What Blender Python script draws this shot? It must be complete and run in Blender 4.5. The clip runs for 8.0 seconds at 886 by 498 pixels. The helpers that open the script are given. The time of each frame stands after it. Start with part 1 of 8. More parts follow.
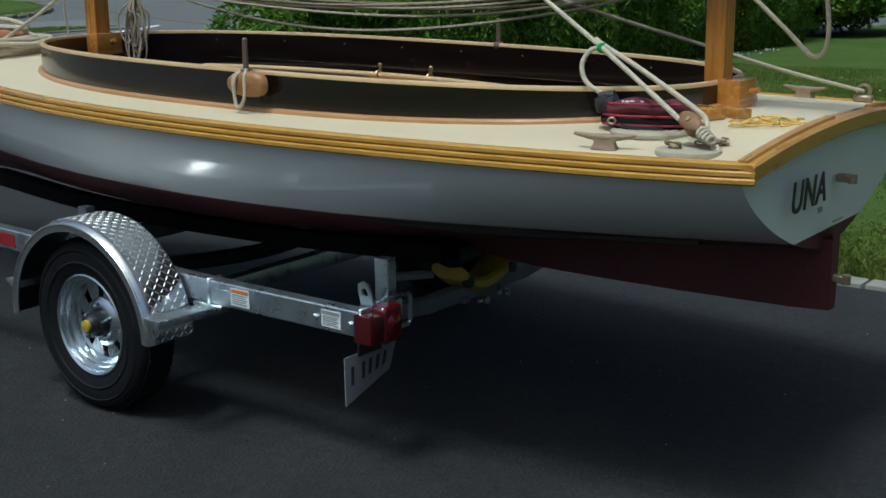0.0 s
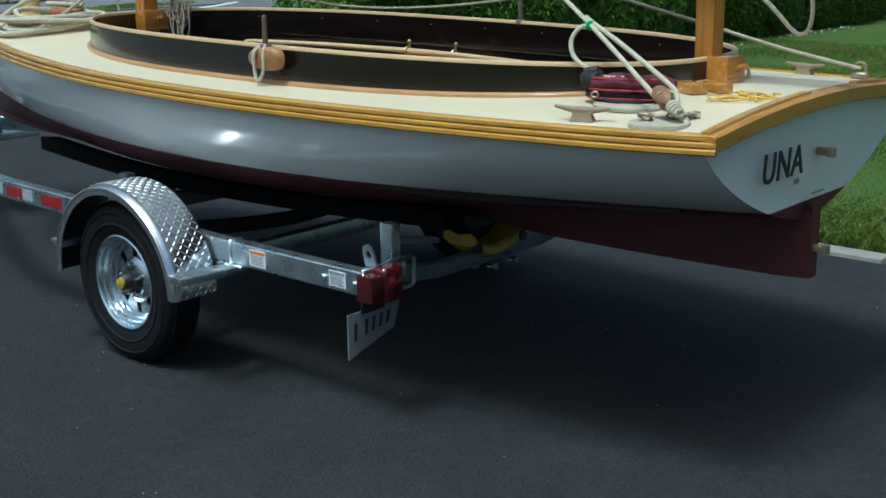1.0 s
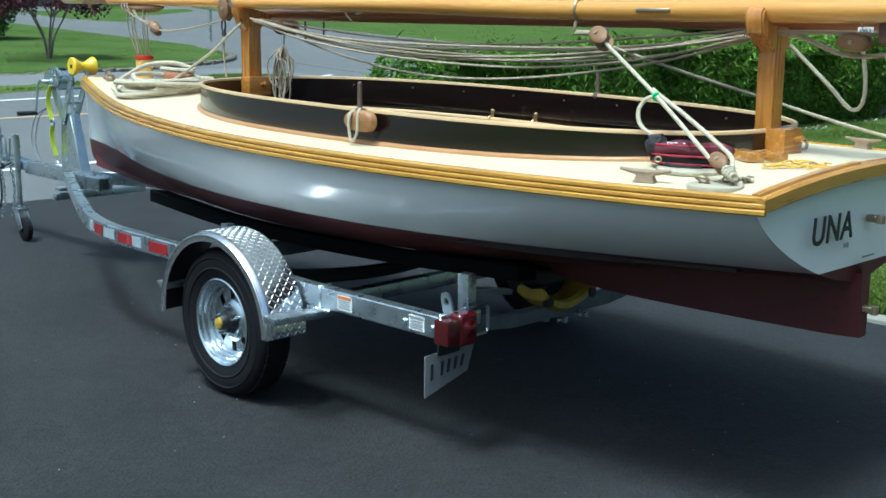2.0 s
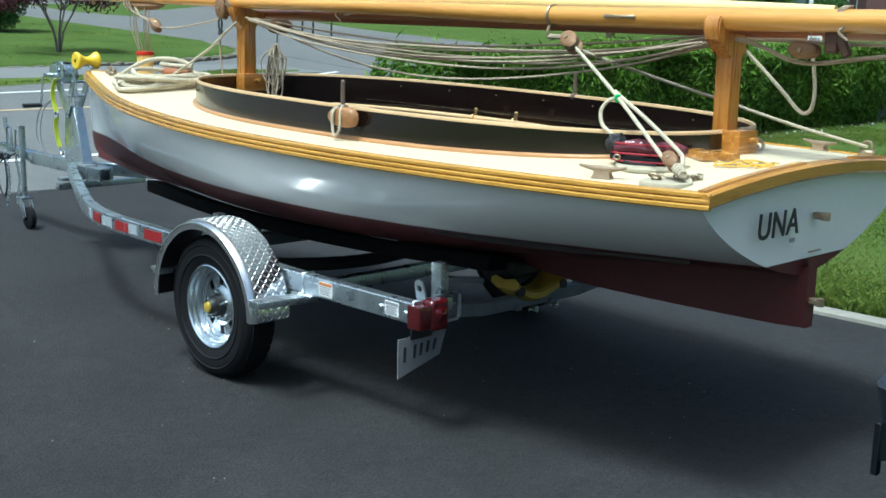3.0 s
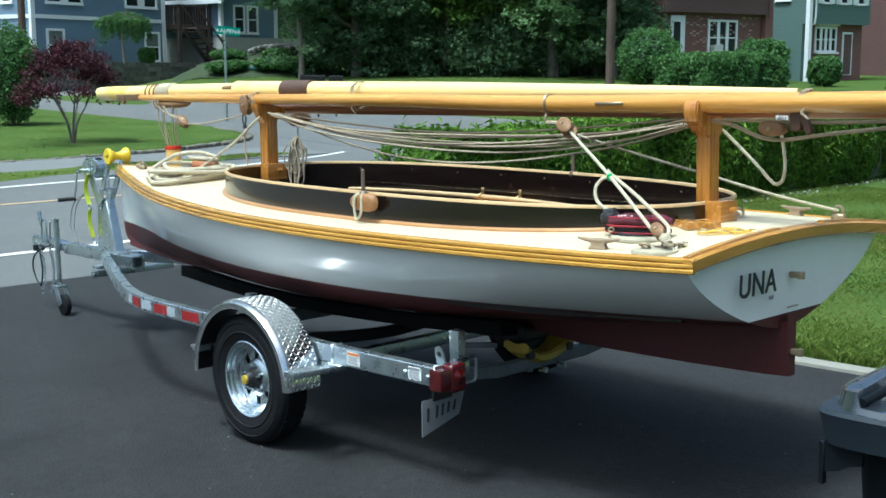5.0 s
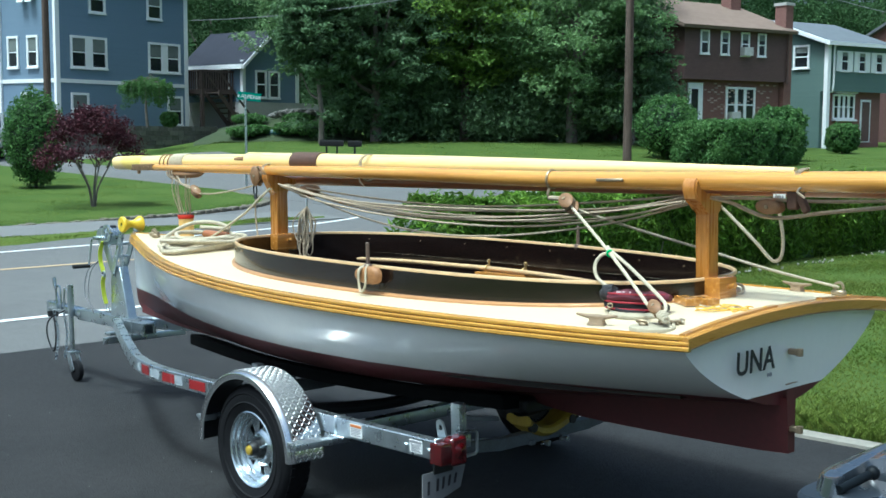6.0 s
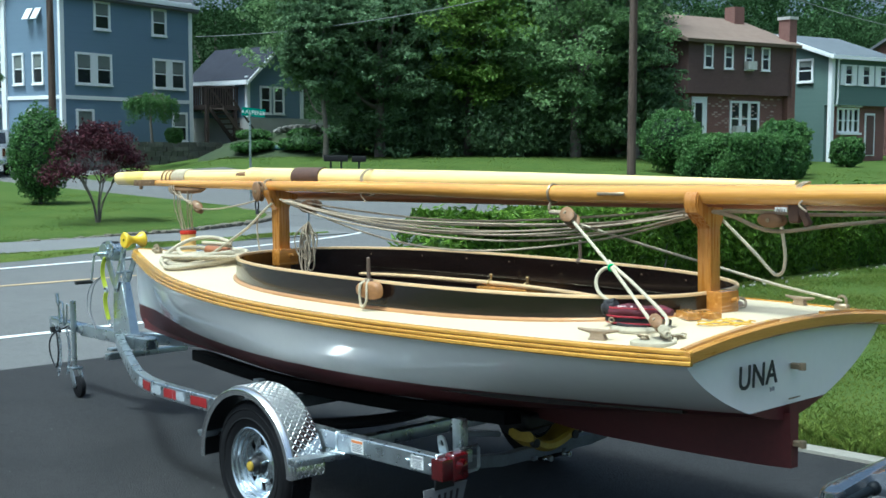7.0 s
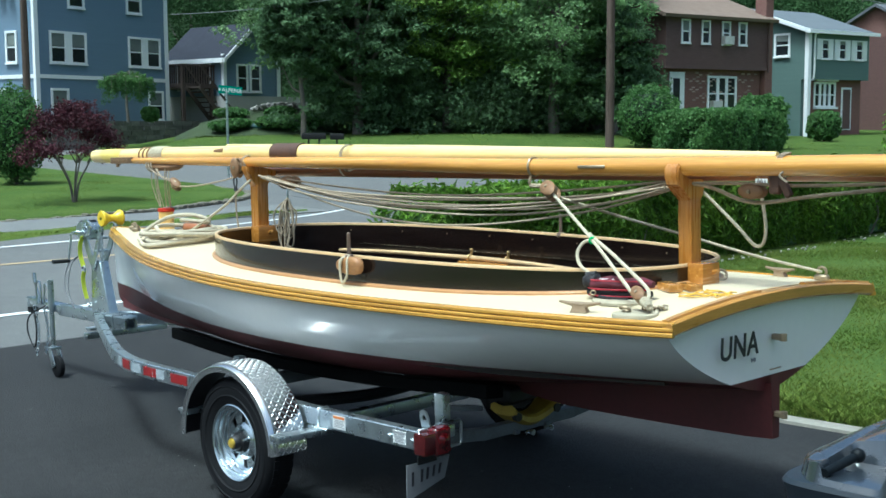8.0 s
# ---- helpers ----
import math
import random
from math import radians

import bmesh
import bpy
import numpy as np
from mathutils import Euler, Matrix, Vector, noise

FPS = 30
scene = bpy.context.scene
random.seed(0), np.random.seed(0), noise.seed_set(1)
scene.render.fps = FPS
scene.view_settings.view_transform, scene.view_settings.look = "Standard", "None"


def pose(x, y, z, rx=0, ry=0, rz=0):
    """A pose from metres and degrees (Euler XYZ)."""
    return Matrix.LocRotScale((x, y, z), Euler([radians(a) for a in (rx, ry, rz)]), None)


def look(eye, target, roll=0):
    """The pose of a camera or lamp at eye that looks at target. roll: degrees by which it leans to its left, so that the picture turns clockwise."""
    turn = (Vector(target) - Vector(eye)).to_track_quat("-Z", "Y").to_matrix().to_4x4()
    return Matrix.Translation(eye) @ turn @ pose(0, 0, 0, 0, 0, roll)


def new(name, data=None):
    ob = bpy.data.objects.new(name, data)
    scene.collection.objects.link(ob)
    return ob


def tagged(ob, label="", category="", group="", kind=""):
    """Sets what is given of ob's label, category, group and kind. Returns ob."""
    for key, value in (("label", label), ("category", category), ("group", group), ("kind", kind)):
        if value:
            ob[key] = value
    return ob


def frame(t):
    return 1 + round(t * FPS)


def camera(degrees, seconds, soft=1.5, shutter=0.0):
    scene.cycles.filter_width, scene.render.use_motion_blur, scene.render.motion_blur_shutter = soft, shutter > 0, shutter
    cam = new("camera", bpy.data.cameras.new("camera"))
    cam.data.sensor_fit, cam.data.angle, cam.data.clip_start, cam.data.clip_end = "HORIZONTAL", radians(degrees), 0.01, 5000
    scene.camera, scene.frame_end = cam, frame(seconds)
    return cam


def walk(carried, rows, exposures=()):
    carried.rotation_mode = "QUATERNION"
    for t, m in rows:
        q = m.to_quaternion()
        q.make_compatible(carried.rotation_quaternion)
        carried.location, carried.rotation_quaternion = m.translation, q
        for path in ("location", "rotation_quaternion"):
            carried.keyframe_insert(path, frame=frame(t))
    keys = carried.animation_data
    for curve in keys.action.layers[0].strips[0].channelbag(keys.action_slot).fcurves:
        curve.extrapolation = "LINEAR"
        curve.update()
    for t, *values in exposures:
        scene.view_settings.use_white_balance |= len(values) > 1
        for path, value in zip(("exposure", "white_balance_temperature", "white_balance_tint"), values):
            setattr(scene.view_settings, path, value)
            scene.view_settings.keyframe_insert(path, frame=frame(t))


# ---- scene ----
cam = camera(41.0, 8.0, soft=1.6)
PATH = [
    (0, (-1.212, 3.18, 1.617), (-0.038, 1.641, 1.114), 0.7),
    (0.5, (-1.395, 3.194, 1.638), (-0.186, 1.676, 1.155), 3.9),
    (1, (-1.538, 3.19, 1.639), (-0.263, 1.747, 1.098), 0.5),
    (1.5, (-1.621, 3.229, 1.648), (-0.254, 1.848, 1.174), -1.0),
    (1.7, (-1.685, 3.329, 1.633), (-0.3, 1.949, 1.21), 0.4),
    (2.8, (-1.969, 3.461, 1.663), (-0.565, 2.102, 1.238), 2.6),
    (3, (-2.024, 3.485, 1.664), (-0.617, 2.127, 1.24), 2.3),
    (3.5, (-2.164, 3.547, 1.705), (-0.701, 2.245, 1.298), 0.3),
    (4, (-2.253, 3.636, 1.669), (-0.809, 2.295, 1.327), 0.0),
    (4.2, (-2.275, 3.692, 1.666), (-0.869, 2.312, 1.323), -0.0),
    (5.3, (-2.358, 3.821, 1.775), (-0.917, 2.461, 1.503), 0.3),
    (5.5, (-2.383, 3.803, 1.782), (-0.962, 2.416, 1.541), 1.0),
    (6, (-2.411, 3.799, 1.795), (-0.945, 2.453, 1.597), 0.3),
    (6.5, (-2.419, 3.789, 1.785), (-0.926, 2.471, 1.612), -0.2),
    (7, (-2.412, 3.778, 1.793), (-0.939, 2.437, 1.62), 0.1),
    (7.5, (-2.395, 3.772, 1.781), (-0.933, 2.422, 1.588), 0.1),
    (8, (-2.394, 3.77, 1.779), (-0.947, 2.405, 1.568), -0.3),
]
walk(cam, [(t, look(eye, target, roll)) for t, eye, target, roll in PATH],
     exposures=[(0, -0.38, 5250, -6), (0.5, -0.18, 5050, -9), (1.0, -0.04, 4900, -11), (1.5, 0.37, 4850, -12), (3.0, 0.7, 5150, -10), (4.2, 0.73, 5200, -9), (5.5, 0.76, 5100, -10), (8.0, 0.68, 5100, -11)])

# ---- light ----
world = bpy.data.worlds.new("sky")
scene.world = world
world.use_nodes = True
wn = world.node_tree
sky = wn.nodes.new("ShaderNodeTexSky")
sky.sky_type = "NISHITA"
sky.sun_disc = False
sky.sun_elevation, sky.sun_rotation = radians(69), radians(5)
sky.air_density, sky.dust_density, sky.ozone_density = 0.7, 8.0, 0.3
wn.links.new(sky.outputs[0], wn.nodes["Background"].inputs[0])
wn.nodes["Background"].inputs[1].default_value = 0.128
sun = new("sun", bpy.data.lights.new("sun", "SUN"))
sun.data.energy, sun.data.angle, sun.data.color = 2.5, radians(13), (1.0, 0.98, 0.95)
sun.matrix_world = look((0.03 * 30, 0.38 * 30, 30), (0, 0, 0))

# ---- materials ----
MATS = {}


def mat(name, col, rough=0.5, metal=0.0, var=0.18, scale=6.0, bump=0.0, bscale=80.0, stretch=(1, 1, 1), second=None, coat=0.0,
        rvar=0.1, island=0.0, each=0.0, spec=0.5, trans=0.0, leaf=0.0, speck=0.0, sscale=300.0):
    """A procedural surface: a base colour that drifts at two scales, with grain in its relief and its gloss."""
    if name in MATS:
        return MATS[name]
    m = bpy.data.materials.new(name)
    m.use_nodes = True
    nt = m.node_tree
    b = nt.nodes["Principled BSDF"]
    add = lambda kind: nt.nodes.new("ShaderNode" + kind)
    co = add("TexCoord")
    mp = add("Mapping")
    mp.inputs["Scale"].default_value = stretch
    nt.links.new(co.outputs["Object"], mp.inputs[0])
    n1, n2 = add("TexNoise"), add("TexNoise")
    n1.inputs["Scale"].default_value, n1.inputs["Detail"].default_value = scale, 5
    n2.inputs["Scale"].default_value, n2.inputs["Detail"].default_value = scale * 9, 3
    for n in (n1, n2):
        nt.links.new(mp.outputs[0], n.inputs["Vector"])
    mix = add("Mix")
    mix.data_type = "FLOAT"
    mix.inputs[0].default_value = 0.4
    nt.links.new(n1.outputs[0], mix.inputs[2])
    nt.links.new(n2.outputs[0], mix.inputs[3])
    ramp = add("ValToRGB")
    c2 = second or tuple(c * (1 + var) for c in col)
    c1 = col if second else tuple(c * (1 - var) for c in col)
    ramp.color_ramp.elements[0].position, ramp.color_ramp.elements[1].position = 0.32, 0.68
    ramp.color_ramp.elements[0].color, ramp.color_ramp.elements[1].color = (*c1, 1), (*c2, 1)
    nt.links.new(mix.outputs[0], ramp.inputs[0])
    out = ramp.outputs[0]
    if speck:
        n4, mx, rp = add("TexNoise"), add("Mix"), add("MapRange")
        n4.inputs["Scale"].default_value, n4.inputs["Detail"].default_value, n4.inputs["Roughness"].default_value = sscale, 6, 0.75
        nt.links.new(co.outputs["Object"], n4.inputs["Vector"])
        rp.inputs[1].default_value, rp.inputs[2].default_value = 0.3, 0.72
        rp.inputs[3].default_value, rp.inputs[4].default_value = 1 - speck, 1 + 1.6 * speck
        nt.links.new(n4.outputs[0], rp.inputs[0])
        mx.data_type, mx.blend_type = "RGBA", "MULTIPLY"
        mx.inputs[0].default_value = 1.0
        nt.links.new(out, mx.inputs[6])
        nt.links.new(rp.outputs[0], mx.inputs[7])
        out = mx.outputs[2]
    if island or each:
        hue = add("HueSaturation")
        mr = add("MapRange")
        src = add("NewGeometry").outputs["Random Per Island"] if island else add("ObjectInfo").outputs["Random"]
        k = island or each
        mr.inputs[3].default_value, mr.inputs[4].default_value = 1 - k, 1 + k
        nt.links.new(src, mr.inputs[0])
        nt.links.new(mr.outputs[0], hue.inputs["Value"])
        nt.links.new(out, hue.inputs["Color"])
        out = hue.outputs[0]
    nt.links.new(out, b.inputs["Base Color"])
    mr = add("MapRange")
    mr.inputs[3].default_value, mr.inputs[4].default_value = max(0.02, rough - rvar), min(1, rough + rvar)
    nt.links.new(n1.outputs[0], mr.inputs[0])
    nt.links.new(mr.outputs[0], b.inputs["Roughness"])
    b.inputs["Metallic"].default_value = metal
    b.inputs["Specular IOR Level"].default_value = spec
    b.inputs["Coat Weight"].default_value = coat
    b.inputs["Coat Roughness"].default_value = 0.08
    b.inputs["Transmission Weight"].default_value = trans
    if bump:
        n3, bp = add("TexNoise"), add("Bump")
        n3.inputs["Scale"].default_value, n3.inputs["Detail"].default_value = bscale, 4
        nt.links.new(mp.outputs[0], n3.inputs["Vector"])
        bp.inputs["Strength"].default_value, bp.inputs["Distance"].default_value = bump, 0.01
        nt.links.new(n3.outputs[0], bp.inputs["Height"])
        nt.links.new(bp.outputs[0], b.inputs["Normal"])
    if leaf:
        tl, ms = add("BsdfTranslucent"), add("MixShader")
        nt.links.new(out, tl.inputs[0])
        ms.inputs[0].default_value = leaf
        nt.links.new(b.outputs[0], ms.inputs[1])
        nt.links.new(tl.outputs[0], ms.inputs[2])
        nt.links.new(ms.outputs[0], nt.nodes["Material Output"].inputs[0])
    MATS[name] = m
    return m


WHITE_HULL = mat("white_gloss_paint", (0.86, 0.85, 0.815), 0.20, var=0.03, scale=2.5, coat=0.75, rvar=0.06)
RED_BOTTOM = mat("oxblood_bottom_paint", (0.075, 0.013, 0.014), 0.55, var=0.2, scale=5, bump=0.05)
DECK = mat("cream_deck_canvas", (0.60, 0.505, 0.335), 0.36, var=0.05, scale=4, bump=0.06, bscale=300)
VARNISH = mat("golden_varnished_wood", (0.29, 0.115, 0.019), 0.25, second=(0.52, 0.26, 0.055), scale=5, stretch=(0.6, 12, 12), coat=0.6)
VARNISH_UP = mat("golden_varnished_upright", (0.29, 0.105, 0.014), 0.28, second=(0.50, 0.22, 0.038), scale=5, stretch=(12, 12, 0.6), coat=0.5)
RAIL_WOOD = mat("varnished_rail_wood", (0.33, 0.155, 0.020), 0.22, second=(0.56, 0.315, 0.055), scale=5, stretch=(0.6, 10, 10), coat=0.4)
VARNISH_Y = mat("golden_varnished_crosswise", (0.30, 0.11, 0.016), 0.25, second=(0.52, 0.235, 0.04), scale=5, stretch=(12, 0.6, 12), coat=0.5)
RAIL_Y = mat("varnished_rail_crosswise", (0.32, 0.14, 0.022), 0.3, second=(0.53, 0.275, 0.055), scale=5, stretch=(10, 0.6, 10), coat=0.4)
SPRUCE = mat("pale_varnished_spruce", (0.80, 0.58, 0.20), 0.3, second=(0.86, 0.67, 0.29), scale=4, stretch=(0.4, 10, 10), coat=0.5)
BOOM_WOOD = mat("orange_varnished_spruce", (0.43, 0.178, 0.024), 0.25, second=(0.66, 0.34, 0.066), scale=2.6, stretch=(0.4, 12, 12), coat=0.6)
MAHOG = mat("reddish_mahogany", (0.22, 0.07, 0.022), 0.35, second=(0.32, 0.115, 0.036), scale=5, stretch=(0.6, 10, 10), coat=0.3)
BLOCKWOOD = mat("ash_block_wood", (0.14, 0.07, 0.026), 0.6, second=(0.24, 0.128, 0.055), scale=20, stretch=(1, 4, 4))
BLACK_COAMING = mat("black_varnished_coaming", (0.005, 0.003, 0.0025), 0.22, second=(0.011, 0.006, 0.005), scale=3, stretch=(0.5, 4, 8), coat=0.4, spec=0.5)
DARK_INSIDE = mat("dark_brown_inside", (0.016, 0.010, 0.008), 0.35, second=(0.03, 0.018, 0.013), scale=4)
BROWN_TRIM = mat("warm_brown_trim", (0.34, 0.165, 0.062), 0.35, second=(0.47, 0.26, 0.11), scale=6, stretch=(0.6, 10, 10), coat=0.3)
PALE_TRIM = mat("pale_ash_trim", (0.52, 0.34, 0.16), 0.35, second=(0.64, 0.44, 0.23), scale=6, stretch=(0.6, 10, 10), coat=0.3)
ROPE = mat("cream_cotton_rope", (0.40, 0.345, 0.24), 0.85, second=(0.55, 0.48, 0.345), scale=60, bump=0.5, bscale=220)
ROPE_OLD = mat("grey_cotton_line", (0.29, 0.225, 0.15), 0.85, second=(0.41, 0.33, 0.23), scale=60, bump=0.5, bscale=220)
GROOVE = mat("dark_rail_groove", (0.05, 0.02, 0.008), 0.6, var=0.2, scale=10)
HORN = mat("weathered_brown_cleat", (0.19, 0.13, 0.075), 0.5, second=(0.28, 0.20, 0.12), scale=30, stretch=(1, 4, 4))
BRONZE = mat("weathered_bronze", (0.30, 0.235, 0.15), 0.45, 0.6, scale=30, var=0.25)
BRASS = mat("bright_brass", (0.45, 0.31, 0.13), 0.35, 0.7, scale=30, var=0.2)
GALV = mat("galvanised_steel", (0.50, 0.545, 0.57), 0.30, 0.92, var=0.18, scale=14, bump=0.05, bscale=120, rvar=0.14)
# darker steel for parts under the boat: the hull's shade is in the colour
GALV_SHADE = mat("dull_shaded_steel", (0.15, 0.165, 0.175), 0.6, 0.3, var=0.25, scale=12, bump=0.05, bscale=120)
CHROME = mat("bright_zinc_rim", (0.56, 0.61, 0.64), 0.22, 0.95, var=0.08, scale=9)
ALU = mat("polished_aluminium_plate", (0.78, 0.78, 0.78), 0.17, 0.97, var=0.08, scale=12)
ALU_DULL = mat("worn_tread_plate", (0.66, 0.66, 0.66), 0.34, 0.95, var=0.12, scale=12)
TYRE = mat("black_tyre_rubber", (0.007, 0.007, 0.008), 0.7, spec=0.2, var=0.3, scale=20, bump=0.1)
BLACK_PL = mat("black_plastic", (0.012, 0.012, 0.013), 0.5, var=0.2, scale=20)
CARPET = mat("black_bunk_carpet", (0.004, 0.004, 0.004), 0.95, spec=0.08, var=0.3, scale=60, bump=0.6, bscale=500)
RED_LENS = mat("red_tail_lens", (0.055, 0.002, 0.003), 0.12, var=0.15, scale=30, coat=1.0)
WHITE_TAPE = mat("grey_white_reflective_tape", (0.33, 0.36, 0.385), 0.35, var=0.12, scale=40)
RED_TAPE = mat("red_reflective_tape", (0.24, 0.012, 0.014), 0.35, var=0.15, scale=40)
WHITE_PL = mat("white_plastic", (0.72, 0.72, 0.70), 0.45, var=0.05, scale=20)
ORANGE_PR = mat("orange_print", (0.55, 0.17, 0.03), 0.5, var=0.05)
GREY_PR = mat("grey_print", (0.25, 0.25, 0.26), 0.6, var=0.05)
INK = mat("dark_ink", (0.02, 0.02, 0.025), 0.5, var=0.1)
PLATE = mat("pale_plate_metal", (0.19, 0.19, 0.195), 0.4, var=0.1, scale=15)
YELLOW = mat("yellow_poly", (0.72, 0.50, 0.02), 0.35, var=0.12, scale=15)
STRAP = mat("yellow_green_strap", (0.55, 0.62, 0.03), 0.7, var=0.12, scale=60)
YELLOW_OLD = mat("scuffed_yellow_poly", (0.50, 0.36, 0.03), 0.5, second=(0.30, 0.20, 0.03), scale=18)
RED_BAG = mat("dark_red_webbing", (0.085, 0.007, 0.018), 0.7, var=0.3, scale=30, bump=0.3, bscale=300)
BLACK_CLOTH = mat("black_webbing", (0.012, 0.01, 0.012), 0.75, var=0.3, scale=40, bump=0.3, bscale=300)
DISC = mat("buff_pad_canvas", (0.31, 0.27, 0.185), 0.8, second=(0.43, 0.38, 0.27), scale=30, bump=0.3, bscale=200)
LEATHER = mat("brown_leather", (0.075, 0.035, 0.02), 0.6, var=0.3, scale=25, bump=0.2)
GREEN_TIE = mat("green_twine", (0.02, 0.42, 0.10), 0.7)
BIN_GREY = mat("dark_grey_bin_plastic", (0.015, 0.019, 0.026), 0.26, second=(0.024, 0.030, 0.038), scale=9, coat=1.0, bump=0.12, bscale=14, spec=1.0)
BIN_BLACK = mat("black_bin_plastic", (0.004, 0.006, 0.008), 0.55, var=0.2, scale=12, spec=0.15)

# ---- mesh helpers ----
LEVEL = pose(0, 0, 0.154, 0, 1.67, 0)  # the driveway falls towards the road
BASE = {}


def thing(name, label, category, base=(0, 0, 0), group="", on=None, kind=""):
    """An Empty at the base of a thing; its parts are given in the coordinates of the sloping driveway, or in those of on."""
    ob = new(name)
    ob.empty_display_size = 0.1
    ob.matrix_world = (LEVEL if on is None else on) @ Matrix.Translation(base)
    BASE[ob.name] = Vector(base)
    return tagged(ob, label, category, group, kind)


def mesh_of(name, bm, material, smooth=True, base=(0, 0, 0)):
    me = bpy.data.meshes.new(name)
    bmesh.ops.translate(bm, verts=bm.verts, vec=-Vector(base))
    bmesh.ops.recalc_face_normals(bm, faces=bm.faces)
    bm.to_mesh(me)
    bm.free()
    for m in material if isinstance(material, (list, tuple)) else [material]:
        me.materials.append(m)
    if smooth:
        me.polygons.foreach_set("use_smooth", [True] * len(me.polygons))
        me.set_sharp_from_angle(angle=radians(38))
    return me


def part(name, bm, material, parent, label="", smooth=True):
    """One mesh object under a thing or under a part of it."""
    base = BASE[parent.name]
    ob = new(name, mesh_of(name, bm, material, smooth, base))
    ob.parent = parent
    BASE[ob.name] = base
    if label:
        ob["label"] = label
    return ob


def single(name, bm, material, label, category, base=(0, 0, 0), group="", on=None, kind="", smooth=True):
    """A thing of one mesh."""
    ob = new(name, mesh_of(name, bm, material, smooth, base))
    ob.matrix_world = (LEVEL if on is None else on) @ Matrix.Translation(base)
    BASE[ob.name] = Vector(base)
    return tagged(ob, label, category, group, kind)


def box(bm, c, d, rot=(0, 0, 0), bevel=0.0, seg=1):
    m = Matrix.Translation(c) @ pose(0, 0, 0, *rot) @ Matrix.Diagonal((*d, 1))
    r = bmesh.ops.create_cube(bm, size=1, matrix=m)
    if bevel:
        es = {e for v in r["verts"] for e in v.link_edges}
        bmesh.ops.bevel(bm, geom=list(es), offset=bevel, segments=seg, affect="EDGES", profile=0.7)
    return bm


def rod(bm, a, b, r0, r1=None, n=12, caps=True):
    a, b = Vector(a), Vector(b)
    d = b - a
    m = Matrix.Translation((a + b) / 2) @ d.to_track_quat("Z", "Y").to_matrix().to_4x4()
    bmesh.ops.create_cone(bm, cap_ends=caps, segments=n, radius1=r0, radius2=r0 if r1 is None else r1, depth=d.length, matrix=m)
    return bm


def beam(bm, a, b, w, h, bevel=0.004):
    """A straight bar of w by h from a to b, w level."""
    a, b = Vector(a), Vector(b)
    d = (b - a).normalized()
    side = d.cross(Vector((0, 0, 1))).normalized() if abs(d.z) < 0.99 else Vector((0, 1, 0))
    up = side.cross(d)
    m = Matrix((side, d, up)).transposed().to_4x4()
    m.translation = (a + b) / 2
    r = bmesh.ops.create_cube(bm, size=1, matrix=m @ Matrix.Diagonal((w, (b - a).length, h, 1)))
    if bevel:
        bmesh.ops.bevel(bm, geom=list({e for v in r["verts"] for e in v.link_edges}), offset=bevel, segments=2, affect="EDGES", profile=0.6)
    return bm


def curve_pts(pts, per=6, closed=False):
    """A smooth line through the points."""
    p = [Vector(q) for q in pts]
    n = len(p)
    out = []
    for i in range(n if closed else n - 1):
        a, b = p[i], p[(i + 1) % n]
        z = p[(i - 1) % n] if closed or i else a * 2 - b
        c = p[(i + 2) % n] if closed or i + 2 < n else b * 2 - a
        for k in range(per):
            t = k / per
            out.append(0.5 * ((2 * a) + (b - z) * t + (2 * z - 5 * a + 4 * b - c) * t * t + (3 * a - z - 3 * b + c) * t ** 3))
    if not closed:
        out.append(p[-1])
    return out


def tube(bm, pts, r, n=7, closed=False, per=6, twist=0.0):
    """A round line, such as a rope, along a smooth curve; r may be a list along it."""
    line = curve_pts(pts, per, closed) if per > 1 else [Vector(q) for q in pts]
    m = len(line)
    rings, up = [], Vector((0.13, 0.2, 0.97)).normalized()
    for i, q in enumerate(line):
        a, b = line[(i - 1) % m] if closed or i else q, line[(i + 1) % m] if closed or i + 1 < m else q
        d = (b - a).normalized()
        s = d.cross(up)
        if s.length < 1e-3:
            s = d.cross(Vector((1, 0, 0)))
        s.normalize()
        u = s.cross(d)
        up = u
        rr = r if not isinstance(r, (list, tuple)) else float(np.interp(i / max(1, m - 1), np.linspace(0, 1, len(r)), r))
        rings.append([bm.verts.new(q + rr * (math.cos(2 * math.pi * k / n + twist * i) * s + math.sin(2 * math.pi * k / n + twist * i) * u)) for k in range(n)])
    for i in range(m if closed else m - 1):
        A, B = rings[i], rings[(i + 1) % m]
        for k in range(n):
            bm.faces.new((A[k], A[(k + 1) % n], B[(k + 1) % n], B[k]))
    if not closed:
        bm.faces.new(rings[0][::-1])
        bm.faces.new(rings[-1])
    return bm


def lathe(bm, prof, c, axis="y", n=32, closed=False):
    """Turns a profile of (radius, along) round an axis through c."""
    rings = []
    for r, h in prof:
        ring = []
        for k in range(n):
            a = 2 * math.pi * k / n
            u, v = r * math.cos(a), r * math.sin(a)
            p = {"y": (u, h, v), "x": (h, u, v), "z": (u, v, h)}[axis]
            ring.append(bm.verts.new(Vector(c) + Vector(p)))
        rings.append(ring)
    for i in range(len(rings) if closed else len(rings) - 1):
        A, B = rings[i], rings[(i + 1) % len(rings)]
        for k in range(n):
            bm.faces.new((A[k], A[(k + 1) % n], B[(k + 1) % n], B[k]))
    return bm


def sheet(bm, rows, flip=False):
    """A skin over rows of points."""
    vs = [[bm.verts.new(p) for p in row] for row in rows]
    for a, b in zip(vs, vs[1:]):
        for i in range(len(a) - 1):
            q = (a[i], a[i + 1], b[i + 1], b[i])
            if len({tuple(round(c, 5) for c in v.co) for v in q}) > 2:
                bm.faces.new(q)
    return bm


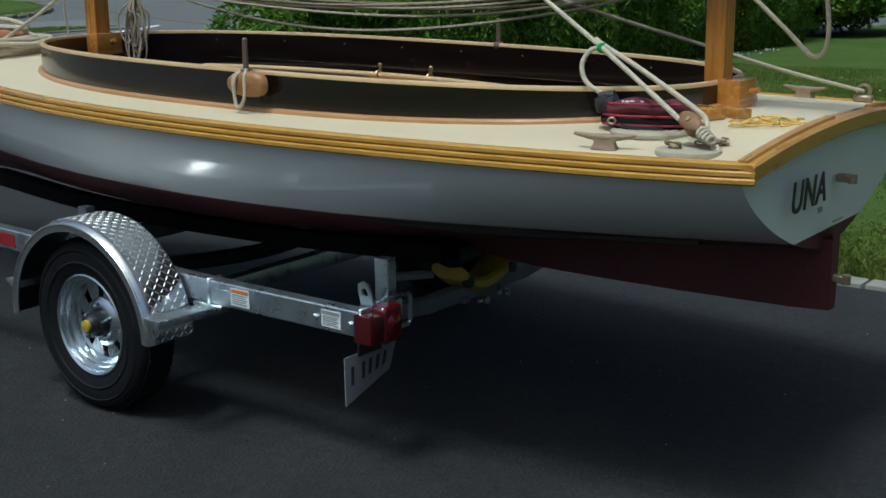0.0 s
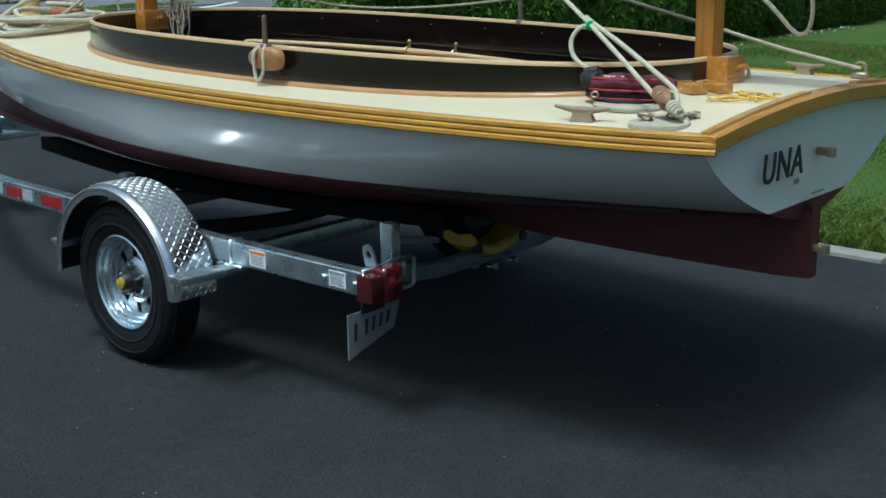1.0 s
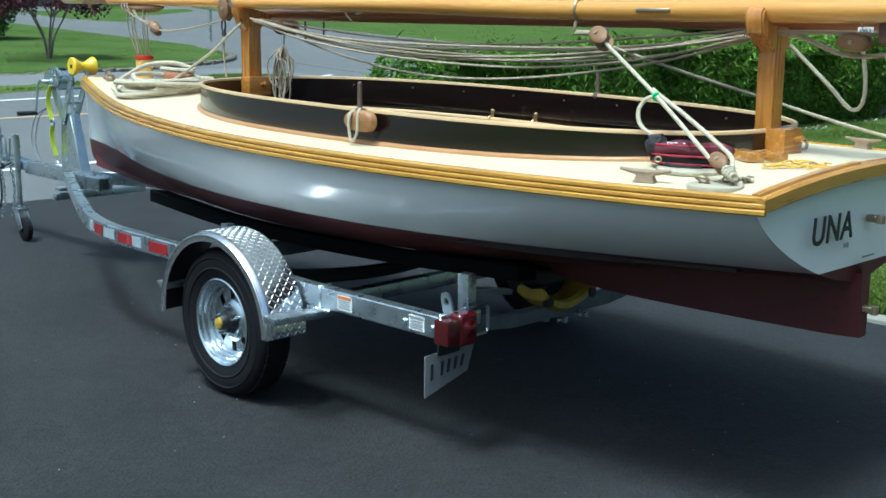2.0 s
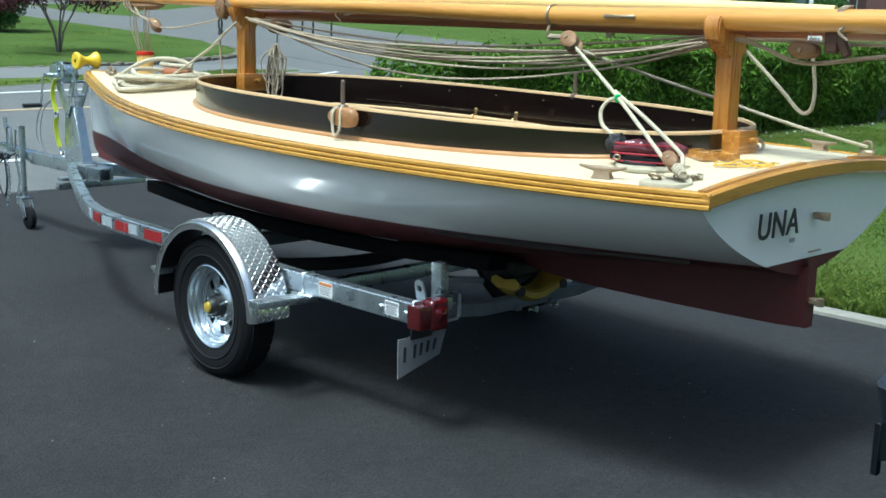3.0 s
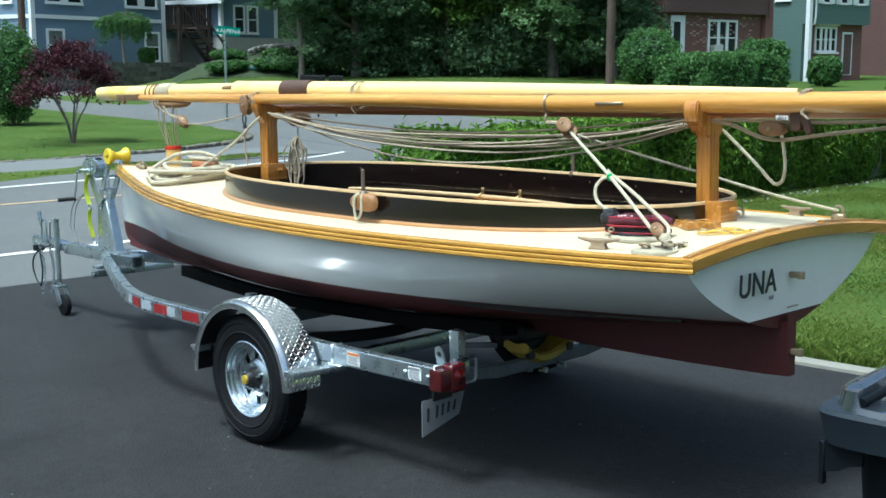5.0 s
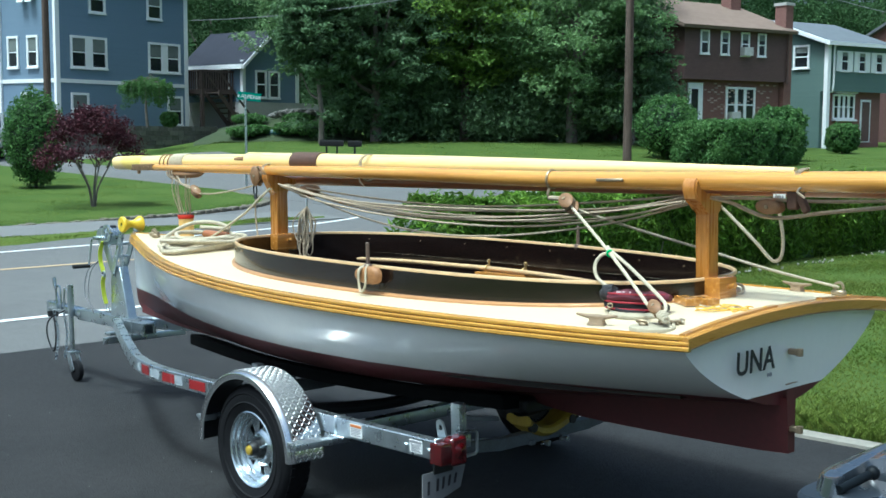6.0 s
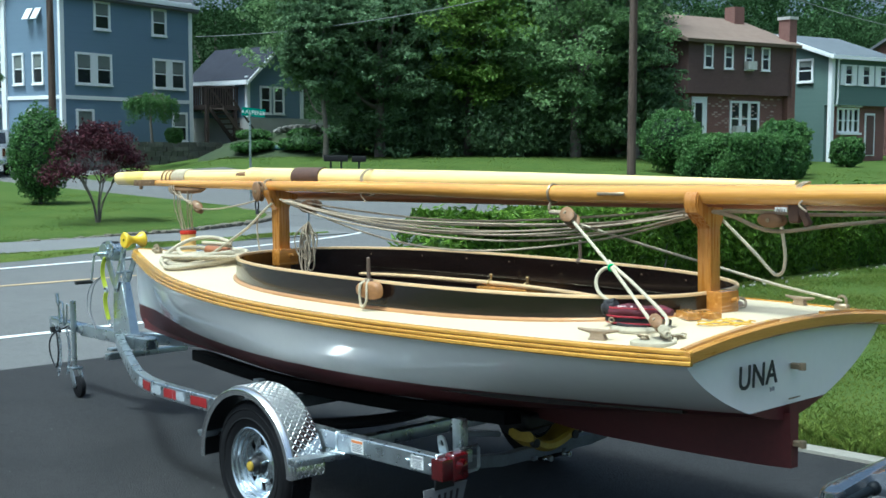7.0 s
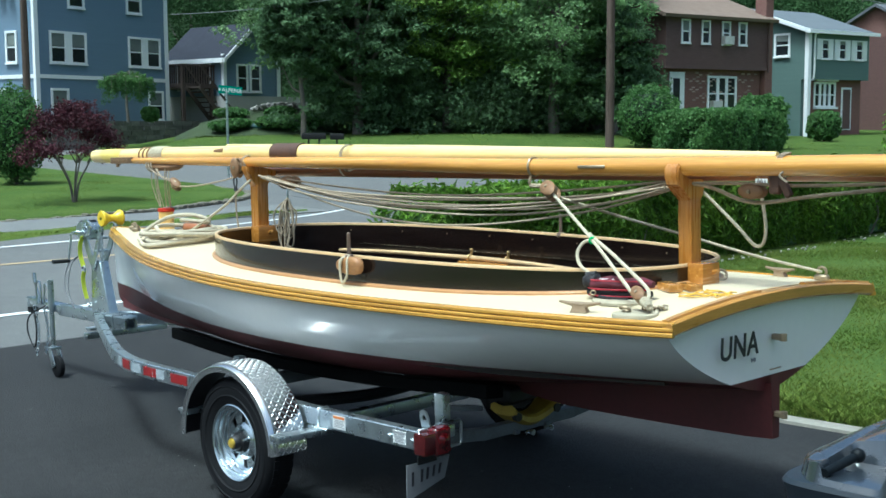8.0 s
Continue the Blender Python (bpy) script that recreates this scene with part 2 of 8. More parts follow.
def thick(bm, d):
    """Gives a skin a thickness."""
    bmesh.ops.remove_doubles(bm, verts=bm.verts, dist=0.0004)
    bmesh.ops.recalc_face_normals(bm, faces=bm.faces)
    bmesh.ops.solidify(bm, geom=list(bm.faces), thickness=d)
    return bm


def sweep(bm, path, prof):
    """Carries a profile of (outward, up) along a path of (point, outward)."""
    rows = [[p + o * a + Vector((0, 0, b)) for a, b in prof] for p, o in path]
    vs = [[bm.verts.new(q) for q in r] for r in rows]
    k = len(prof)
    for a, b in zip(vs, vs[1:]):
        for i in range(k):
            bm.faces.new((a[i], a[(i + 1) % k], b[(i + 1) % k], b[i]))
    bm.faces.new(vs[0])
    bm.faces.new(vs[-1][::-1])
    return bm


B = bmesh.new

# ---- ground, driveway and road ----
DIRT = mat("lawn_soil", (0.043, 0.076, 0.016), 0.95, second=(0.078, 0.108, 0.026), scale=0.9, bump=0.5, bscale=30, spec=0.05)
ASPHALT = mat("fresh_black_asphalt", (0.011, 0.0109, 0.0112), 0.85, second=(0.0245, 0.0238, 0.024), scale=2.0, bump=1.0, bscale=90, rvar=0.1, spec=0.28, speck=0.6, sscale=70)
ROAD = mat("worn_grey_asphalt", (0.082, 0.081, 0.079), 0.9, second=(0.108, 0.107, 0.103), scale=0.5, bump=0.4, bscale=120, speck=0.3, sscale=60)
CONCRETE = mat("grey_concrete", (0.112, 0.112, 0.108), 0.9, second=(0.15, 0.15, 0.145), scale=1.5, bump=0.3, bscale=90)
PAINT_W = mat("white_road_paint", (0.62, 0.62, 0.60), 0.8, second=(0.72, 0.72, 0.70), scale=6)
PAINT_Y = mat("faded_yellow_road_paint", (0.36, 0.26, 0.14), 0.8, second=(0.44, 0.33, 0.19), scale=6)
GRANITE = mat("grey_granite", (0.20, 0.185, 0.155), 0.85, second=(0.28, 0.265, 0.225), scale=25, bump=0.4, bscale=60, each=0.12)
STONE = mat("field_stone", (0.10, 0.098, 0.094), 0.9, second=(0.19, 0.185, 0.175), scale=6, bump=0.5, bscale=20, each=0.3)
GRASS = mat("grass_blades", (0.090, 0.145, 0.020), 0.6, second=(0.175, 0.195, 0.045), scale=1.6, island=0.35, leaf=0.3, spec=0.1)
KERB_Y = -2.0


def lie(x, y):
    """The height of the made ground: driveway falling to the road, the road level, land rising beyond it."""
    if x < 7.2:
        return 0.154 - 0.0292 * x
    d = 0.76 * (x + 2.4) - 0.65 * (y - 3.8)
    r, b = math.hypot(x + 2.4, y - 3.8), -math.degrees(math.atan2(y - 3.8, x + 2.4))
    t = min(1.0, max(0.0, (r - 38) / 15))
    rise = 0.55 * t * t * (3 - 2 * t) * min(1.0, max(0.0, (b - 29) / 3)) * min(1.0, max(0.0, (55 - b) / 3))
    return rise - 0.056 + 0.025 * max(0.0, d - 23) * min(1.0, max(0.0, (x - 17) / 4) + max(0.0, (-y - 18) / 8)) + 0.01 * max(0.0, x - 70)


def corner(y):
    """The rounded corner of the lawn: its edge at y."""
    return float(np.interp(-y, [5, 6.5, 7.8, 9.2, 10.2, 11.3, 12.1, 12.6, 12.9], [19.28, 19.46, 19.64, 19.84, 20.15, 20.6, 21.2, 22.2, 24.0]))


def soil(x, y):
    """The height of the soil and grass."""
    z = lie(x, y)
    if x < 7.1:
        return z + (0.03 if y < KERB_Y - 0.08 else 0.02 if y > 6.5 else -0.03)
    if x < 17.3:
        return z - 0.03
    if x < 19.25:
        return z - 0.03
    if -13 < y < -5 and x < corner(y):
        return z - 0.03
    return z + (0.09 if y > -13 else -0.03 if y > -21.5 else 0.05)


xs = sorted({-600, -200, -80, -30, -15, -8, -4, 0, 3, 5, 6.2, 7.05, 7.15, 9, 12, 16.1, 16.2, 16.7, 17.25, 17.35, 19.2, 19.3, 19.5, 19.7, 19.85, 20, 20.15, 20.3, 20.45, 20.6, 20.8, 21, 21.2, 21.4, 21.7, 22, 22.3, 22.6, 23, 23.5, 24, 26, 28, 30, 32.5, 35, 37.5, 40, 43, 46, 49, 52, 60, 70, 90, 130, 250, 600, 1500})
ys = sorted({-1500, -500, -250, -150, -100, -70, -55, -45, -41.5, -38, -35, -32, -29.5, -27, -24, -22, -21.55, -21.45, -16, -13.05, -12.95, -12.75, -12.55, -12.3, -12.05, -11.7, -11.35, -11, -10.6, -10.3, -10, -9.6, -9.2, -8.8, -8.4, -8, -7.5, -7, -6.5, -6, -5, -3.5, KERB_Y - 0.13, KERB_Y - 0.07, -1, 1, 3, 5, 6.45, 6.55, 9, 15, 30, 80, 300, 900})
bm = sheet(B(), [[(x, y, soil(x, y)) for y in ys] for x in xs])
single("ground", bm, DIRT, "green lawn and soil sloping gently to the road", "ground", on=Matrix(), kind="structure", smooth=False)


def slab(name, x0, x1, y0, y1, material, label, category, lift=0.0, nx=24, ny=24, deep=0.12):
    """A made surface that follows the lie of the land, with its thickness."""
    rows = [[(x, y, lie(x, y) + lift) for y in np.linspace(y0, y1, ny + 1)] for x in np.linspace(x0, x1, nx + 1)]
    bm = sheet(B(), rows)
    low = bmesh.ops.extrude_face_region(bm, geom=list(bm.faces))
    bmesh.ops.translate(bm, verts=[v for v in low["geom"] if isinstance(v, bmesh.types.BMVert)], vec=(0, 0, -deep))
    return single(name, bm, material, label, category, on=Matrix(), kind="structure")


slab("driveway", -14, 7.18, KERB_Y + 0.02, 6.5, ASPHALT, "smooth fresh black asphalt driveway", "driveway", 0.0, 2, 2)
slab("road", 7.18, 17.32, -120, 120, ROAD, "worn grey two-lane asphalt road", "road", 0.0, 2, 60)
slab("side_street", 17.0, 75, -21.5, -13.0, ROAD, "grey asphalt side street climbing away from the road", "road", 0.006, 30, 4)
slab("street_corner", 17.3, 24.5, -13.0, -6.5, ROAD, "grey asphalt at the corner of the side street", "road", 0.002, 8, 8)
slab("pavement", 17.3, 19.2, -11.6, 80, CONCRETE, "grey concrete pavement behind a strip of grass", "pavement", 0.02, 2, 2)
for x, w, y0, y1, m, lab in ((8.8, 0.12, -80, 80, PAINT_W, "white painted edge line"), (12.95, 0.12, -80, 80, PAINT_Y, "faded yellow painted centre line"),
                            (15.1, 0.12, -12.1, 80, PAINT_W, "white painted edge line on the far lane")):
    bend = lambda y: float(np.interp(-y, [3, 5, 6.7, 8.4, 9.9, 11, 12.1], [0, 0.25, 0.55, 0.97, 1.4, 1.85, 2.4])) if x > 15 else 0.0
    bm = sheet(B(), [[(a + bend(y), y, lie(a + bend(y), y) + 0.004) for y in np.linspace(y0, y1, 161)] for a in (x - w / 2, x + w / 2)])
    thick(bm, 0.003)
    single("road_line", bm, m, lab, "road marking", on=Matrix(), kind="structure", smooth=False)


def verge(k, y):
    """The strip of grass along the far side of the road: a place across it, 0 to 1, at y; it narrows towards the side street."""
    a = float(np.interp(-y, [0, 4, 5.2, 8.1, 9.2, 11.2], [15.7, 16.12, 16.6, 17.2, 17.3, 17.6]))
    b = float(np.interp(-y, [0, 4, 5.7, 8.7, 9.9, 11.2], [16.9, 17.3, 17.42, 17.85, 18.0, 17.7]))
    return a + (b - a) * k


bm = sheet(B(), [[(verge(k, y), y, lie(verge(k, y), y) + z) for y in np.linspace(-11.2, 60, 120)] for k, z in ((0, 0.004), (0.12, 0.035), (0.5, 0.05), (0.88, 0.035), (1, 0.023))])
thick(bm, 0.003)
VERGE = mat("verge_turf", (0.060, 0.098, 0.018), 0.95, second=(0.105, 0.132, 0.030), scale=1.4, bump=0.5, bscale=30, spec=0.05)
single("grass_verge", bm, VERGE, "narrow grass verge between road and pavement", "grass verge", on=Matrix(), kind="structure")

# ---- the boat ----
def line_of(xs, vs):
    """A smooth function through knots."""
    xs, vs = np.array(xs), np.array(vs)
    s = np.gradient(vs, xs)

    def f(x):
        x = min(max(x, xs[0]), xs[-1])
        i = min(int(np.searchsorted(xs, x, "right")) - 1, len(xs) - 2)
        h = xs[i + 1] - xs[i]
        t = (x - xs[i]) / h
        return float((2 * t ** 3 - 3 * t * t + 1) * vs[i] + (t ** 3 - 2 * t * t + t) * h * s[i] + (3 * t * t - 2 * t ** 3) * vs[i + 1] + (t ** 3 - t * t) * h * s[i + 1])
    return f


STERN, BOW = -0.155, 4.725
half = line_of([-0.3, -0.1, 0.1, 0.35, 0.8, 1.2, 1.55, 1.9, 2.3, 2.8, 3.17, 3.67, 4.12, 4.45, 4.64, 4.725], [0.63, 0.69, 0.735, 0.772, 0.818, 0.846, 0.854, 0.846, 0.812, 0.724, 0.632, 0.462, 0.282, 0.148, 0.066, 0.016])
keel = line_of([-0.22, 0.0, 0.5, 1.0, 2.0, 3.0, 3.8, 4.12, 4.38, 4.6, 4.68, 4.71, 4.725], [0.652, 0.64, 0.60, 0.555, 0.515, 0.515, 0.53, 0.547, 0.57, 0.592, 0.61, 0.645, 0.72])
full = line_of([-0.22, 0.5, 1.5, 2.5, 3.5, 4.2, 4.725], [1.42, 1.7, 2.2, 2.2, 1.9, 1.65, 1.5])
WATER = 0.705


def sheer(x):
    return 0.972 + 0.12 * (max(0.0, x - 0.5) / 4.25) ** 2


def deck_z(x, y):
    h = max(0.03, half(x))
    return sheer(x) + 0.046 * min(1, h / 0.5) * (1 - min(1, abs(y) / h) ** 2)


def rake(z):
    """How far forward the leaning transom stands at a height."""
    return STERN + max(0.0, 0.975 - z) * 0.05


def section(x, n=22):
    """A frame of the hull, keel to sheer, port side."""
    h, k, p, s = half(x) - 0.022 * min(1, half(x) / 0.3), keel(x), full(x), sheer(x) - 0.012
    out = []
    for i in range(n + 1):
        a = math.pi / 2 * i / n
        y = h * math.sin(a) ** (2 / p) if i else 0.0
        z = s - (s - k) * math.cos(a) ** (2 / p) if i < n else s
        out.append(Vector((x, y * (1 - 0.035 * (i == 0)), z)))
    return out


boat = thing("catboat", "white wooden catboat with cream deck on a galvanised trailer", "sailboat", (2.2, 0, 0.5))
stations = [STERN, -0.06, 0.06, 0.25, 0.5, 0.8, 1.1, 1.4, 1.7, 2.0, 2.3, 2.6, 2.9, 3.2, 3.45, 3.7, 3.9, 4.1, 4.25, 4.38, 4.5, 4.58, 4.64, 4.67, 4.69, 4.71, 4.725]
for name, keep, material, lab in (("topside_planking", 1, WHITE_HULL, "glossy white painted topsides"), ("bottom", -1, RED_BOTTOM, "dark oxblood red bottom paint")):
    bm = B()
    for side in (1, -1):
        rows = []
        for x in stations:
            row = section(x)
            if x < 0.0:
                row = [Vector((max(p.x, rake(p.z)) if x > STERN else rake(p.z), p.y, p.z)) for p in row]
            rows.append([Vector((p.x, p.y * side, p.z)) for p in row])
        sheet(bm, rows)
    bmesh.ops.remove_doubles(bm, verts=bm.verts, dist=0.0005)
    g = list(bm.verts) + list(bm.edges) + list(bm.faces)
    bmesh.ops.bisect_plane(bm, geom=g, plane_co=(-0.15, 0, WATER), plane_no=(-0.006 * keep, 0, keep), clear_inner=True)
    part(name, bm, material, boat, lab)

# the transom, cut at the waterline
for name, lo, hi, material, lab in (("transom", WATER, 2, WHITE_HULL, "white raked transom"), ("transom_bottom", 0, WATER, RED_BOTTOM, "")):
    bm = B()
    pts = [p for p in section(STERN, 30) if lo <= p.z <= hi]
    edge = section(STERN, 60)
    zs_ = np.linspace(max(lo, keel(STERN)), min(hi, sheer(STERN) - 0.012), 14)
    rows = []
    for z in zs_:
        y = float(np.interp(z, [p.z for p in edge], [p.y for p in edge]))
        rows.append([Vector((rake(z) - 0.004, y * k, z)) for k in np.linspace(-1, 1, 9)])
    if hi > 1:  # the arched top
        y = half(STERN) - 0.022
        rows.append([Vector((rake(1.0) - 0.004, y * k, deck_z(STERN, y * k))) for k in np.linspace(-1, 1, 9)])
    sheet(bm, rows)
    thick(bm, 0.02)
    part(name, bm, material, boat, lab)

# the skeg under the stern
bm = B()
fwd, prof = 1.35, []
for i in range(15):
    x = -0.17 + (fwd + 0.17) * i / 14
    prof.append((x, 0.472 - 0.012 * math.sin(math.pi * i / 14) + 0.06 * max(0, (x - 0.7) / 0.65) ** 2, keel(x) + 0.03))
prof[0] = (-0.17, 0.475, 0.68)
for side in (1, -1):
    sheet(bm, [[(x, side * (0.024 if i else 0.02), lo), (x, side * 0.03, hi)] for i, (x, lo, hi) in enumerate(prof)])
sheet(bm, [[(x, -0.024, lo), (x, 0.024, lo)] for x, lo, hi in prof])
sheet(bm, [[(-0.17, -0.02, 0.475), (-0.17, 0.02, 0.475)], [(-0.17, -0.03, 0.71), (-0.17, 0.03, 0.71)]])
bmesh.ops.remove_doubles(bm, verts=bm.verts, dist=0.005)
part("skeg", bm, RED_BOTTOM, boat, "oxblood red skeg")
rows = [(Vector((x, 0, keel(x) - 0.012 + 0.026 * (x - 1.2) / (BOW - 1.2))), Vector((0, 1, 0))) for x in np.linspace(1.2, 4.62, 31)]
part("keel", sweep(B(), rows, [(-0.0225, -0.03), (0.0225, -0.03), (0.0225, 0.03), (-0.0225, 0.03)]), RED_BOTTOM, boat)
for z, lab in ((0.848, "bronze gudgeon block on the transom"), (0.565, "bronze heel fitting")):
    bm = B()
    x = rake(z) - 0.02 if z > 0.6 else -0.17
    box(bm, (x - 0.016, 0, z), (0.052, 0.024, 0.022), bevel=0.004)
    rod(bm, (x - 0.034, 0, z - 0.013), (x - 0.034, 0, z + 0.013), 0.013)
    part("gudgeon", bm, BRONZE, boat, lab)
bm = B()
box(bm, (rake(0.74) - 0.027, 0.0, 0.732), (0.006, 0.075, 0.005), bevel=0.002)
part("drain_strip", bm, BRONZE, boat)

# the cockpit coaming: an egg in plan
MID, AFT, FORE, WIDE, EGG = 1.665, 0.187, 3.06, 0.672, 2.5


def coam(x):
    a = (MID - x) / (MID - AFT) if x < MID else (x - MID) / (FORE - MID)
    return WIDE * max(0.0, 1 - min(1, a) ** EGG) ** (1 / EGG)


def oval(n=96, grow=0.0):
    """Points round the coaming, port side first."""
    out = []
    for i in range(n):
        a = 2 * math.pi * i / n
        c, s = math.cos(a), math.sin(a)
        e = 2 / EGG
        x = MID + (MID - AFT if c < 0 else FORE - MID) * math.copysign(abs(c) ** e, c)
        y = WIDE * math.copysign(abs(s) ** e, s) - 0.012
        o = Vector((c / (1.55), s / 0.7, 0)).normalized()
        out.append((Vector((x, y, 0)) + o * grow, o))
    return out


def rim_z(x):
    return 1.089 + 0.020 * x


def ring(bm, prof, grow=0.0, on_deck=False):
    """A hoop round the cockpit; prof is (outward, up) from the rim or the deck."""
    hoop = oval(96, grow)
    vs = []
    for p, o in hoop:
        z = deck_z(p.x, p.y) if on_deck else rim_z(p.x)
        vs.append([bm.verts.new((p.x + o.x * a, p.y + o.y * a, z + b)) for a, b in prof])
    k = len(prof)
    for i in range(len(vs)):
        A, C = vs[i], vs[(i + 1) % len(vs)]
        for j in range(k):
            bm.faces.new((A[j], A[(j + 1) % k], C[(j + 1) % k], C[j]))
    return bm


coaming = part("coaming", ring(B(), [(0, -0.009), (0.0, -0.16), (-0.016, -0.42), (-0.016, -0.009)]), BLACK_COAMING, boat, "glossy black steam-bent coaming")
part("coaming_rim", ring(B(), [(0.001, -0.004), (-0.002, 0.002), (-0.008, 0.004), (-0.014, 0.002), (-0.016, -0.004), (-0.016, -0.009), (0.0005, -0.009)]), PALE_TRIM, coaming, "pale rounded wooden rim")
part("coaming_trim", ring(B(), [(0.018, -0.01), (0.016, 0.007), (0.009, 0.012), (0.001, 0.013), (0.001, -0.01)], on_deck=True), BROWN_TRIM, coaming, "quarter-round wooden trim at the deck")
for x in np.arange(0.7, 3.0, 0.3):
    for s in (1, -1):
        p = Vector((x, s * (coam(x) - 0.022), rim_z(x) - 0.035))
        part("screw", rod(B(), p, p + Vector((0, -s * 0.004, 0)), 0.003, n=8), BRONZE, coaming)

# the deck
bm = B()
xs_d = sorted(set(list(np.linspace(STERN - 0.03, BOW, 70)) + list(np.linspace(AFT - 0.02, AFT + 0.3, 14)) + list(np.linspace(FORE - 0.3, FORE + 0.02, 14))))
for side in (1, -1):
    rows = []
    for x in xs_d:
        inner = max(0.0, coam(x) - 0.01) if AFT < x < FORE else 0.0
        h = half(x)
        rows.append([Vector((x, side * (inner + (h - inner) * k / 8), deck_z(x, inner + (h - inner) * k / 8))) for k in range(9)])
    sheet(bm, rows)
bmesh.ops.remove_doubles(bm, verts=bm.verts, dist=0.0004)
part("deck", bm, DECK, boat, "cream painted canvas deck")

# rub rails along both sides, and the arched cap over the transom
def edge_path(side, x0=STERN - 0.048, x1=BOW, n=90):
    out = []
    for i in range(n + 1):
        x = x0 + (x1 - x0) * (1 - (1 - i / n) ** 1.6)
        a, b = Vector((max(x0, x - 0.01), side * half(max(x0, x - 0.01)), 0)), Vector((min(x1, x + 0.01), side * half(min(x1, x + 0.01)), 0))
        d = (b - a).normalized()
        o = Vector((d.y, -d.x, 0)) * -side
        out.append((Vector((x, side * half(x), sheer(x))), o))
    return out


for side in (1, -1):
    part("rub_rail", sweep(B(), edge_path(side), [(-0.024, 0.003), (-0.022, 0.009), (0.006, 0.008), (0.010, 0.005), (0.010, -0.003), (0.006, -0.007), (-0.004, -0.007)]), RAIL_WOOD, boat, "golden varnished rub rail")
    part("rub_rail_middle", sweep(B(), edge_path(side), [(-0.004, -0.009), (0.012, -0.009), (0.016, -0.012), (0.016, -0.019), (0.012, -0.023), (-0.004, -0.023)]), RAIL_WOOD, boat, "middle varnished moulding")
    part("rail_groove", sweep(B(), edge_path(side), [(-0.003, -0.006), (0.005, -0.006), (0.009, -0.026), (-0.003, -0.026)]), GROOVE, boat, "dark groove between the mouldings")
    part("rub_rail_lower", sweep(B(), edge_path(side), [(-0.004, -0.025), (0.018, -0.025), (0.022, -0.028), (0.022, -0.037), (0.017, -0.041), (-0.004, -0.041)]), RAIL_WOOD, boat, "lower varnished moulding")
    bm = B()
    rows = []
    for k in range(13):
        y = side * (0.668 - (0.548 if side > 0 else 0.488) * k / 12)
        rows.append((Vector((STERN - 0.018, y, deck_z(STERN, y))), Vector((-1, 0, 0))))
    sweep(bm, rows, [(-0.014, -0.004), (-0.010, 0.014), (0.012, 0.014), (0.016, -0.004)])
    part("toe_rail", bm, RAIL_Y, boat, "short varnished toe rail")
bm = B()
rows = []
for k in range(25):
    y = 0.676 - 1.352 * k / 24
    rows.append((Vector((STERN - 0.022, y, deck_z(STERN, min(half(STERN), abs(y))))), Vector((-1, 0, 0))))
sweep(bm, rows, [(-0.025, 0.006), (0.022, 0.006), (0.028, 0.0), (0.028, -0.034), (0.02, -0.041), (-0.002, -0.041)])
part("transom_cap", bm, RAIL_Y, boat, "arched varnished transom cap")

# inside the cockpit: sole, ceiling, bench, oar rest
bm = B()
sheet(bm, [[(x, s * float(np.interp(0.70, [p.z for p in section(x)], [p.y for p in section(x)])) * 0.93, 0.70) for s in (-1, 0, 1)] for x in np.linspace(0.1, 3.5, 14)])
thick(bm, 0.02)
part("cockpit_sole", bm, DARK_INSIDE, boat, "dark varnished cockpit floor")
for side in (1, -1):
    bm = B()
    sheet(bm, [[(p.x, side * p.y * 0.90, p.z + 0.02) for p in section(x, 14)] for x in np.linspace(-0.05, 3.6, 28)])
    part("ceiling_planks", bm, DARK_INSIDE, boat)

# the name
def text_mesh(body, size, m, material, name, parent, label, spread=1.0, deep=0.0015):
    cu = bpy.data.curves.new(name, "FONT")
    cu.body, cu.size, cu.extrude, cu.space_character, cu.offset = body, size, deep, spread, size * 0.010
    ob = bpy.data.objects.new(name, cu)
    scene.collection.objects.link(ob)
    me = bpy.data.meshes.new_from_object(ob.evaluated_get(bpy.context.evaluated_depsgraph_get()))
    bpy.data.objects.remove(ob)
    me.transform(Matrix.Translation(-BASE[parent.name]) @ m)
    me.materials.append(material)
    o = new(name, me)
    o.parent = parent
    BASE[o.name] = BASE[parent.name]
    o["label"] = label
    return o


lean = math.degrees(math.atan(0.05))
on_transom = Matrix.Translation((rake(0.803) - 0.028, 0.362, 0.806)) @ pose(0, 0, 0, 0, 0, -90) @ pose(0, 0, 0, 90 + lean, 0, 0)
text_mesh("UNA", 0.118, on_transom @ Matrix.Diagonal((0.92, 1, 1, 1)), INK, "name_lettering", boat, "dark lettering reading UNA", 1.06)
for y, w, hh in ((0.160, 0.0045, 0.015), (0.1515, 0.006, 0.010), (0.143, 0.004, 0.016), (0.136, 0.003, 0.012)):
    part("small_mark", box(B(), (rake(0.785) - 0.0265, y, 0.784), (0.003, w, hh), rot=(0, lean, 0)), GREY_PR, boat, "small unreadable mark under the name")

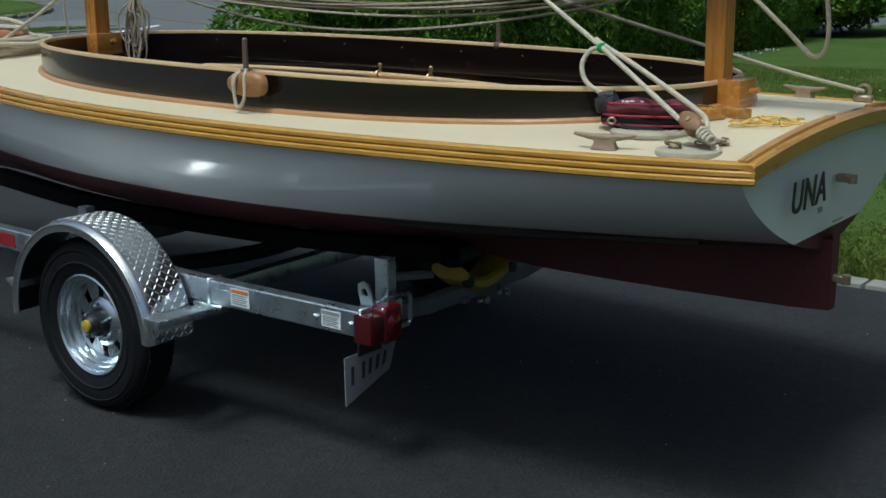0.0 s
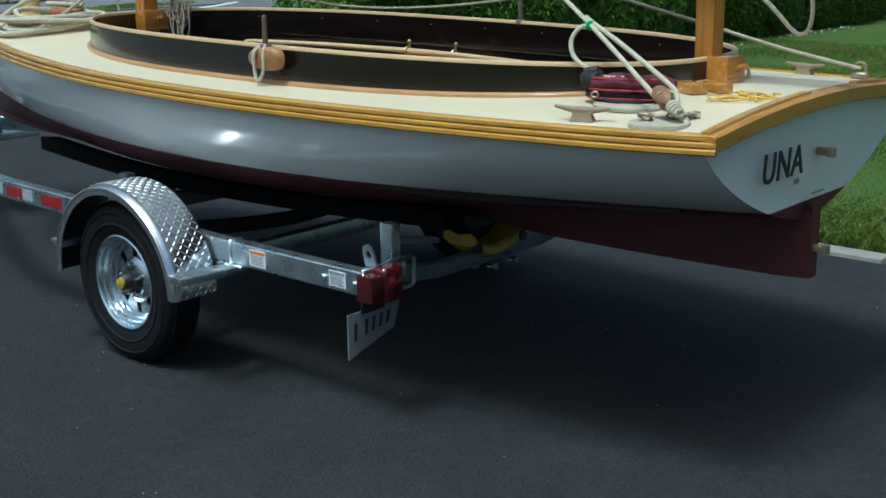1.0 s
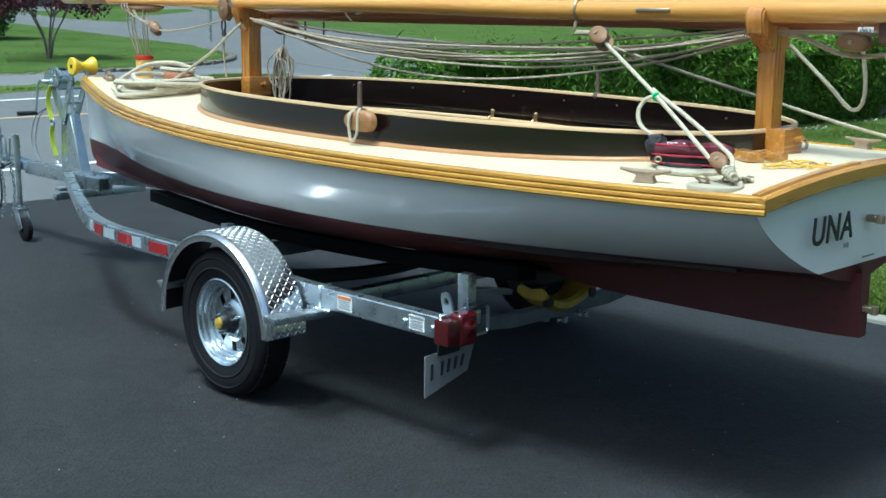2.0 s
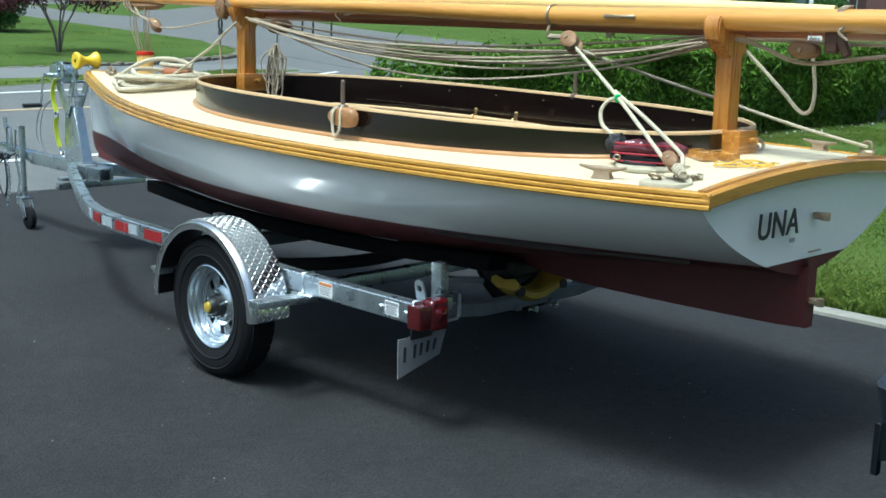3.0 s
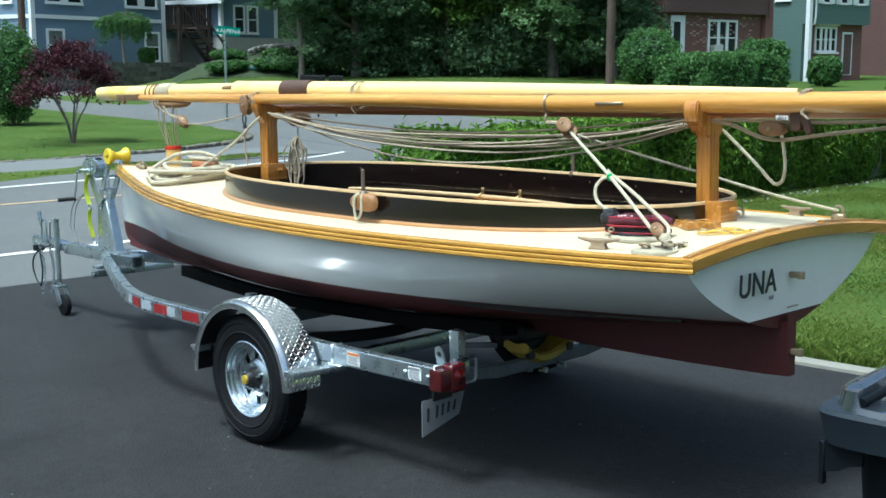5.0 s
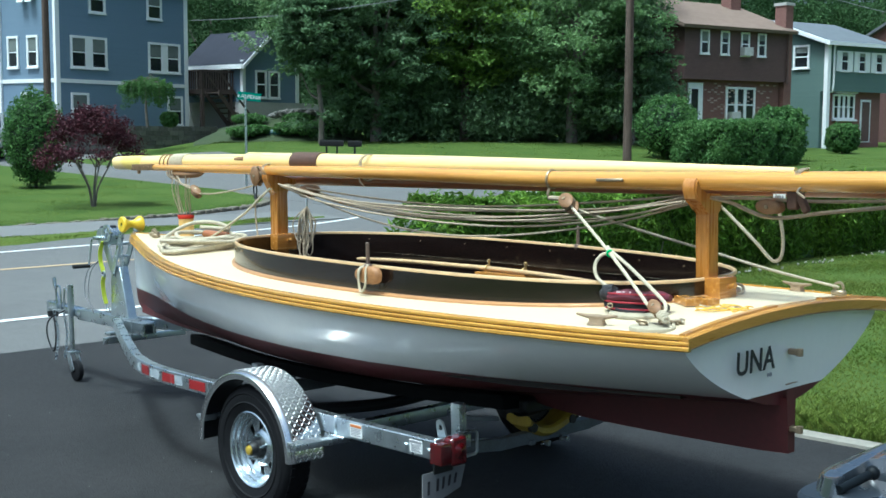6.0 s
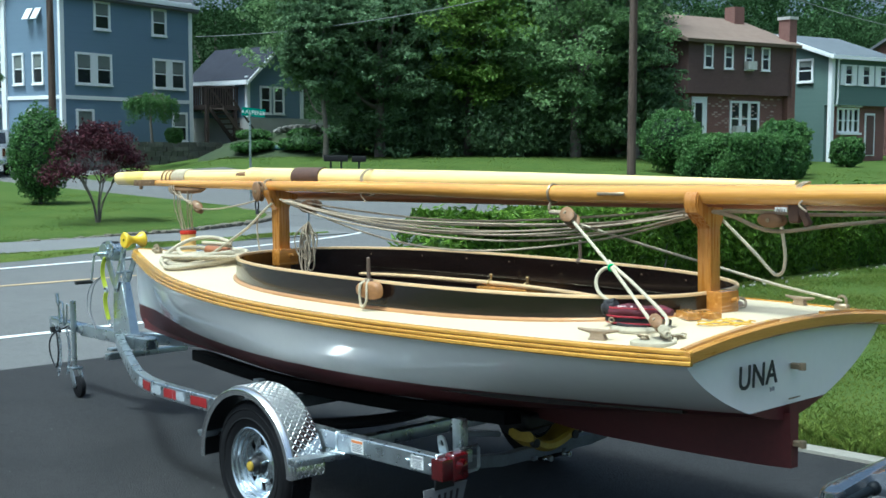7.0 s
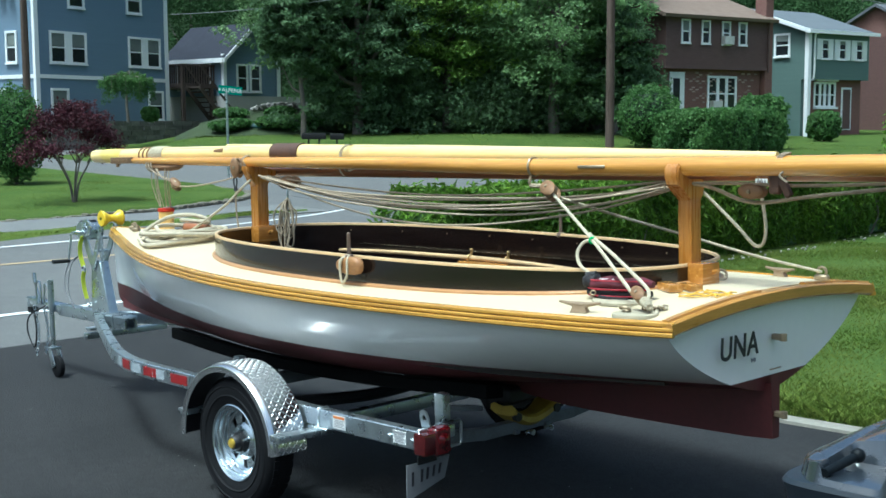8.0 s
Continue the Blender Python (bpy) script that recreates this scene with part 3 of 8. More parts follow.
# ---- the trailer ----
trailer = thing("boat_trailer", "galvanised single-axle boat trailer on black asphalt", "trailer", (2.0, 0, 0))
RZ = 0.476
RA = RZ - 0.033  # the rails lie a little lower aft
for side in (1, -1):
    bm = B()
    line = curve_pts([(0.88, side * 0.785, RA), (1.6, side * 0.785, RA), (2.5, side * 0.785, RZ - 0.013), (3.05, side * 0.775, RZ - 0.007), (3.4, side * 0.70, RZ - 0.003), (3.7, side * 0.585, RZ), (4.2, side * 0.37, RZ), (4.9, side * 0.065, RZ)], 6)
    rows = []
    for i, p in enumerate(line):
        d = (line[min(i + 1, len(line) - 1)] - line[max(i - 1, 0)]).normalized()
        rows.append((p, Vector((d.y, -d.x, 0)) * -side))
    sweep(bm, rows, [(-0.025, 0.034), (-0.021, 0.038), (0.021, 0.038), (0.025, 0.034), (0.025, -0.034), (0.021, -0.038), (-0.021, -0.038), (-0.025, -0.034)])
    rail = part("side_rail", bm, GALV, trailer, "galvanised rectangular side rail")
    bm = B()
    box(bm, (1.50, side * 0.785, RA), (0.018, 0.064, 0.086), bevel=0.006)
    box(bm, (1.505, side * 0.782, RA - 0.046), (0.13, 0.072, 0.014), bevel=0.003)
    box(bm, (1.44, side * 0.806, RA - 0.012), (0.07, 0.010, 0.058), bevel=0.003)
    part("axle_clamp", bm, GALV, rail)
    for x in (0.91, 1.045):
        bm = B()
        rod(bm, (x, side * 0.809, RA - 0.006), (x, side * 0.818, RA - 0.006), 0.012, n=6)
        part("bolt", bm, GALV, rail)
    # three strips of tape on the bend
    for k, (x, w) in enumerate(((2.62, 0.15), (2.905, 0.13), (3.19, 0.11), (2.765, 0.115), (3.05, 0.12), (3.30, 0.08))):
        i = min(range(len(line)), key=lambda j: abs(line[j].x - x))
        d = (line[i + 1] - line[i - 1]).normalized()
        o = Vector((d.y, -d.x, 0)) * -side
        bm = B()
        box(bm, line[i] + o * 0.0265, (w, 0.002, 0.045), rot=(0, 0, math.degrees(math.atan2(d.y, d.x))))
        part("red_reflector" if k < 3 else "white_reflector", bm, RED_TAPE if k < 3 else WHITE_TAPE, rail)
bm = B()
beam(bm, (4.55, 0, RZ + 0.0), (5.55, 0, RZ + 0.005), 0.076, 0.076)
part("tongue", bm, GALV, trailer, "galvanised square tongue tube")
part("cross_member", beam(B(), (2.35, -0.76, RA), (2.35, 0.76, RA), 0.05, 0.06), GALV_SHADE, trailer)
for s in (1, -1):
    part("post_bracket", beam(B(), (0.915, s * 0.60, RA + 0.005), (0.915, s * 0.765, RA + 0.005), 0.05, 0.05), GALV, trailer)
bm = B()
tube(bm, [(2.05, 0.76, RZ - 0.03), (2.05, 0.5, RZ - 0.09), (2.05, 0, RZ - 0.13), (2.05, -0.5, RZ - 0.09), (2.05, -0.76, RZ - 0.03)], 0.03, 8)
part("keel_beam", bm, BLACK_PL, trailer)
bm = B()
beam(bm, (1.934, -0.9, 0.289), (1.934, 0.9, 0.289), 0.06, 0.06)
part("axle", bm, GALV, trailer)
bm = B()
beam(bm, (4.86, 0.16, RZ - 0.055), (4.86, -0.16, RZ - 0.055), 0.07, 0.02)
beam(bm, (4.86, 0.18, RZ - 0.1), (4.86, -0.42, RZ - 0.1), 0.05, 0.04)
part("coupling_plate", bm, GALV, trailer)
bm = B()  # open tube stub
for dy, dz, w, h in ((0.033, 0, 0.008, 0.07), (-0.033, 0, 0.008, 0.07), (0, 0.033, 0.07, 0.008), (0, -0.033, 0.07, 0.008)):
    box(bm, (4.615, 0.06 + dy, RZ + 0.004 + dz), (0.30, w, h))
part("tube_stub", bm, GALV, trailer, "open-ended square tube")
for x in (4.62, 4.74):
    bm = B()
    tube(bm, [(x, 0.104, RZ - 0.05), (x, 0.104, RZ + 0.05), (x, 0.0, RZ + 0.05), (x, -0.02, RZ - 0.05)], 0.007, 6, per=1)
    part("u_bolt", bm, GALV, trailer)

# wheels and fenders
for side in (1, -1):
    C = Vector((1.934, side * 0.888, 0.289))
    bm = B()
    prof = [(0.168, -0.056), (0.19, -0.068), (0.23, -0.074), (0.26, -0.071), (0.277, -0.06), (0.285, -0.042), (0.289, -0.02), (0.289, 0.02), (0.285, 0.042), (0.277, 0.06), (0.26, 0.071), (0.23, 0.074), (0.19, 0.068), (0.168, 0.056)]
    lathe(bm, prof, C, "y", 56)
    wheel = part("wheel_tyre", bm, TYRE, trailer, "black rubber tyre with worn tread")
    for r in (0.245, 0.205):
        for s in (1, -1):
            part("sidewall_rib", lathe(B(), [(r, s * 0.0705), (r + 0.006, s * 0.0755), (r + 0.012, s * 0.0715)], C, "y", 56), TYRE, wheel)
    bm = B()
    for k in range(46):
        a = 2 * math.pi * k / 46
        for y in (-0.042, 0.0, 0.042):
            box(bm, C + Vector((math.cos(a + y) * 0.2885, y * 0.86, math.sin(a + y) * 0.2885)), (0.004, 0.026, 0.03), rot=(0, -math.degrees(a + y), 0))
    part("tread", bm, TYRE, wheel)
    bm = B()
    o = side
    lathe(bm, [(0.164, -o * 0.06), (0.158, -o * 0.03), (0.146, 0.0), (0.142, o * 0.02), (0.158, o * 0.046), (0.168, o * 0.054), (0.172, o * 0.062), (0.167, o * 0.065), (0.160, o * 0.060), (0.158, o * 0.046), (0.150, o * 0.042), (0.147, o * 0.028), (0.138, o * 0.023), (0.135, o * 0.008), (0.124, o * 0.002)], C, "y", 48)
    lathe(bm, [(0.0, o * 0.02), (0.05, o * 0.02), (0.066, o * 0.018), (0.076, o * 0.010), (0.083, o * 0.006)], C, "y", 48)
    for k in range(8):
        a = 2 * math.pi * (k + 0.5) / 8
        u, v = Vector((math.cos(a), 0, math.sin(a))), Vector((-math.sin(a), 0, math.cos(a)))
        p = [C + u * r + v * w + Vector((0, o * h, 0)) for r, w, h in ((0.078, -0.019, 0.007), (0.078, 0.019, 0.007), (0.127, 0.036, 0.003), (0.127, -0.036, 0.003))]
        bm.faces.new([bm.verts.new(q) for q in p])
    part("rim", bm, CHROME, wheel, "bright zinc spoke rim with eight openings")
    bm = B()
    lathe(bm, [(0.0, -o * 0.03), (0.15, -o * 0.03), (0.15, -o * 0.035), (0.0, -o * 0.035)], C, "y", 24)
    part("drum", bm, BLACK_PL, wheel)
    bm = B()
    lathe(bm, [(0.046, o * 0.018), (0.044, o * 0.040), (0.034, o * 0.044), (0.031, o * 0.066), (0.026, o * 0.072)], C, "y", 20)
    hub = part("hub", bm, BLACK_PL, wheel, "black wheel hub")
    bm = B()
    lathe(bm, [(0.022, o * 0.068), (0.020, o * 0.078), (0.0, o * 0.081)], C, "y", 20)
    part("hub_cap", bm, YELLOW_OLD, hub, "yellow grease cap")
    for k in range(5):
        a = 2 * math.pi * k / 5 + 0.3
        q = C + Vector((math.cos(a) * 0.057, 0, math.sin(a) * 0.057))
        bm = B()
        rod(bm, q + Vector((0, o * 0.016, 0)), q + Vector((0, o * 0.036, 0)), 0.010, n=6)
        rod(bm, q, q + Vector((0, o * 0.052, 0)), 0.005, n=8)
        part("wheel_nut", bm, CHROME, wheel)
    # fender: a rolled sheet with a raised tread pattern
    F0 = Vector((1.936, side * 0.898, 0.295))
    RF, W0, W1 = 0.350, -0.078, 0.098

    def arc(u, w, lift=0.0):
        a = radians(-2 + 182 * u)
        r = RF + lift
        e = 0.010 * (max(0, w - 0.068) / 0.030) ** 2 + 0.006 * max(0, -w - 0.080) / 0.01
        return F0 + Vector((math.cos(a) * (r - e) * 1.04, side * w, math.sin(a) * (r - e)))
    bm = B()
    sheet(bm, [[arc(i / 40, w) for w in np.linspace(W0, W1, 20)] for i in range(41)])
    thick(bm, 0.004)
    fender = part("fender", bm, ALU, trailer, "polished diamond-plate fender")
    bm = B()
    nu, nw = 60, 8
    for i in range(nu):
        for j in range(nw):
            u, w = (i + 0.5) / nu, W0 + (W1 - 0.026 - W0) * (j + 0.5) / nw
            du, dw = 0.0078, 0.0082
            s = 1 if (i + j) % 2 else -1
            a, b = arc(u - du * 0.9, w - s * dw, 0.0005), arc(u + du * 0.9, w + s * dw, 0.0005)
            m1, m2 = arc(u - du * 0.22, w + s * dw * 0.24, 0.0005), arc(u + du * 0.22, w - s * dw * 0.24, 0.0005)
            t = arc(u, w, 0.0024)
            va = [bm.verts.new(q) for q in (a, m1, b, m2, t)]
            for p, q in ((0, 1), (1, 2), (2, 3), (3, 0)):
                bm.faces.new((va[p], va[q], va[4]))
    tr = part("tread_plate", bm, ALU_DULL, fender, "raised diamond tread")
    tr["kind"] = "stuff"
    bm = B()
    sheet(bm, [[arc(i / 40, W1 - 0.002), arc(i / 40, W1 - 0.002, -0.028)] for i in range(41)])
    thick(bm, 0.004)
    tube(bm, [arc(i / 40, W1 - 0.002, -0.004) for i in range(41)], 0.005, 8, per=1)
    part("fender_lip", bm, ALU, fender)
    bm = B()
    sheet(bm, [[arc(i / 40, w, -0.006) for w in (W0, W1 - 0.004)] for i in range(41)])
    part("fender_liner", bm, BLACK_PL, fender, "black underside of the fender")
    for x, z in ((1.50, 0.388), (2.29, 0.385)):
        bm = B()
        beam(bm, (x - 0.01 * (x < 1.8), side * 0.76, z), (x + 0.012 * (x < 1.8), side * (1.03 if x < 1.8 else 0.99), z), 0.075, 0.026)
        part("fender_bracket", bm, GALV, fender)

# bunks under the hull
for side in (1, -1):
    bm = B()
    line = [(0.86, side * 0.40, 0.572), (1.4, side * 0.42, 0.548), (2.0, side * 0.44, 0.538), (2.6, side * 0.45, 0.55), (3.18, side * 0.46, 0.597)]
    pts = curve_pts(line, 6)
    sweep(bm, [(p, Vector((0, side, 0))) for p in pts], [(-0.045, 0.02), (0.045, 0.034), (0.05, 0.028), (0.05, -0.022), (-0.045, -0.03)])
    bunk = part("bunk", bm, CARPET, trailer, "black carpeted bunk board")
    for x, z in ((0.93, 0.52), (2.35, 0.51)):
        bm = B()
        beam(bm, (x, side * 0.628, RZ - 0.05), (x, side * 0.628, z + 0.075), 0.04, 0.05)
        part("bunk_post", bm, GALV if x < 1 else GALV_SHADE, bunk)
        part("bunk_bracket", beam(B(), (x, side * 0.61, z + 0.012), (x, side * 0.42, z - 0.02), 0.04, 0.02), GALV_SHADE, bunk)
    bm = B()
    tube(bm, [(0.885, side * 0.70, 0.486), (0.885, side * 0.582, 0.486), (0.885, side * 0.572, 0.476), (0.885, side * 0.572, 0.402), (0.885, side * 0.582, 0.392), (0.885, side * 0.66, 0.390)], 0.007, 8, per=1)
    part("frame_bracket", bm, GALV, bunk, "bent steel rod beside the lamp")
# tie-down eye
for side in (1, -1):
    bm = B()
    prof, hole = [(0.024, 0.0), (0.024, 0.04), (0.018, 0.062), (0.0, 0.070), (-0.018, 0.062), (-0.024, 0.04), (-0.024, 0.0), (0.0, 0.0)], [(0.011, 0.032), (0.011, 0.040), (0.008, 0.048), (0.0, 0.051), (-0.008, 0.048), (-0.011, 0.040), (-0.011, 0.032), (0.0, 0.028)]
    loops = [[bm.verts.new((0.897 + u + 0.25 * w, side * (0.745 + o), RA + 0.038 + w)) for u, w in ring_] for o in (-0.004, 0.004) for ring_ in (prof, hole)]
    for a, b in ((0, 1), (2, 3), (0, 2), (1, 3)):
        for k in range(8):
            bm.faces.new((loops[a][k], loops[a][(k + 1) % 8], loops[b][(k + 1) % 8], loops[b][k]))
    part("tie_down_eye", bm, GALV, trailer, "bright tie-down eye")

# keel cradle at the back: a yellow saddle on a low bracket
bm = B()
beam(bm, (1.06, 0.30, 0.345), (1.06, -0.30, 0.345), 0.05, 0.05)
for s in (1, -1):
    beam(bm, (1.02, s * 0.10, 0.325), (1.10, s * 0.10, 0.325), 0.03, 0.02)
    beam(bm, (1.06, s * 0.29, 0.347), (1.06, s * 0.62, 0.385), 0.05, 0.05)
    beam(bm, (1.06, s * 0.60, 0.385), (1.06, s * 0.77, RA - 0.01), 0.05, 0.05)
part("roller_bracket", bm, GALV_SHADE, trailer)
bm = B()
rows = []
for i in range(17):
    y = -0.15 + 0.30 * i / 16
    up = 2.9 * y * y
    w = 0.055 + 0.02 * (abs(y) / 0.15) ** 2
    rows.append([(1.06 + a * w, y, 0.352 + up + b) for a, b in ((-1, 0.004), (-0.96, 0.026), (-0.7, 0.036), (0, 0.026), (0.7, 0.036), (0.96, 0.026), (1, 0.004), (0.6, -0.012), (-0.6, -0.012), (-1, 0.004))])
sheet(bm, rows)
for r in (rows[0], rows[-1]):
    bm.faces.new([bm.verts.new(p) for p in r[:-1]])
saddle = part("keel_saddle", bm, YELLOW_OLD, trailer, "scuffed yellow keel saddle")
for s in (1, -1):
    part("saddle_axle", lathe(B(), [(0.0, -0.012), (0.02, -0.012), (0.02, 0.012), (0.0, 0.012)], (1.0, s * 0.125, 0.40), "x", 14), BLACK_PL, saddle)
    bm = B()
    box(bm, (0.985, s * 0.06, 0.325), (0.02, 0.05, 0.016), bevel=0.004)
    rod(bm, (0.972, s * 0.06, 0.325), (0.965, s * 0.06, 0.325), 0.012, n=6)
    part("saddle_clip", bm, GALV, saddle)
bm = B()
lathe(bm, [(0.01, -0.11), (0.05, -0.10), (0.058, -0.08), (0.058, 0.08), (0.05, 0.10), (0.01, 0.11)], (1.19, 0, 0.455), "y", 18)
# black block, stretched forward to stand in for the dark under the keel
box(bm, (1.42, 0, 0.472), (0.70, 0.2, 0.075), bevel=0.03, seg=3)
part("guide_block", bm, BLACK_PL, trailer)

# lamps, plate and stickers
for side in (1, -1):
    bm = B()
    box(bm, (0.846, side * 0.803, RZ - 0.038), (0.064, 0.058, 0.082), bevel=0.008, seg=2)
    lamp = part("tail_lamp", bm, RED_LENS, trailer, "red tail lamp")
    bm = B()
    box(bm, (0.842, side * 0.732, RZ - 0.037), (0.058, 0.084, 0.108), bevel=0.02, seg=3)
    lathe(bm, [(0.0, -0.03), (0.026, -0.026), (0.036, -0.018)], (0.835, side * 0.732, RZ - 0.034), "x", 20)
    part("brake_lens", bm, mat("smoked_red_lens", (0.075, 0.003, 0.005), 0.15, var=0.2, coat=0.5), lamp, "dark smoked red lens")
    bm = B()
    box(bm, (0.876, side * 0.735, RZ - 0.03), (0.012, 0.15, 0.088), bevel=0.004)
    part("lamp_backing", bm, GALV, lamp)
def on_plate(u, v, out=0.0):
    """A place on the bent plate: u along it from its outer edge, v up, 0 to 1."""
    top, low = Vector((0.89, 0.862 - 0.226 * u, 0.358)), Vector((0.878 + 0.03 * u, 0.874 - 0.226 * u, 0.221 + 0.045 * u))
    return low + (top - low) * v + Vector((-out, 0, 0))


bm = sheet(B(), [[on_plate(i / 8, j / 4) for j in range(5)] for i in range(9)])
plate = part("number_plate", thick(bm, 0.003), PLATE, trailer, "pale bent number plate with dark bars")
for u, w in ((0.14, 0.05), (0.36, 0.05), (0.50, 0.05), (0.65, 0.05), (0.80, 0.05)):
    bm = sheet(B(), [[on_plate(u + a * w, 0.36 + 0.4 * j, 0.0035) for j in (0, 1)] for a in (-0.5, 0.5)])
    part("plate_bar", thick(bm, 0.002), INK, plate)
bm = B()
box(bm, (0.885, 0.757, 0.378), (0.01, 0.10, 0.06), bevel=0.003)
part("plate_bracket", bm, BLACK_PL, plate)
for x, w, h, top in ((1.358, 0.080, 0.055, ORANGE_PR), (0.982, 0.074, 0.050, GREY_PR)):
    bm = B()
    box(bm, (x, 0.8108, RA), (w, 0.0015, h))
    st = part("sticker", bm, WHITE_PL, trailer, "white warning sticker")
    bm = B()
    box(bm, (x, 0.8122, RA + h * 0.36), (w * 0.9, 0.0012, h * 0.2))
    part("sticker_band", bm, top, st)
    bm = B()
    for k in range(5):
        box(bm, (x + 0.004 * (k % 2), 0.8122, RA + h * (0.14 - 0.12 * k)), (w * (0.8 - 0.1 * (k % 2)), 0.0012, h * 0.05))
    part("sticker_print", bm, GREY_PR, st)

# winch post, winch, bow roller
bm = B()
side_ = [(4.79, RZ + 0.03), (5.05, RZ + 0.03), (5.02, 0.86), (4.90, 0.86)]
f, g = [[bm.verts.new((x, s * 0.032, z)) for x, z in side_] for s in (1, -1)]
bm.faces.new(f), bm.faces.new(g[::-1])
for i in range(4):
    bm.faces.new((f[i], g[i], g[(i + 1) % 4], f[(i + 1) % 4]))
bmesh.ops.bevel(bm, geom=list(bm.edges), offset=0.004, segments=2, affect="EDGES")
post = part("winch_post", bm, GALV, trailer, "galvanised winch post")
bm = B()
for s in (1, -1):
    beam(bm, (4.99, s * 0.038, 0.80), (4.785, s * 0.055, 1.15), 0.010, 0.05)
    beam(bm, (4.98, s * 0.038, 0.84), (5.09, s * 0.05, 1.07), 0.010, 0.06)
for z in (0.93, 1.02):
    rod(bm, (4.93 - 0.6 * (z - 0.9), -0.055, z), (4.93 - 0.6 * (z - 0.9), 0.06, z), 0.009, n=8)
part("roller_arm", bm, GALV, post)
bm = B()
lathe(bm, [(0.012, -0.074), (0.048, -0.074), (0.054, -0.067), (0.052, -0.055), (0.036, -0.034), (0.025, -0.013), (0.024, 0.0), (0.025, 0.013), (0.036, 0.034), (0.052, 0.055), (0.054, 0.067), (0.048, 0.074), (0.012, 0.074)], (4.770, 0.0, 1.152), "y", 24)
part("bow_roller", bm, YELLOW, post, "bright yellow bow stop roller")
bm = B()
box(bm, (5.08, 0.0, 1.05), (0.11, 0.13, 0.10), bevel=0.015)
rod(bm, (5.08, -0.07, 1.06), (5.08, 0.07, 1.06), 0.06, n=18)
rod(bm, (5.1, 0.06, 1.05), (5.1, 0.12, 1.05), 0.012)
winch = part("winch", bm, GALV, post, "galvanised hand winch")
bm = B()
box(bm, (5.10, 0.0, 1.115), (0.07, 0.10, 0.035), bevel=0.01)
part("winch_cover", bm, BLACK_PL, winch)
bm = B()
teeth = [(0.056 if k % 2 else 0.061) for k in range(48)]
for yy in (0.066, 0.078):
    for k in range(48):
        a0, a1 = 2 * math.pi * k / 48, 2 * math.pi * (k + 1) / 48
        ring_ = [(4.985 + r_ * math.cos(a_), yy, 1.085 + r_ * math.sin(a_)) for a_, r_ in ((a0, 0.036), (a0, teeth[k]), (a1, teeth[k]), (a1, 0.036))]
        bm.faces.new([bm.verts.new(p) for p in (ring_ if yy > 0.07 else ring_[::-1])])
lathe(bm, [(0.056, -0.006), (0.058, 0.0), (0.056, 0.006)], (4.985, 0.072, 1.085), "y", 48)
lathe(bm, [(0.036, -0.006), (0.034, 0.0), (0.036, 0.006)], (4.985, 0.072, 1.085), "y", 32)
for k in range(3):
    a_ = 2.1 * k
    beam(bm, (4.985, 0.072, 1.085), (4.985 + 0.038 * math.cos(a_), 0.072, 1.085 + 0.038 * math.sin(a_)), 0.008, 0.014, 0.002)
rod(bm, (4.985, 0.03, 1.085), (4.985, 0.088, 1.085), 0.010, n=12)
part("winch_gear", bm, CHROME, winch, "bright toothed winch gear")
bm = B()
beam(bm, (5.1, 0.125, 1.05), (5.16, 0.125, 0.86), 0.008, 0.022)
part("crank_arm", bm, GALV, winch)
bm = B()
rod(bm, (5.16, 0.12, 0.86), (5.16, 0.24, 0.86), 0.014)
part("crank_grip", bm, BLACK_PL, winch)
for pts in ([(5.05, 0.07, 1.03), (5.075, 0.078, 0.97), (5.08, 0.078, 0.90), (5.06, 0.07, 0.82)], [(5.06, 0.066, 0.79), (5.075, 0.07, 0.74), (5.07, 0.066, 0.66), (5.055, 0.06, 0.60)]):
    bm = B()
    sheet(bm, [[p + Vector((0, -0.014, 0)), p + Vector((0.003 * math.sin(9 * p.z), 0.014, 0))] for p in curve_pts(pts, 5)])
    part("winch_strap", thick(bm, 0.005), STRAP, winch, "yellow-green winch strap")
bm = B()
tube(bm, [(5.06, 0.068, 0.825), (5.075, 0.07, 0.805), (5.06, 0.066, 0.785), (5.045, 0.066, 0.805)], 0.006, 6, closed=True)
part("strap_ring", bm, GALV, winch)
bm = B()
tube(bm, [(5.055, 0.06, 0.60), (5.05, 0.06, 0.57), (5.03, 0.055, 0.555), (5.015, 0.05, 0.575)], 0.006, 6)
part("strap_hook", bm, GALV, winch)
bm = B()
for k in range(12):
    z = 1.03 - k * 0.022
    tube(bm, [(4.80 + 0.008 * math.cos(t) * (k % 2), 0.06 + 0.008 * math.cos(t) * (1 - k % 2), z + 0.016 * math.sin(t)) for t in np.linspace(0, 2 * math.pi, 9)[:-1]], 0.003, 5, closed=True, per=1)
part("safety_chain", bm, GALV, post)
bm = B()
for dx in (0.0, 0.05):
    tube(bm, [(5.1, 0.07, 0.9), (5.2 + dx, 0.09, 0.82), (5.24 + dx, 0.1, 0.66), (5.2, 0.08, 0.52)], 0.004, 5)
part("wire", bm, GREY_PR, post)

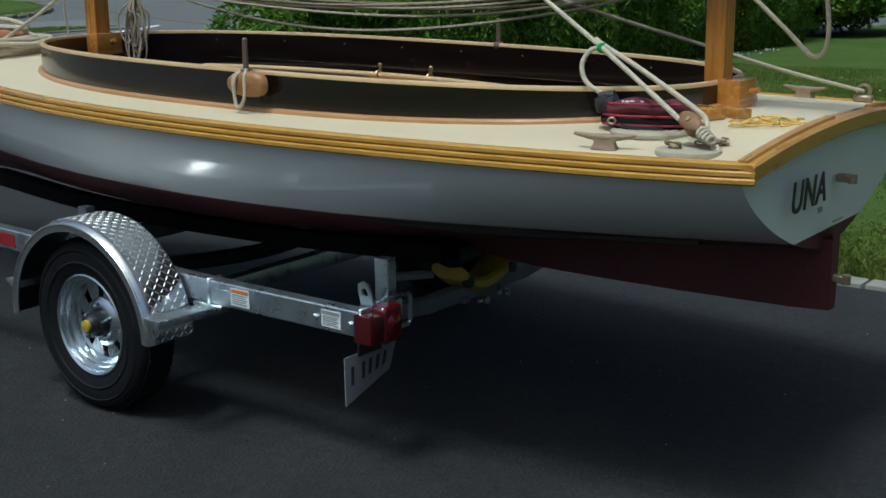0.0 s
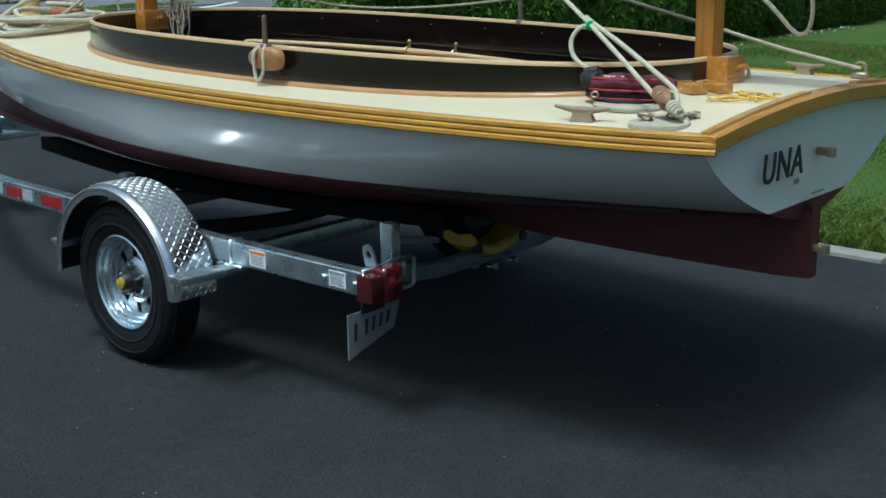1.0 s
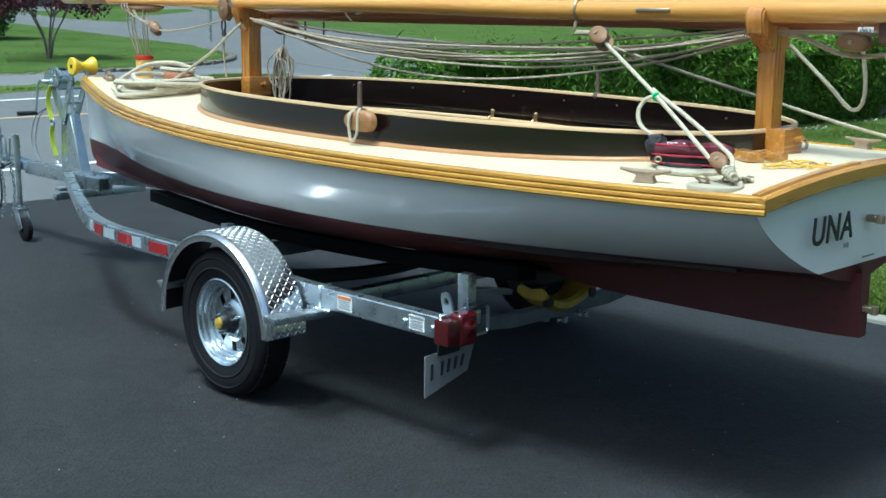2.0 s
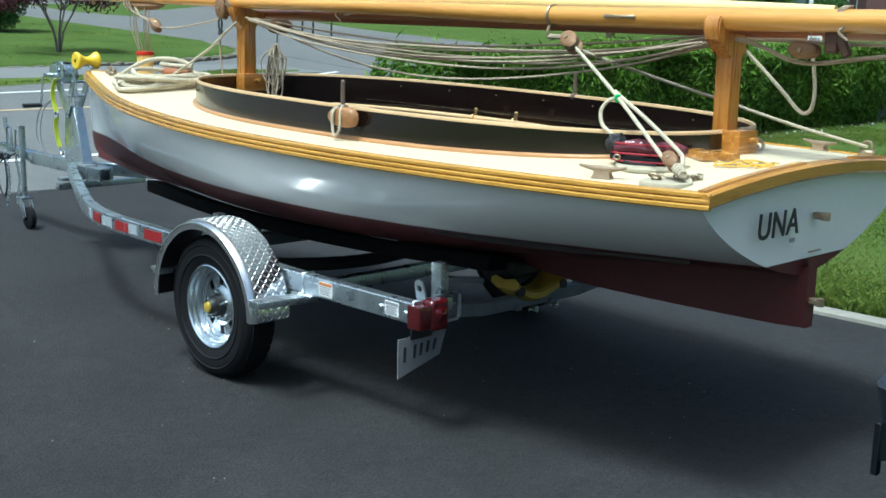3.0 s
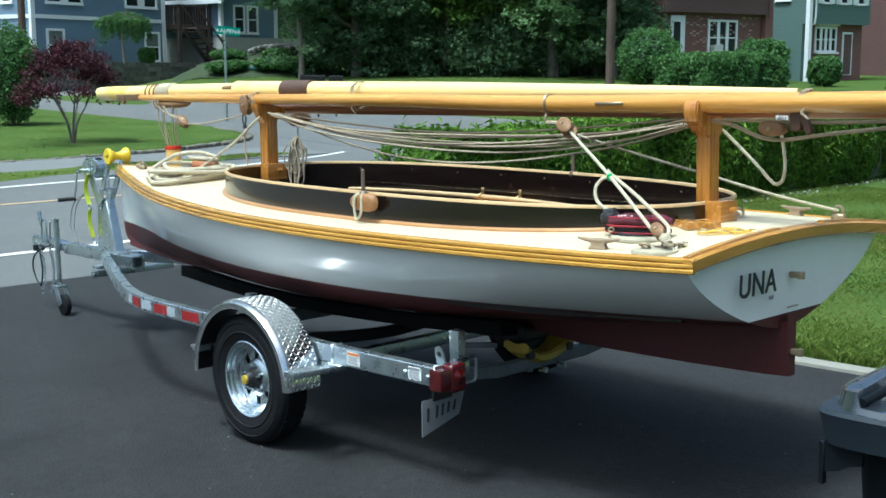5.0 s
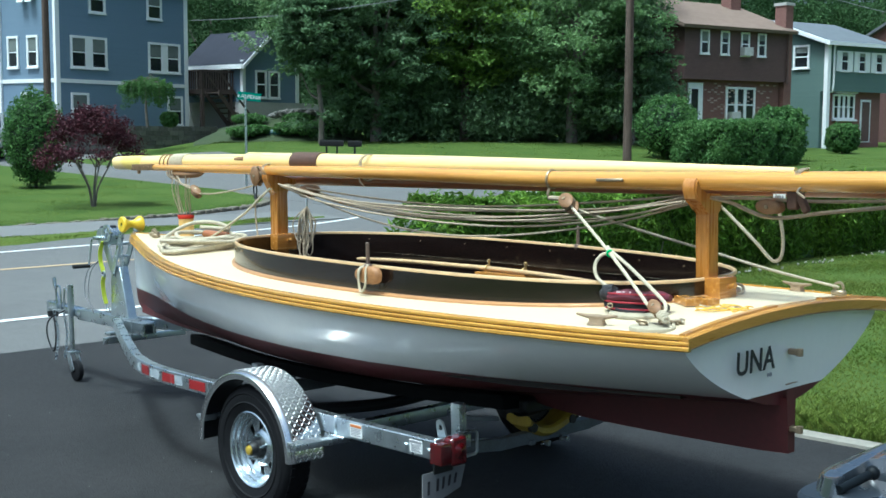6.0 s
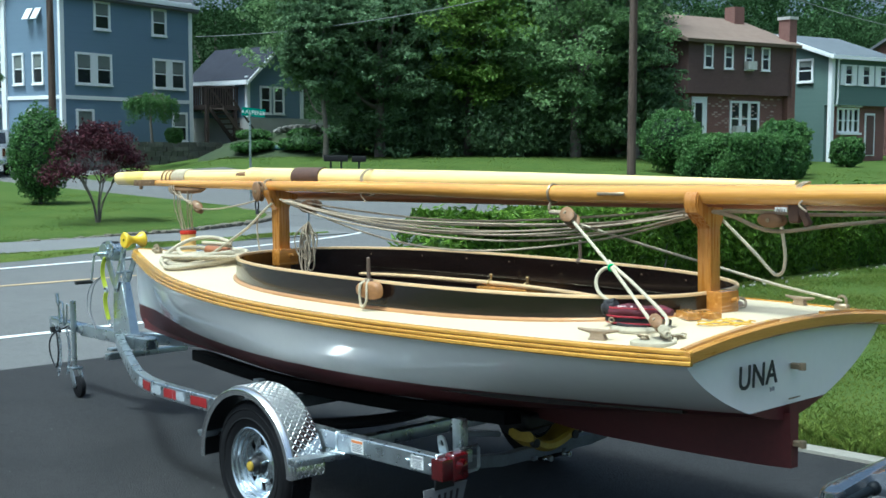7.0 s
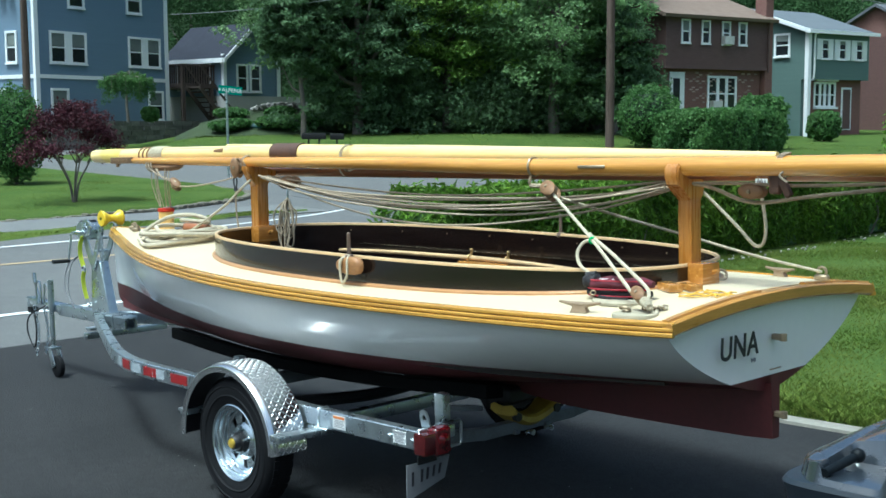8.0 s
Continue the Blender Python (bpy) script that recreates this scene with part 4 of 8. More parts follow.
# jack and coupler
bm = B()
rod(bm, (5.605, 0.06, 0.20), (5.605, 0.06, 0.60), 0.018, n=18)
rod(bm, (5.605, 0.06, 0.50), (5.605, 0.06, 0.69), 0.022, n=18)
jack = part("tongue_jack", bm, GALV, trailer, "galvanised tongue jack")
bm = B()
tube(bm, [(5.605, 0.06, 0.64), (5.70, 0.06, 0.66), (5.72, 0.06, 0.52)], 0.007, 6, per=1)
part("jack_handle", bm, GALV, jack)
bm = B()
lathe(bm, [(0.012, -0.024), (0.055, -0.024), (0.074, -0.016), (0.077, 0.0), (0.074, 0.016), (0.055, 0.024), (0.012, 0.024)], (5.545, 0.06, 0.077), "y", 24)
part("jack_wheel", bm, TYRE, jack, "black jack wheel")
bm = B()
for s in (1, -1):
    beam(bm, (5.605, 0.06 + s * 0.032, 0.20), (5.545, 0.06 + s * 0.032, 0.077), 0.008, 0.05)
box(bm, (5.60, 0.06, 0.205), (0.08, 0.08, 0.012))
part("wheel_fork", bm, GALV, jack)
bm = B()
beam(bm, (5.50, 0, RZ + 0.01), (6.02, 0, RZ + 0.03), 0.085, 0.06, 0.012)
rod(bm, (6.04, 0, RZ - 0.01), (6.04, 0, RZ + 0.06), 0.045, n=16)
beam(bm, (5.93, 0, RZ + 0.06), (6.0, 0, RZ + 0.18), 0.012, 0.02)
rod(bm, (5.99, 0, RZ + 0.17), (6.0, 0, RZ + 0.24), 0.014)
cp = part("coupler", bm, CHROME, trailer, "bright ball coupler with latch")
part("coupler_socket", lathe(B(), [(0.0, -0.06), (0.04, -0.055), (0.043, -0.012), (0.0, -0.01)], (6.04, 0, RZ), "z", 18), BLACK_PL, cp)
bm = B()
tube(bm, [(5.86, 0.05, RZ + 0.02), (5.86, 0.05, RZ + 0.17), (5.80, 0.05, RZ + 0.19), (5.79, 0.05, RZ + 0.12), (5.79, 0.05, RZ + 0.02)], 0.007, 6, per=2)
part("latch_bail", bm, CHROME, cp)
for dy in (0.04, -0.03):
    bm = B()
    for k in range(14):
        z = RZ - 0.01 - k * 0.026
        x = 5.93 - 0.05 * math.sin(k / 13 * math.pi)
        tube(bm, [(x + 0.009 * math.cos(t) * (k % 2), dy + 0.009 * math.cos(t) * (1 - k % 2), z + 0.018 * math.sin(t)) for t in np.linspace(0, 2 * math.pi, 9)[:-1]], 0.0035, 5, closed=True, per=1)
    part("tow_chain", bm, GALV, trailer)
bm = B()
tube(bm, [(5.7, 0.06, 0.5), (5.9, 0.09, 0.42), (5.98, 0.08, 0.3), (5.9, 0.07, 0.18), (5.85, 0.07, 0.3), (5.9, 0.06, 0.45)], 0.006, 6)
part("wiring_lead", bm, BLACK_PL, trailer, "black wiring lead")

# ---- spars resting on two crutches ----
def crutch(x, y, z0, top, label, cx, cy, cz, horn=True):
    """A square post with a flared head, with or without a horn on one side, clamped by a block to the coaming."""
    c = thing("boom_crutch", label, "boom crutch", (x, y, z0), group="boom crutches")
    w = 0.060 if horn else 0.068
    bm = B()
    box(bm, (x, y, (z0 + top - 0.09) / 2), (w, w + 0.004, top - 0.09 - z0), bevel=0.006, seg=2)
    part("post", bm, VARNISH_UP, c, "golden varnished square post")
    bm = B()
    if horn:
        pts = [(-0.034, top - 0.125), (0.034, top - 0.125), (0.050, top - 0.100), (0.086, top - 0.076), (0.110, top - 0.062), (0.120, top - 0.030), (0.117, top + 0.002), (0.104, top + 0.016), (0.090, top + 0.005), (0.083, top - 0.03), (0.05, top - 0.047), (-0.055, top - 0.047), (-0.058, top - 0.075), (-0.042, top - 0.108)]
    else:
        pts = [(-0.038, top - 0.110), (0.038, top - 0.110), (0.050, top - 0.085), (0.078, top - 0.050), (0.092, top - 0.022), (0.092, top + 0.000), (0.02, top + 0.000), (-0.10, top - 0.030), (-0.10, top - 0.052), (-0.055, top - 0.068)]
    f = [bm.verts.new((x - 0.0315, y + a, z)) for a, z in pts]
    g = [bm.verts.new((x + 0.0315, y + a, z)) for a, z in pts]
    bm.faces.new(f)
    bm.faces.new(g[::-1])
    for i in range(len(pts)):
        j = (i + 1) % len(pts)
        bm.faces.new((f[i], g[i], g[j], f[j]))
    bmesh.ops.bevel(bm, geom=[e for e in bm.edges if abs(e.verts[0].co.x - e.verts[1].co.x) < 1e-4], offset=0.006, segments=2, affect="EDGES")
    part("head", bm, VARNISH_UP, c, "flared head under the spar")
    bm = B()
    box(bm, (cx, cy, cz), (0.072, 0.112 if horn else 0.128, 0.088), bevel=0.007, seg=2)
    block = part("clamp_block", bm, VARNISH_Y, c, "varnished clamp block on the coaming")
    bm = B()
    rod(bm, (cx - 0.034, cy - 0.012, cz + 0.006), (cx - 0.066, cy - 0.004, cz + 0.016), 0.011, 0.008)
    part("peg", bm, VARNISH, block)
    return c


crutch(0.205, -0.012, 1.0, 1.46, "golden varnished boom crutch clamped to the after coaming", 0.155, -0.028, 1.054)
crutch(3.042, 0.004, 1.0, 1.485, "golden varnished boom crutch clamped to the fore coaming", 3.004, 0.006, 1.112, horn=False)


def taper(bm, pts, radii, n=20):
    return tube(bm, pts, radii, n, per=8)


mast = thing("mast", "pale varnished spruce mast lashed over the boom", "mast", (2.4, -0.03, 1.55))
bm = B()
taper(bm, [(4.965, -0.02, 1.562), (4.82, -0.02, 1.560), (3.4, -0.025, 1.557), (1.7, -0.045, 1.527), (0.7, -0.05, 1.511), (-0.15, -0.05, 1.497)], [0.040, 0.045, 0.046, 0.042, 0.030, 0.020, 0.010])
part("mast_pole", bm, SPRUCE, mast, "pale varnished spruce pole")
bm = B()
taper(bm, [(4.58, -0.02, 1.559), (4.97, -0.02, 1.562)], [0.0475, 0.0465, 0.042])
part("mast_foot", bm, mat("yellow_spruce", (0.72, 0.52, 0.10), 0.35, second=(0.80, 0.62, 0.16), scale=5), mast, "yellow painted mast foot")
bm = B()
taper(bm, [(2.665, -0.028, 1.551), (2.905, -0.025, 1.555)], [0.0525, 0.0525])
part("leather_wrap", bm, LEATHER, mast, "dark brown leather wrap")
bm = B()
for k in range(10):
    x = 4.05 + k * 0.0155
    tube(bm, [(x + 0.003 * math.cos(t), -0.022 + 0.050 * math.cos(t), 1.558 + 0.050 * math.sin(t)) for t in np.linspace(0, 2 * math.pi, 17)[:-1]], 0.0066, 6, closed=True, per=1)
part("rope_whipping", bm, ROPE, mast, "cream cotton rope whipping")
for x in (4.22, 4.27, 4.32):
    bm = B()
    tube(bm, [(x, -0.022 + 0.049 * math.cos(t), 1.558 + 0.049 * math.sin(t)) for t in np.linspace(0, 2 * math.pi, 17)[:-1]], 0.006, 6, closed=True, per=1)
    part("twine_band", bm, BLOCKWOOD, mast)
bm = B()
taper(bm, [(3.355, -0.020, 1.563), (1.7, -0.040, 1.530), (0.7, -0.048, 1.512), (-0.15, -0.05, 1.499)], [0.050, 0.045, 0.032, 0.0145])
part("mast_sleeve", bm, SPRUCE, mast, "thicker pale upper length of the mast")
bm = B()
tube(bm, [(3.34, 0.002, 1.572), (3.40, 0.003, 1.572), (3.465, 0.004, 1.571), (3.476, 0.004, 1.571)], [0.018, 0.017, 0.015, 0.009], 12)
part("peg", bm, BLOCKWOOD, mast, "dark brown peg in the end of the upper length")

boom = thing("boom", "orange varnished spruce boom resting in the crutches", "boom", (2.0, 0.05, 1.5))
bm = B()
taper(bm, [(4.59, 0.045, 1.533), (3.2, 0.045, 1.510), (2.0, 0.048, 1.492), (0.9, 0.05, 1.468), (-0.5, 0.052, 1.464), (-1.9, 0.055, 1.462)], [0.018, 0.026, 0.031, 0.034, 0.036, 0.037, 0.037])
part("boom_pole", bm, BOOM_WOOD, boom, "orange varnished round pole")
bm = B()
tube(bm, [(0.945, 0.05 + 0.038 * math.cos(t), 1.468 + 0.038 * math.sin(t)) for t in np.linspace(0, 2 * math.pi, 19)[:-1]], 0.006, 6, closed=True, per=1)
tube(bm, [(0.945, 0.07, 1.43), (0.94, 0.085, 1.405), (0.935, 0.08, 1.385)], 0.006, 6)
part("bail_band", bm, BRONZE, boom, "dull metal band and bail")
bm = B()
box(bm, (0.60, 0.092, 1.468), (0.14, 0.008, 0.012), bevel=0.003)
part("fairlead_strip", bm, BRONZE, boom)
bm = B()
box(bm, (4.48, 0.058, 1.531), (0.27, 0.02, 0.040), bevel=0.006, seg=2)
for k in range(4):
    rod(bm, (4.39 + 0.06 * k, 0.066, 1.531), (4.39 + 0.06 * k, 0.073, 1.531), 0.006, n=8)
tube(bm, [(4.53, 0.06, 1.512), (4.53, 0.062, 1.490)], 0.011, 8)
part("gooseneck_strap", bm, mat("brown_tarnished_bronze", (0.17, 0.10, 0.055), 0.5, 0.5, second=(0.30, 0.19, 0.10), scale=25), boom, "bronze gooseneck strap")
bm = B()
box(bm, (-0.20, 0.045, 1.402), (0.05, 0.026, 0.075), bevel=0.008)
box(bm, (-0.235, 0.045, 1.393), (0.03, 0.022, 0.085), rot=(0, 28, 0), bevel=0.006)
part("sheet_bracket", bm, LEATHER, boom, "dark wooden sheet bracket")

gaff = thing("gaff", "reddish varnished gaff lying under the mast", "gaff", (2.0, -0.13, 1.45))
bm = B()
taper(bm, [(3.1, -0.12, 1.45), (2.0, -0.12, 1.446), (0.4, -0.12, 1.436), (-1.6, -0.11, 1.43)], [0.026, 0.030, 0.032, 0.03])
part("gaff_pole", bm, MAHOG, gaff, "reddish varnished pole")
bm = B()
taper(bm, [(3.1, -0.12, 1.45), (3.25, -0.12, 1.452)], [0.028, 0.02])
part("gaff_cap", bm, BRONZE, gaff)

# lashings round the spars
for x, y, z, r, lab in ((3.08, 0.045, 1.508, 0.036, "cotton lashing round the boom"), (2.24, 0.0, 1.520, 0.068, "thin cotton lashing round boom and mast"), (-0.25, 0.05, 1.468, 0.043, "rope knot on the boom")):
    bm = B()
    for k in range(3):
        tube(bm, [(x + 0.009 * k + 0.01 * math.sin(3 * t), y + r * 0.72 * math.cos(t), z + r * math.sin(t)) for t in np.linspace(0, 2 * math.pi, 19)[:-1]], 0.0026, 6, closed=True, per=1)
    tube(bm, [(x, y + r * 0.7, z - r * 0.5), (x + 0.01, y + r * 0.85, z - r * 0.9), (x - 0.015, y + r * 0.7, z - r * 1.4)], 0.004, 6)
    single("lashing", bm, ROPE_OLD, lab, "lashing", (x, y, z), group="lashings")


def wooden_block(name, at, along, size, label, parent=None, roll=0):
    """A shell of two cheeks with a sheave between."""
    at, d = Vector(at), Vector(along).normalized()
    m = Matrix.Translation(at) @ d.to_track_quat("X", "Z").to_matrix().to_4x4() @ pose(0, 0, 0, roll)
    root = thing(name, label, "pulley block", at, group="pulley blocks") if parent is None else parent
    for s in (1, -1):
        bm = B()
        bmesh.ops.create_uvsphere(bm, u_segments=16, v_segments=8, radius=0.5, matrix=m @ Matrix.Translation((0, s * size * 0.17, 0)) @ Matrix.Diagonal((size, size * 0.22, size * 0.54, 1)))
        part("cheek", bm, BLOCKWOOD, root)
    bm = B()
    bmesh.ops.create_cone(bm, cap_ends=True, segments=20, radius1=size * 0.26, radius2=size * 0.26, depth=size * 0.14, matrix=m @ pose(0, 0, 0, 90))
    part("sheave", bm, BRONZE, root)
    bm = B()
    bmesh.ops.create_cone(bm, cap_ends=True, segments=12, radius1=size * 0.07, radius2=size * 0.07, depth=size * 0.62, matrix=m @ pose(0, 0, 0, 90))
    tube(bm, [m @ Vector((size * 0.42, size * 0.1 * math.cos(t), size * 0.0 + size * 0.1 * math.sin(t))) for t in np.linspace(0, 2 * math.pi, 11)[:-1]], size * 0.045, 6, closed=True, per=1)
    part("strap", bm, BRONZE, root)
    return root


# tackle from the boom to the after deck
UP, LOW = Vector((0.775, 0.14, 1.372)), Vector((-0.002, 0.575, 1.045))
wooden_block("upper_block", UP, UP - LOW, 0.118, "oval ash tackle block hanging from the boom band", roll=45)
wooden_block("lower_block", LOW, UP - LOW, 0.085, "oval ash tackle block shackled to the deck", roll=45)
tackle = thing("tackle_rope", "cream cotton tackle rope from boom to deck", "rope", LOW)
a, s = (UP - LOW).normalized(), Vector((0.5, 0.55, 0.1)).normalized()
r = Vector((-0.6, -0.4, 0.35)).normalized()
g = UP + (LOW - UP) * 0.52
bm = B()
tube(bm, [UP, g, LOW + a * 0.02 + s * 0.020], 0.0066, 8, per=10)
part("fall", bm, ROPE, tackle)
bm = B()
tube(bm, [g + a * 0.05 + r * 0.008, g + r * 0.010, g - a * 0.16 + r * 0.024, LOW + a * 0.05 + r * 0.036, LOW - a * 0.01 + r * 0.030, LOW - a * 0.05 + r * 0.008], 0.0066, 8, per=10)
part("fall", bm, ROPE, tackle)
bm = B()
for k in range(4):
    q = LOW - a * (0.048 + 0.011 * k)
    u, v = a.cross(Vector((0, 0, 1))).normalized(), Vector((0, 0, 1))
    tube(bm, [q + (u * math.cos(t) + v * 0.8 * math.sin(t)) * (0.017 - 0.002 * k) for t in np.linspace(0, 2 * math.pi, 11)[:-1]], 0.0048, 7, closed=True, per=1)
tube(bm, [LOW - a * 0.07 + Vector((0, -0.01, -0.01)), LOW - a * 0.10 + Vector((0.0, -0.03, -0.03)), (-0.045, 0.535, 1.004), (-0.075, 0.52, 1.0)], 0.0062, 7)
part("lashing_turns", bm, ROPE, tackle, "turns of rope lashing the block to the chain")
bm = B()
tube(bm, [g, g + Vector((0.022, 0.022, -0.006)), g + Vector((0.032, 0.048, -0.04)), g + Vector((0.008, 0.066, -0.085)), g + Vector((-0.06, 0.078, -0.118)), g + Vector((-0.135, 0.08, -0.148))], 0.0065, 8)
part("tail_loop", bm, ROPE, tackle)
bm = B()
tube(bm, [g + 0.010 * Vector((math.cos(t) * 0.6, math.cos(t), math.sin(t))) for t in np.linspace(0, 2 * math.pi, 11)[:-1]], 0.0055, 6, closed=True, per=1)
part("twine_tie", bm, GREEN_TIE, tackle, "bright green twine tie")
bm = B()
tube(bm, [(0.935, 0.08, 1.39), UP + a * 0.05], 0.01, 7, per=4)
part("strop", bm, ROPE_OLD, tackle)

# round pads, shackle and chain
for c, r, lab in (((-0.012, 0.612, 0), 0.079, "round buff canvas deck pad under the tackle"), ((0.168, 0.450, 0), 0.109, "round buff canvas deck pad under the lifebelt")):
    z = deck_z(c[0], c[1])
    bm = B()
    lathe(bm, [(0.0, 0.008)] + [(r * k / 12, 0.0085 if k % 2 else 0.0072) for k in range(1, 12)] + [(r * 0.97, 0.007), (r, 0.003), (r, -0.006), (0, -0.006)], (c[0], c[1], z), "z", 40)
    single("deck_pad", bm, DISC, lab, "deck pad", (c[0], c[1], z), group="deck pads")
zp = deck_z(-0.05, 0.62)
bm = B()
for k in range(9):
    w = 2.3 * k / 8
    p = Vector((-0.020 - 0.038 * math.sin(w), 0.535 + 0.034 * math.cos(w * 1.3), zp + 0.019 + 0.004 * (k % 2)))
    h = -w + 0.4 * (k % 3)
    u = Vector((math.cos(h), math.sin(h), 0)) * 0.0125
    v = Vector((-math.sin(h), math.cos(h), 0)) * 0.0075 if k % 2 else Vector((-0.3 * math.sin(h), 0.3 * math.cos(h), 0.8)) * 0.0075
    tube(bm, [p + u * math.cos(t) + v * math.sin(t) for t in np.linspace(0, 2 * math.pi, 10)[:-1]], 0.0030, 6, closed=True, per=1)
single("deck_chain", bm, BRONZE, "short tarnished chain lying on the deck pad", "chain", (-0.05, 0.58, zp))
for c in ((0.022, 0.615),):
    bm = B()
    z = deck_z(*c) + 0.008
    lathe(bm, [(0.004, 0.008), (0.012, 0.007), (0.016, 0.003), (0.017, 0.0), (0.0, 0.0)], (*c, z), "z", 20)
    tube(bm, [(c[0] + 0.019 * math.cos(t), c[1] + 0.010 + 0.012 * math.sin(t), z + 0.012 + 0.006 * math.sin(t)) for t in np.linspace(0, 2 * math.pi, 13)[:-1]], 0.0042, 7, closed=True, per=1)
    single("ring_bolt", bm, BRONZE, "bronze ring bolt on the deck", "ring bolt", (*c, z), group="ring bolts")

bm = B()
z = deck_z(-0.07, 0.23) + 0.005
for k, (dx, dy, w) in enumerate(((0.0, 0.0, 0.012), (0.020, 0.004, 0.010), (-0.022, -0.008, 0.013))):
    tube(bm, [(-0.07 + dx + w * math.cos(t), 0.23 + dy + 0.6 * w * math.sin(t), z + 0.003 * k) for t in np.linspace(0, 2 * math.pi, 11)[:-1]], 0.0032, 6, closed=True, per=1)
tube(bm, [(-0.05, 0.236, z), (-0.02, 0.245, z), (0.01, 0.235, z), (0.035, 0.25, z)], 0.0026, 6)
single("shackle_link", bm, BRONZE, "small bronze shackle and links lying on the after deck", "shackle", (-0.07, 0.23, z))


def cleat(x, y, turn):
    z = deck_z(x, y)
    c = thing("deck_cleat", "weathered brown horn cleat on the cream deck", "cleat", (x, y, z), group="deck cleats")
    d = Vector((math.cos(radians(turn)), math.sin(radians(turn)), 0))
    p = Vector((x, y, z))
    bm = B()
    tube(bm, [p - d * 0.078 + Vector((0, 0, 0.036)), p - d * 0.036 + Vector((0, 0, 0.030)), p + Vector((0, 0, 0.028)), p + d * 0.036 + Vector((0, 0, 0.030)), p + d * 0.078 + Vector((0, 0, 0.036))], [0.004, 0.008, 0.011, 0.008, 0.004], 10)
    part("horn_bar", bm, HORN, c)
    bm = B()
    m = Matrix.Translation(p) @ pose(0, 0, 0, 0, 0, turn)
    sheet(bm, [[m @ Vector((u * k, v * k2, z_)) for u, v in ((-0.5, -0.5), (0.5, -0.5), (0.5, 0.5), (-0.5, 0.5), (-0.5, -0.5))] for k, k2, z_ in ((0.066, 0.03, 0.0), (0.058, 0.026, 0.006), (0.05, 0.02, 0.018), (0.07, 0.017, 0.031))])
    part("foot", bm, HORN, c)


cleat(0.185, 0.665, 13)
cleat(0.175, -0.61, -12)
bm = B()
c = (-0.02, -0.60)
z = deck_z(*c)
box(bm, (*c, z + 0.012), (0.06, 0.03, 0.024), bevel=0.006)
tube(bm, [(c[0] + 0.02 * math.cos(t), c[1], z + 0.035 + 0.02 * math.sin(t)) for t in np.linspace(0, 2 * math.pi, 13)[:-1]], 0.006, 6, closed=True, per=1)
single("deck_eye", bm, BRONZE, "bronze lashing eye on the after deck", "deck eye", (*c, z))

# the folded belt, dark red and black
belt = thing("folded_lifebelt", "folded dark red and black inflatable lifebelt on the deck", "lifebelt", (0.19, 0.43, 1.0))
z = deck_z(0.19, 0.43) + 0.012
along, across = Vector((0.95, 0.31, 0)).normalized(), Vector((-0.31, 0.95, 0)).normalized()
MID_B = Vector((0.192, 0.436, z - 0.008))


def pouch(lift, reach, deep, tall, bow, shift=0.0):
    """A soft stuffed roll lying along the belt."""
    bm = B()
    rows = []
    for i in range(17):
        s = -1 + 2 * i / 16
        k = max(0.25, (1 - abs(s) ** 3.5)) ** 0.5
        c = MID_B + along * (s * reach + shift) + across * bow * (1 - s * s) + Vector((0, 0, lift + 0.004 * math.sin(7 * s)))
        rows.append([c + across * math.copysign(abs(math.cos(a)) ** 0.7, math.cos(a)) * deep * k + Vector((0, 0, math.copysign(abs(math.sin(a)) ** 0.7, math.sin(a)) * tall * k)) for a in np.linspace(0, 2 * math.pi, 19)])
    sheet(bm, rows)
    for r in (rows[0], rows[-1]):
        bm.faces.new([bm.verts.new(p) for p in r[:-1]])
    return bm


def band(lift, reach, out, bow, r):
    return tube(B(), [MID_B + along * s * reach + across * (out * (1 - 0.55 * abs(s) ** 5) + bow * (1 - s * s)) + Vector((0, 0, lift)) for s in np.linspace(-1, 1, 11)], r, 7)


part("roll", pouch(0.020, 0.118, 0.040, 0.021, 0.012), BLACK_CLOTH, belt, "black webbing roll")
cover = part("cover", pouch(0.054, 0.126, 0.044, 0.022, 0.014), RED_BAG, belt, "dark red stuffed cover")
part("end_flap", pouch(0.060, 0.030, 0.038, 0.024, 0.0, 0.105), BLACK_CLOTH, belt, "black folded end")
PIPING = mat("bright_red_piping", (0.28, 0.01, 0.022), 0.6)
for lift, out in ((0.036, 0.044), (0.066, 0.041), (0.012, 0.040)):
    part("red_piping", band(lift, 0.112, out, 0.013, 0.0032), PIPING, cover)
for k, (s, w) in enumerate(((0.055, 0.006), (0.044, 0.010), (0.031, 0.009), (0.018, 0.009), (0.006, 0.007))):
    q = MID_B + along * s + across * 0.046 + Vector((0, 0, 0.070))
    part("white_mark", box(B(), q, (w, 0.003, 0.011 - 0.003 * (k % 2)), rot=(-42, 0, 18)), WHITE_PL, cover, "small white mark")
part("gas_cylinder", rod(B(), MID_B + along * 0.125 + Vector((0, 0, 0.076)), MID_B + along * 0.085 + across * 0.005 + Vector((0, 0, 0.082)), 0.014), BLACK_PL, belt)
bm = B()
for s in (0.083,):
    q = MID_B + along * s + across * 0.048 + Vector((0, 0, 0.022))
    tube(bm, [q + along * 0.010 * math.cos(t) + Vector((0, 0, 0.008 * math.sin(t))) for t in np.linspace(0, 2 * math.pi, 11)[:-1]], 0.003, 6, closed=True, per=1)
part("buckle", bm, BRONZE, belt, "dull metal buckle")
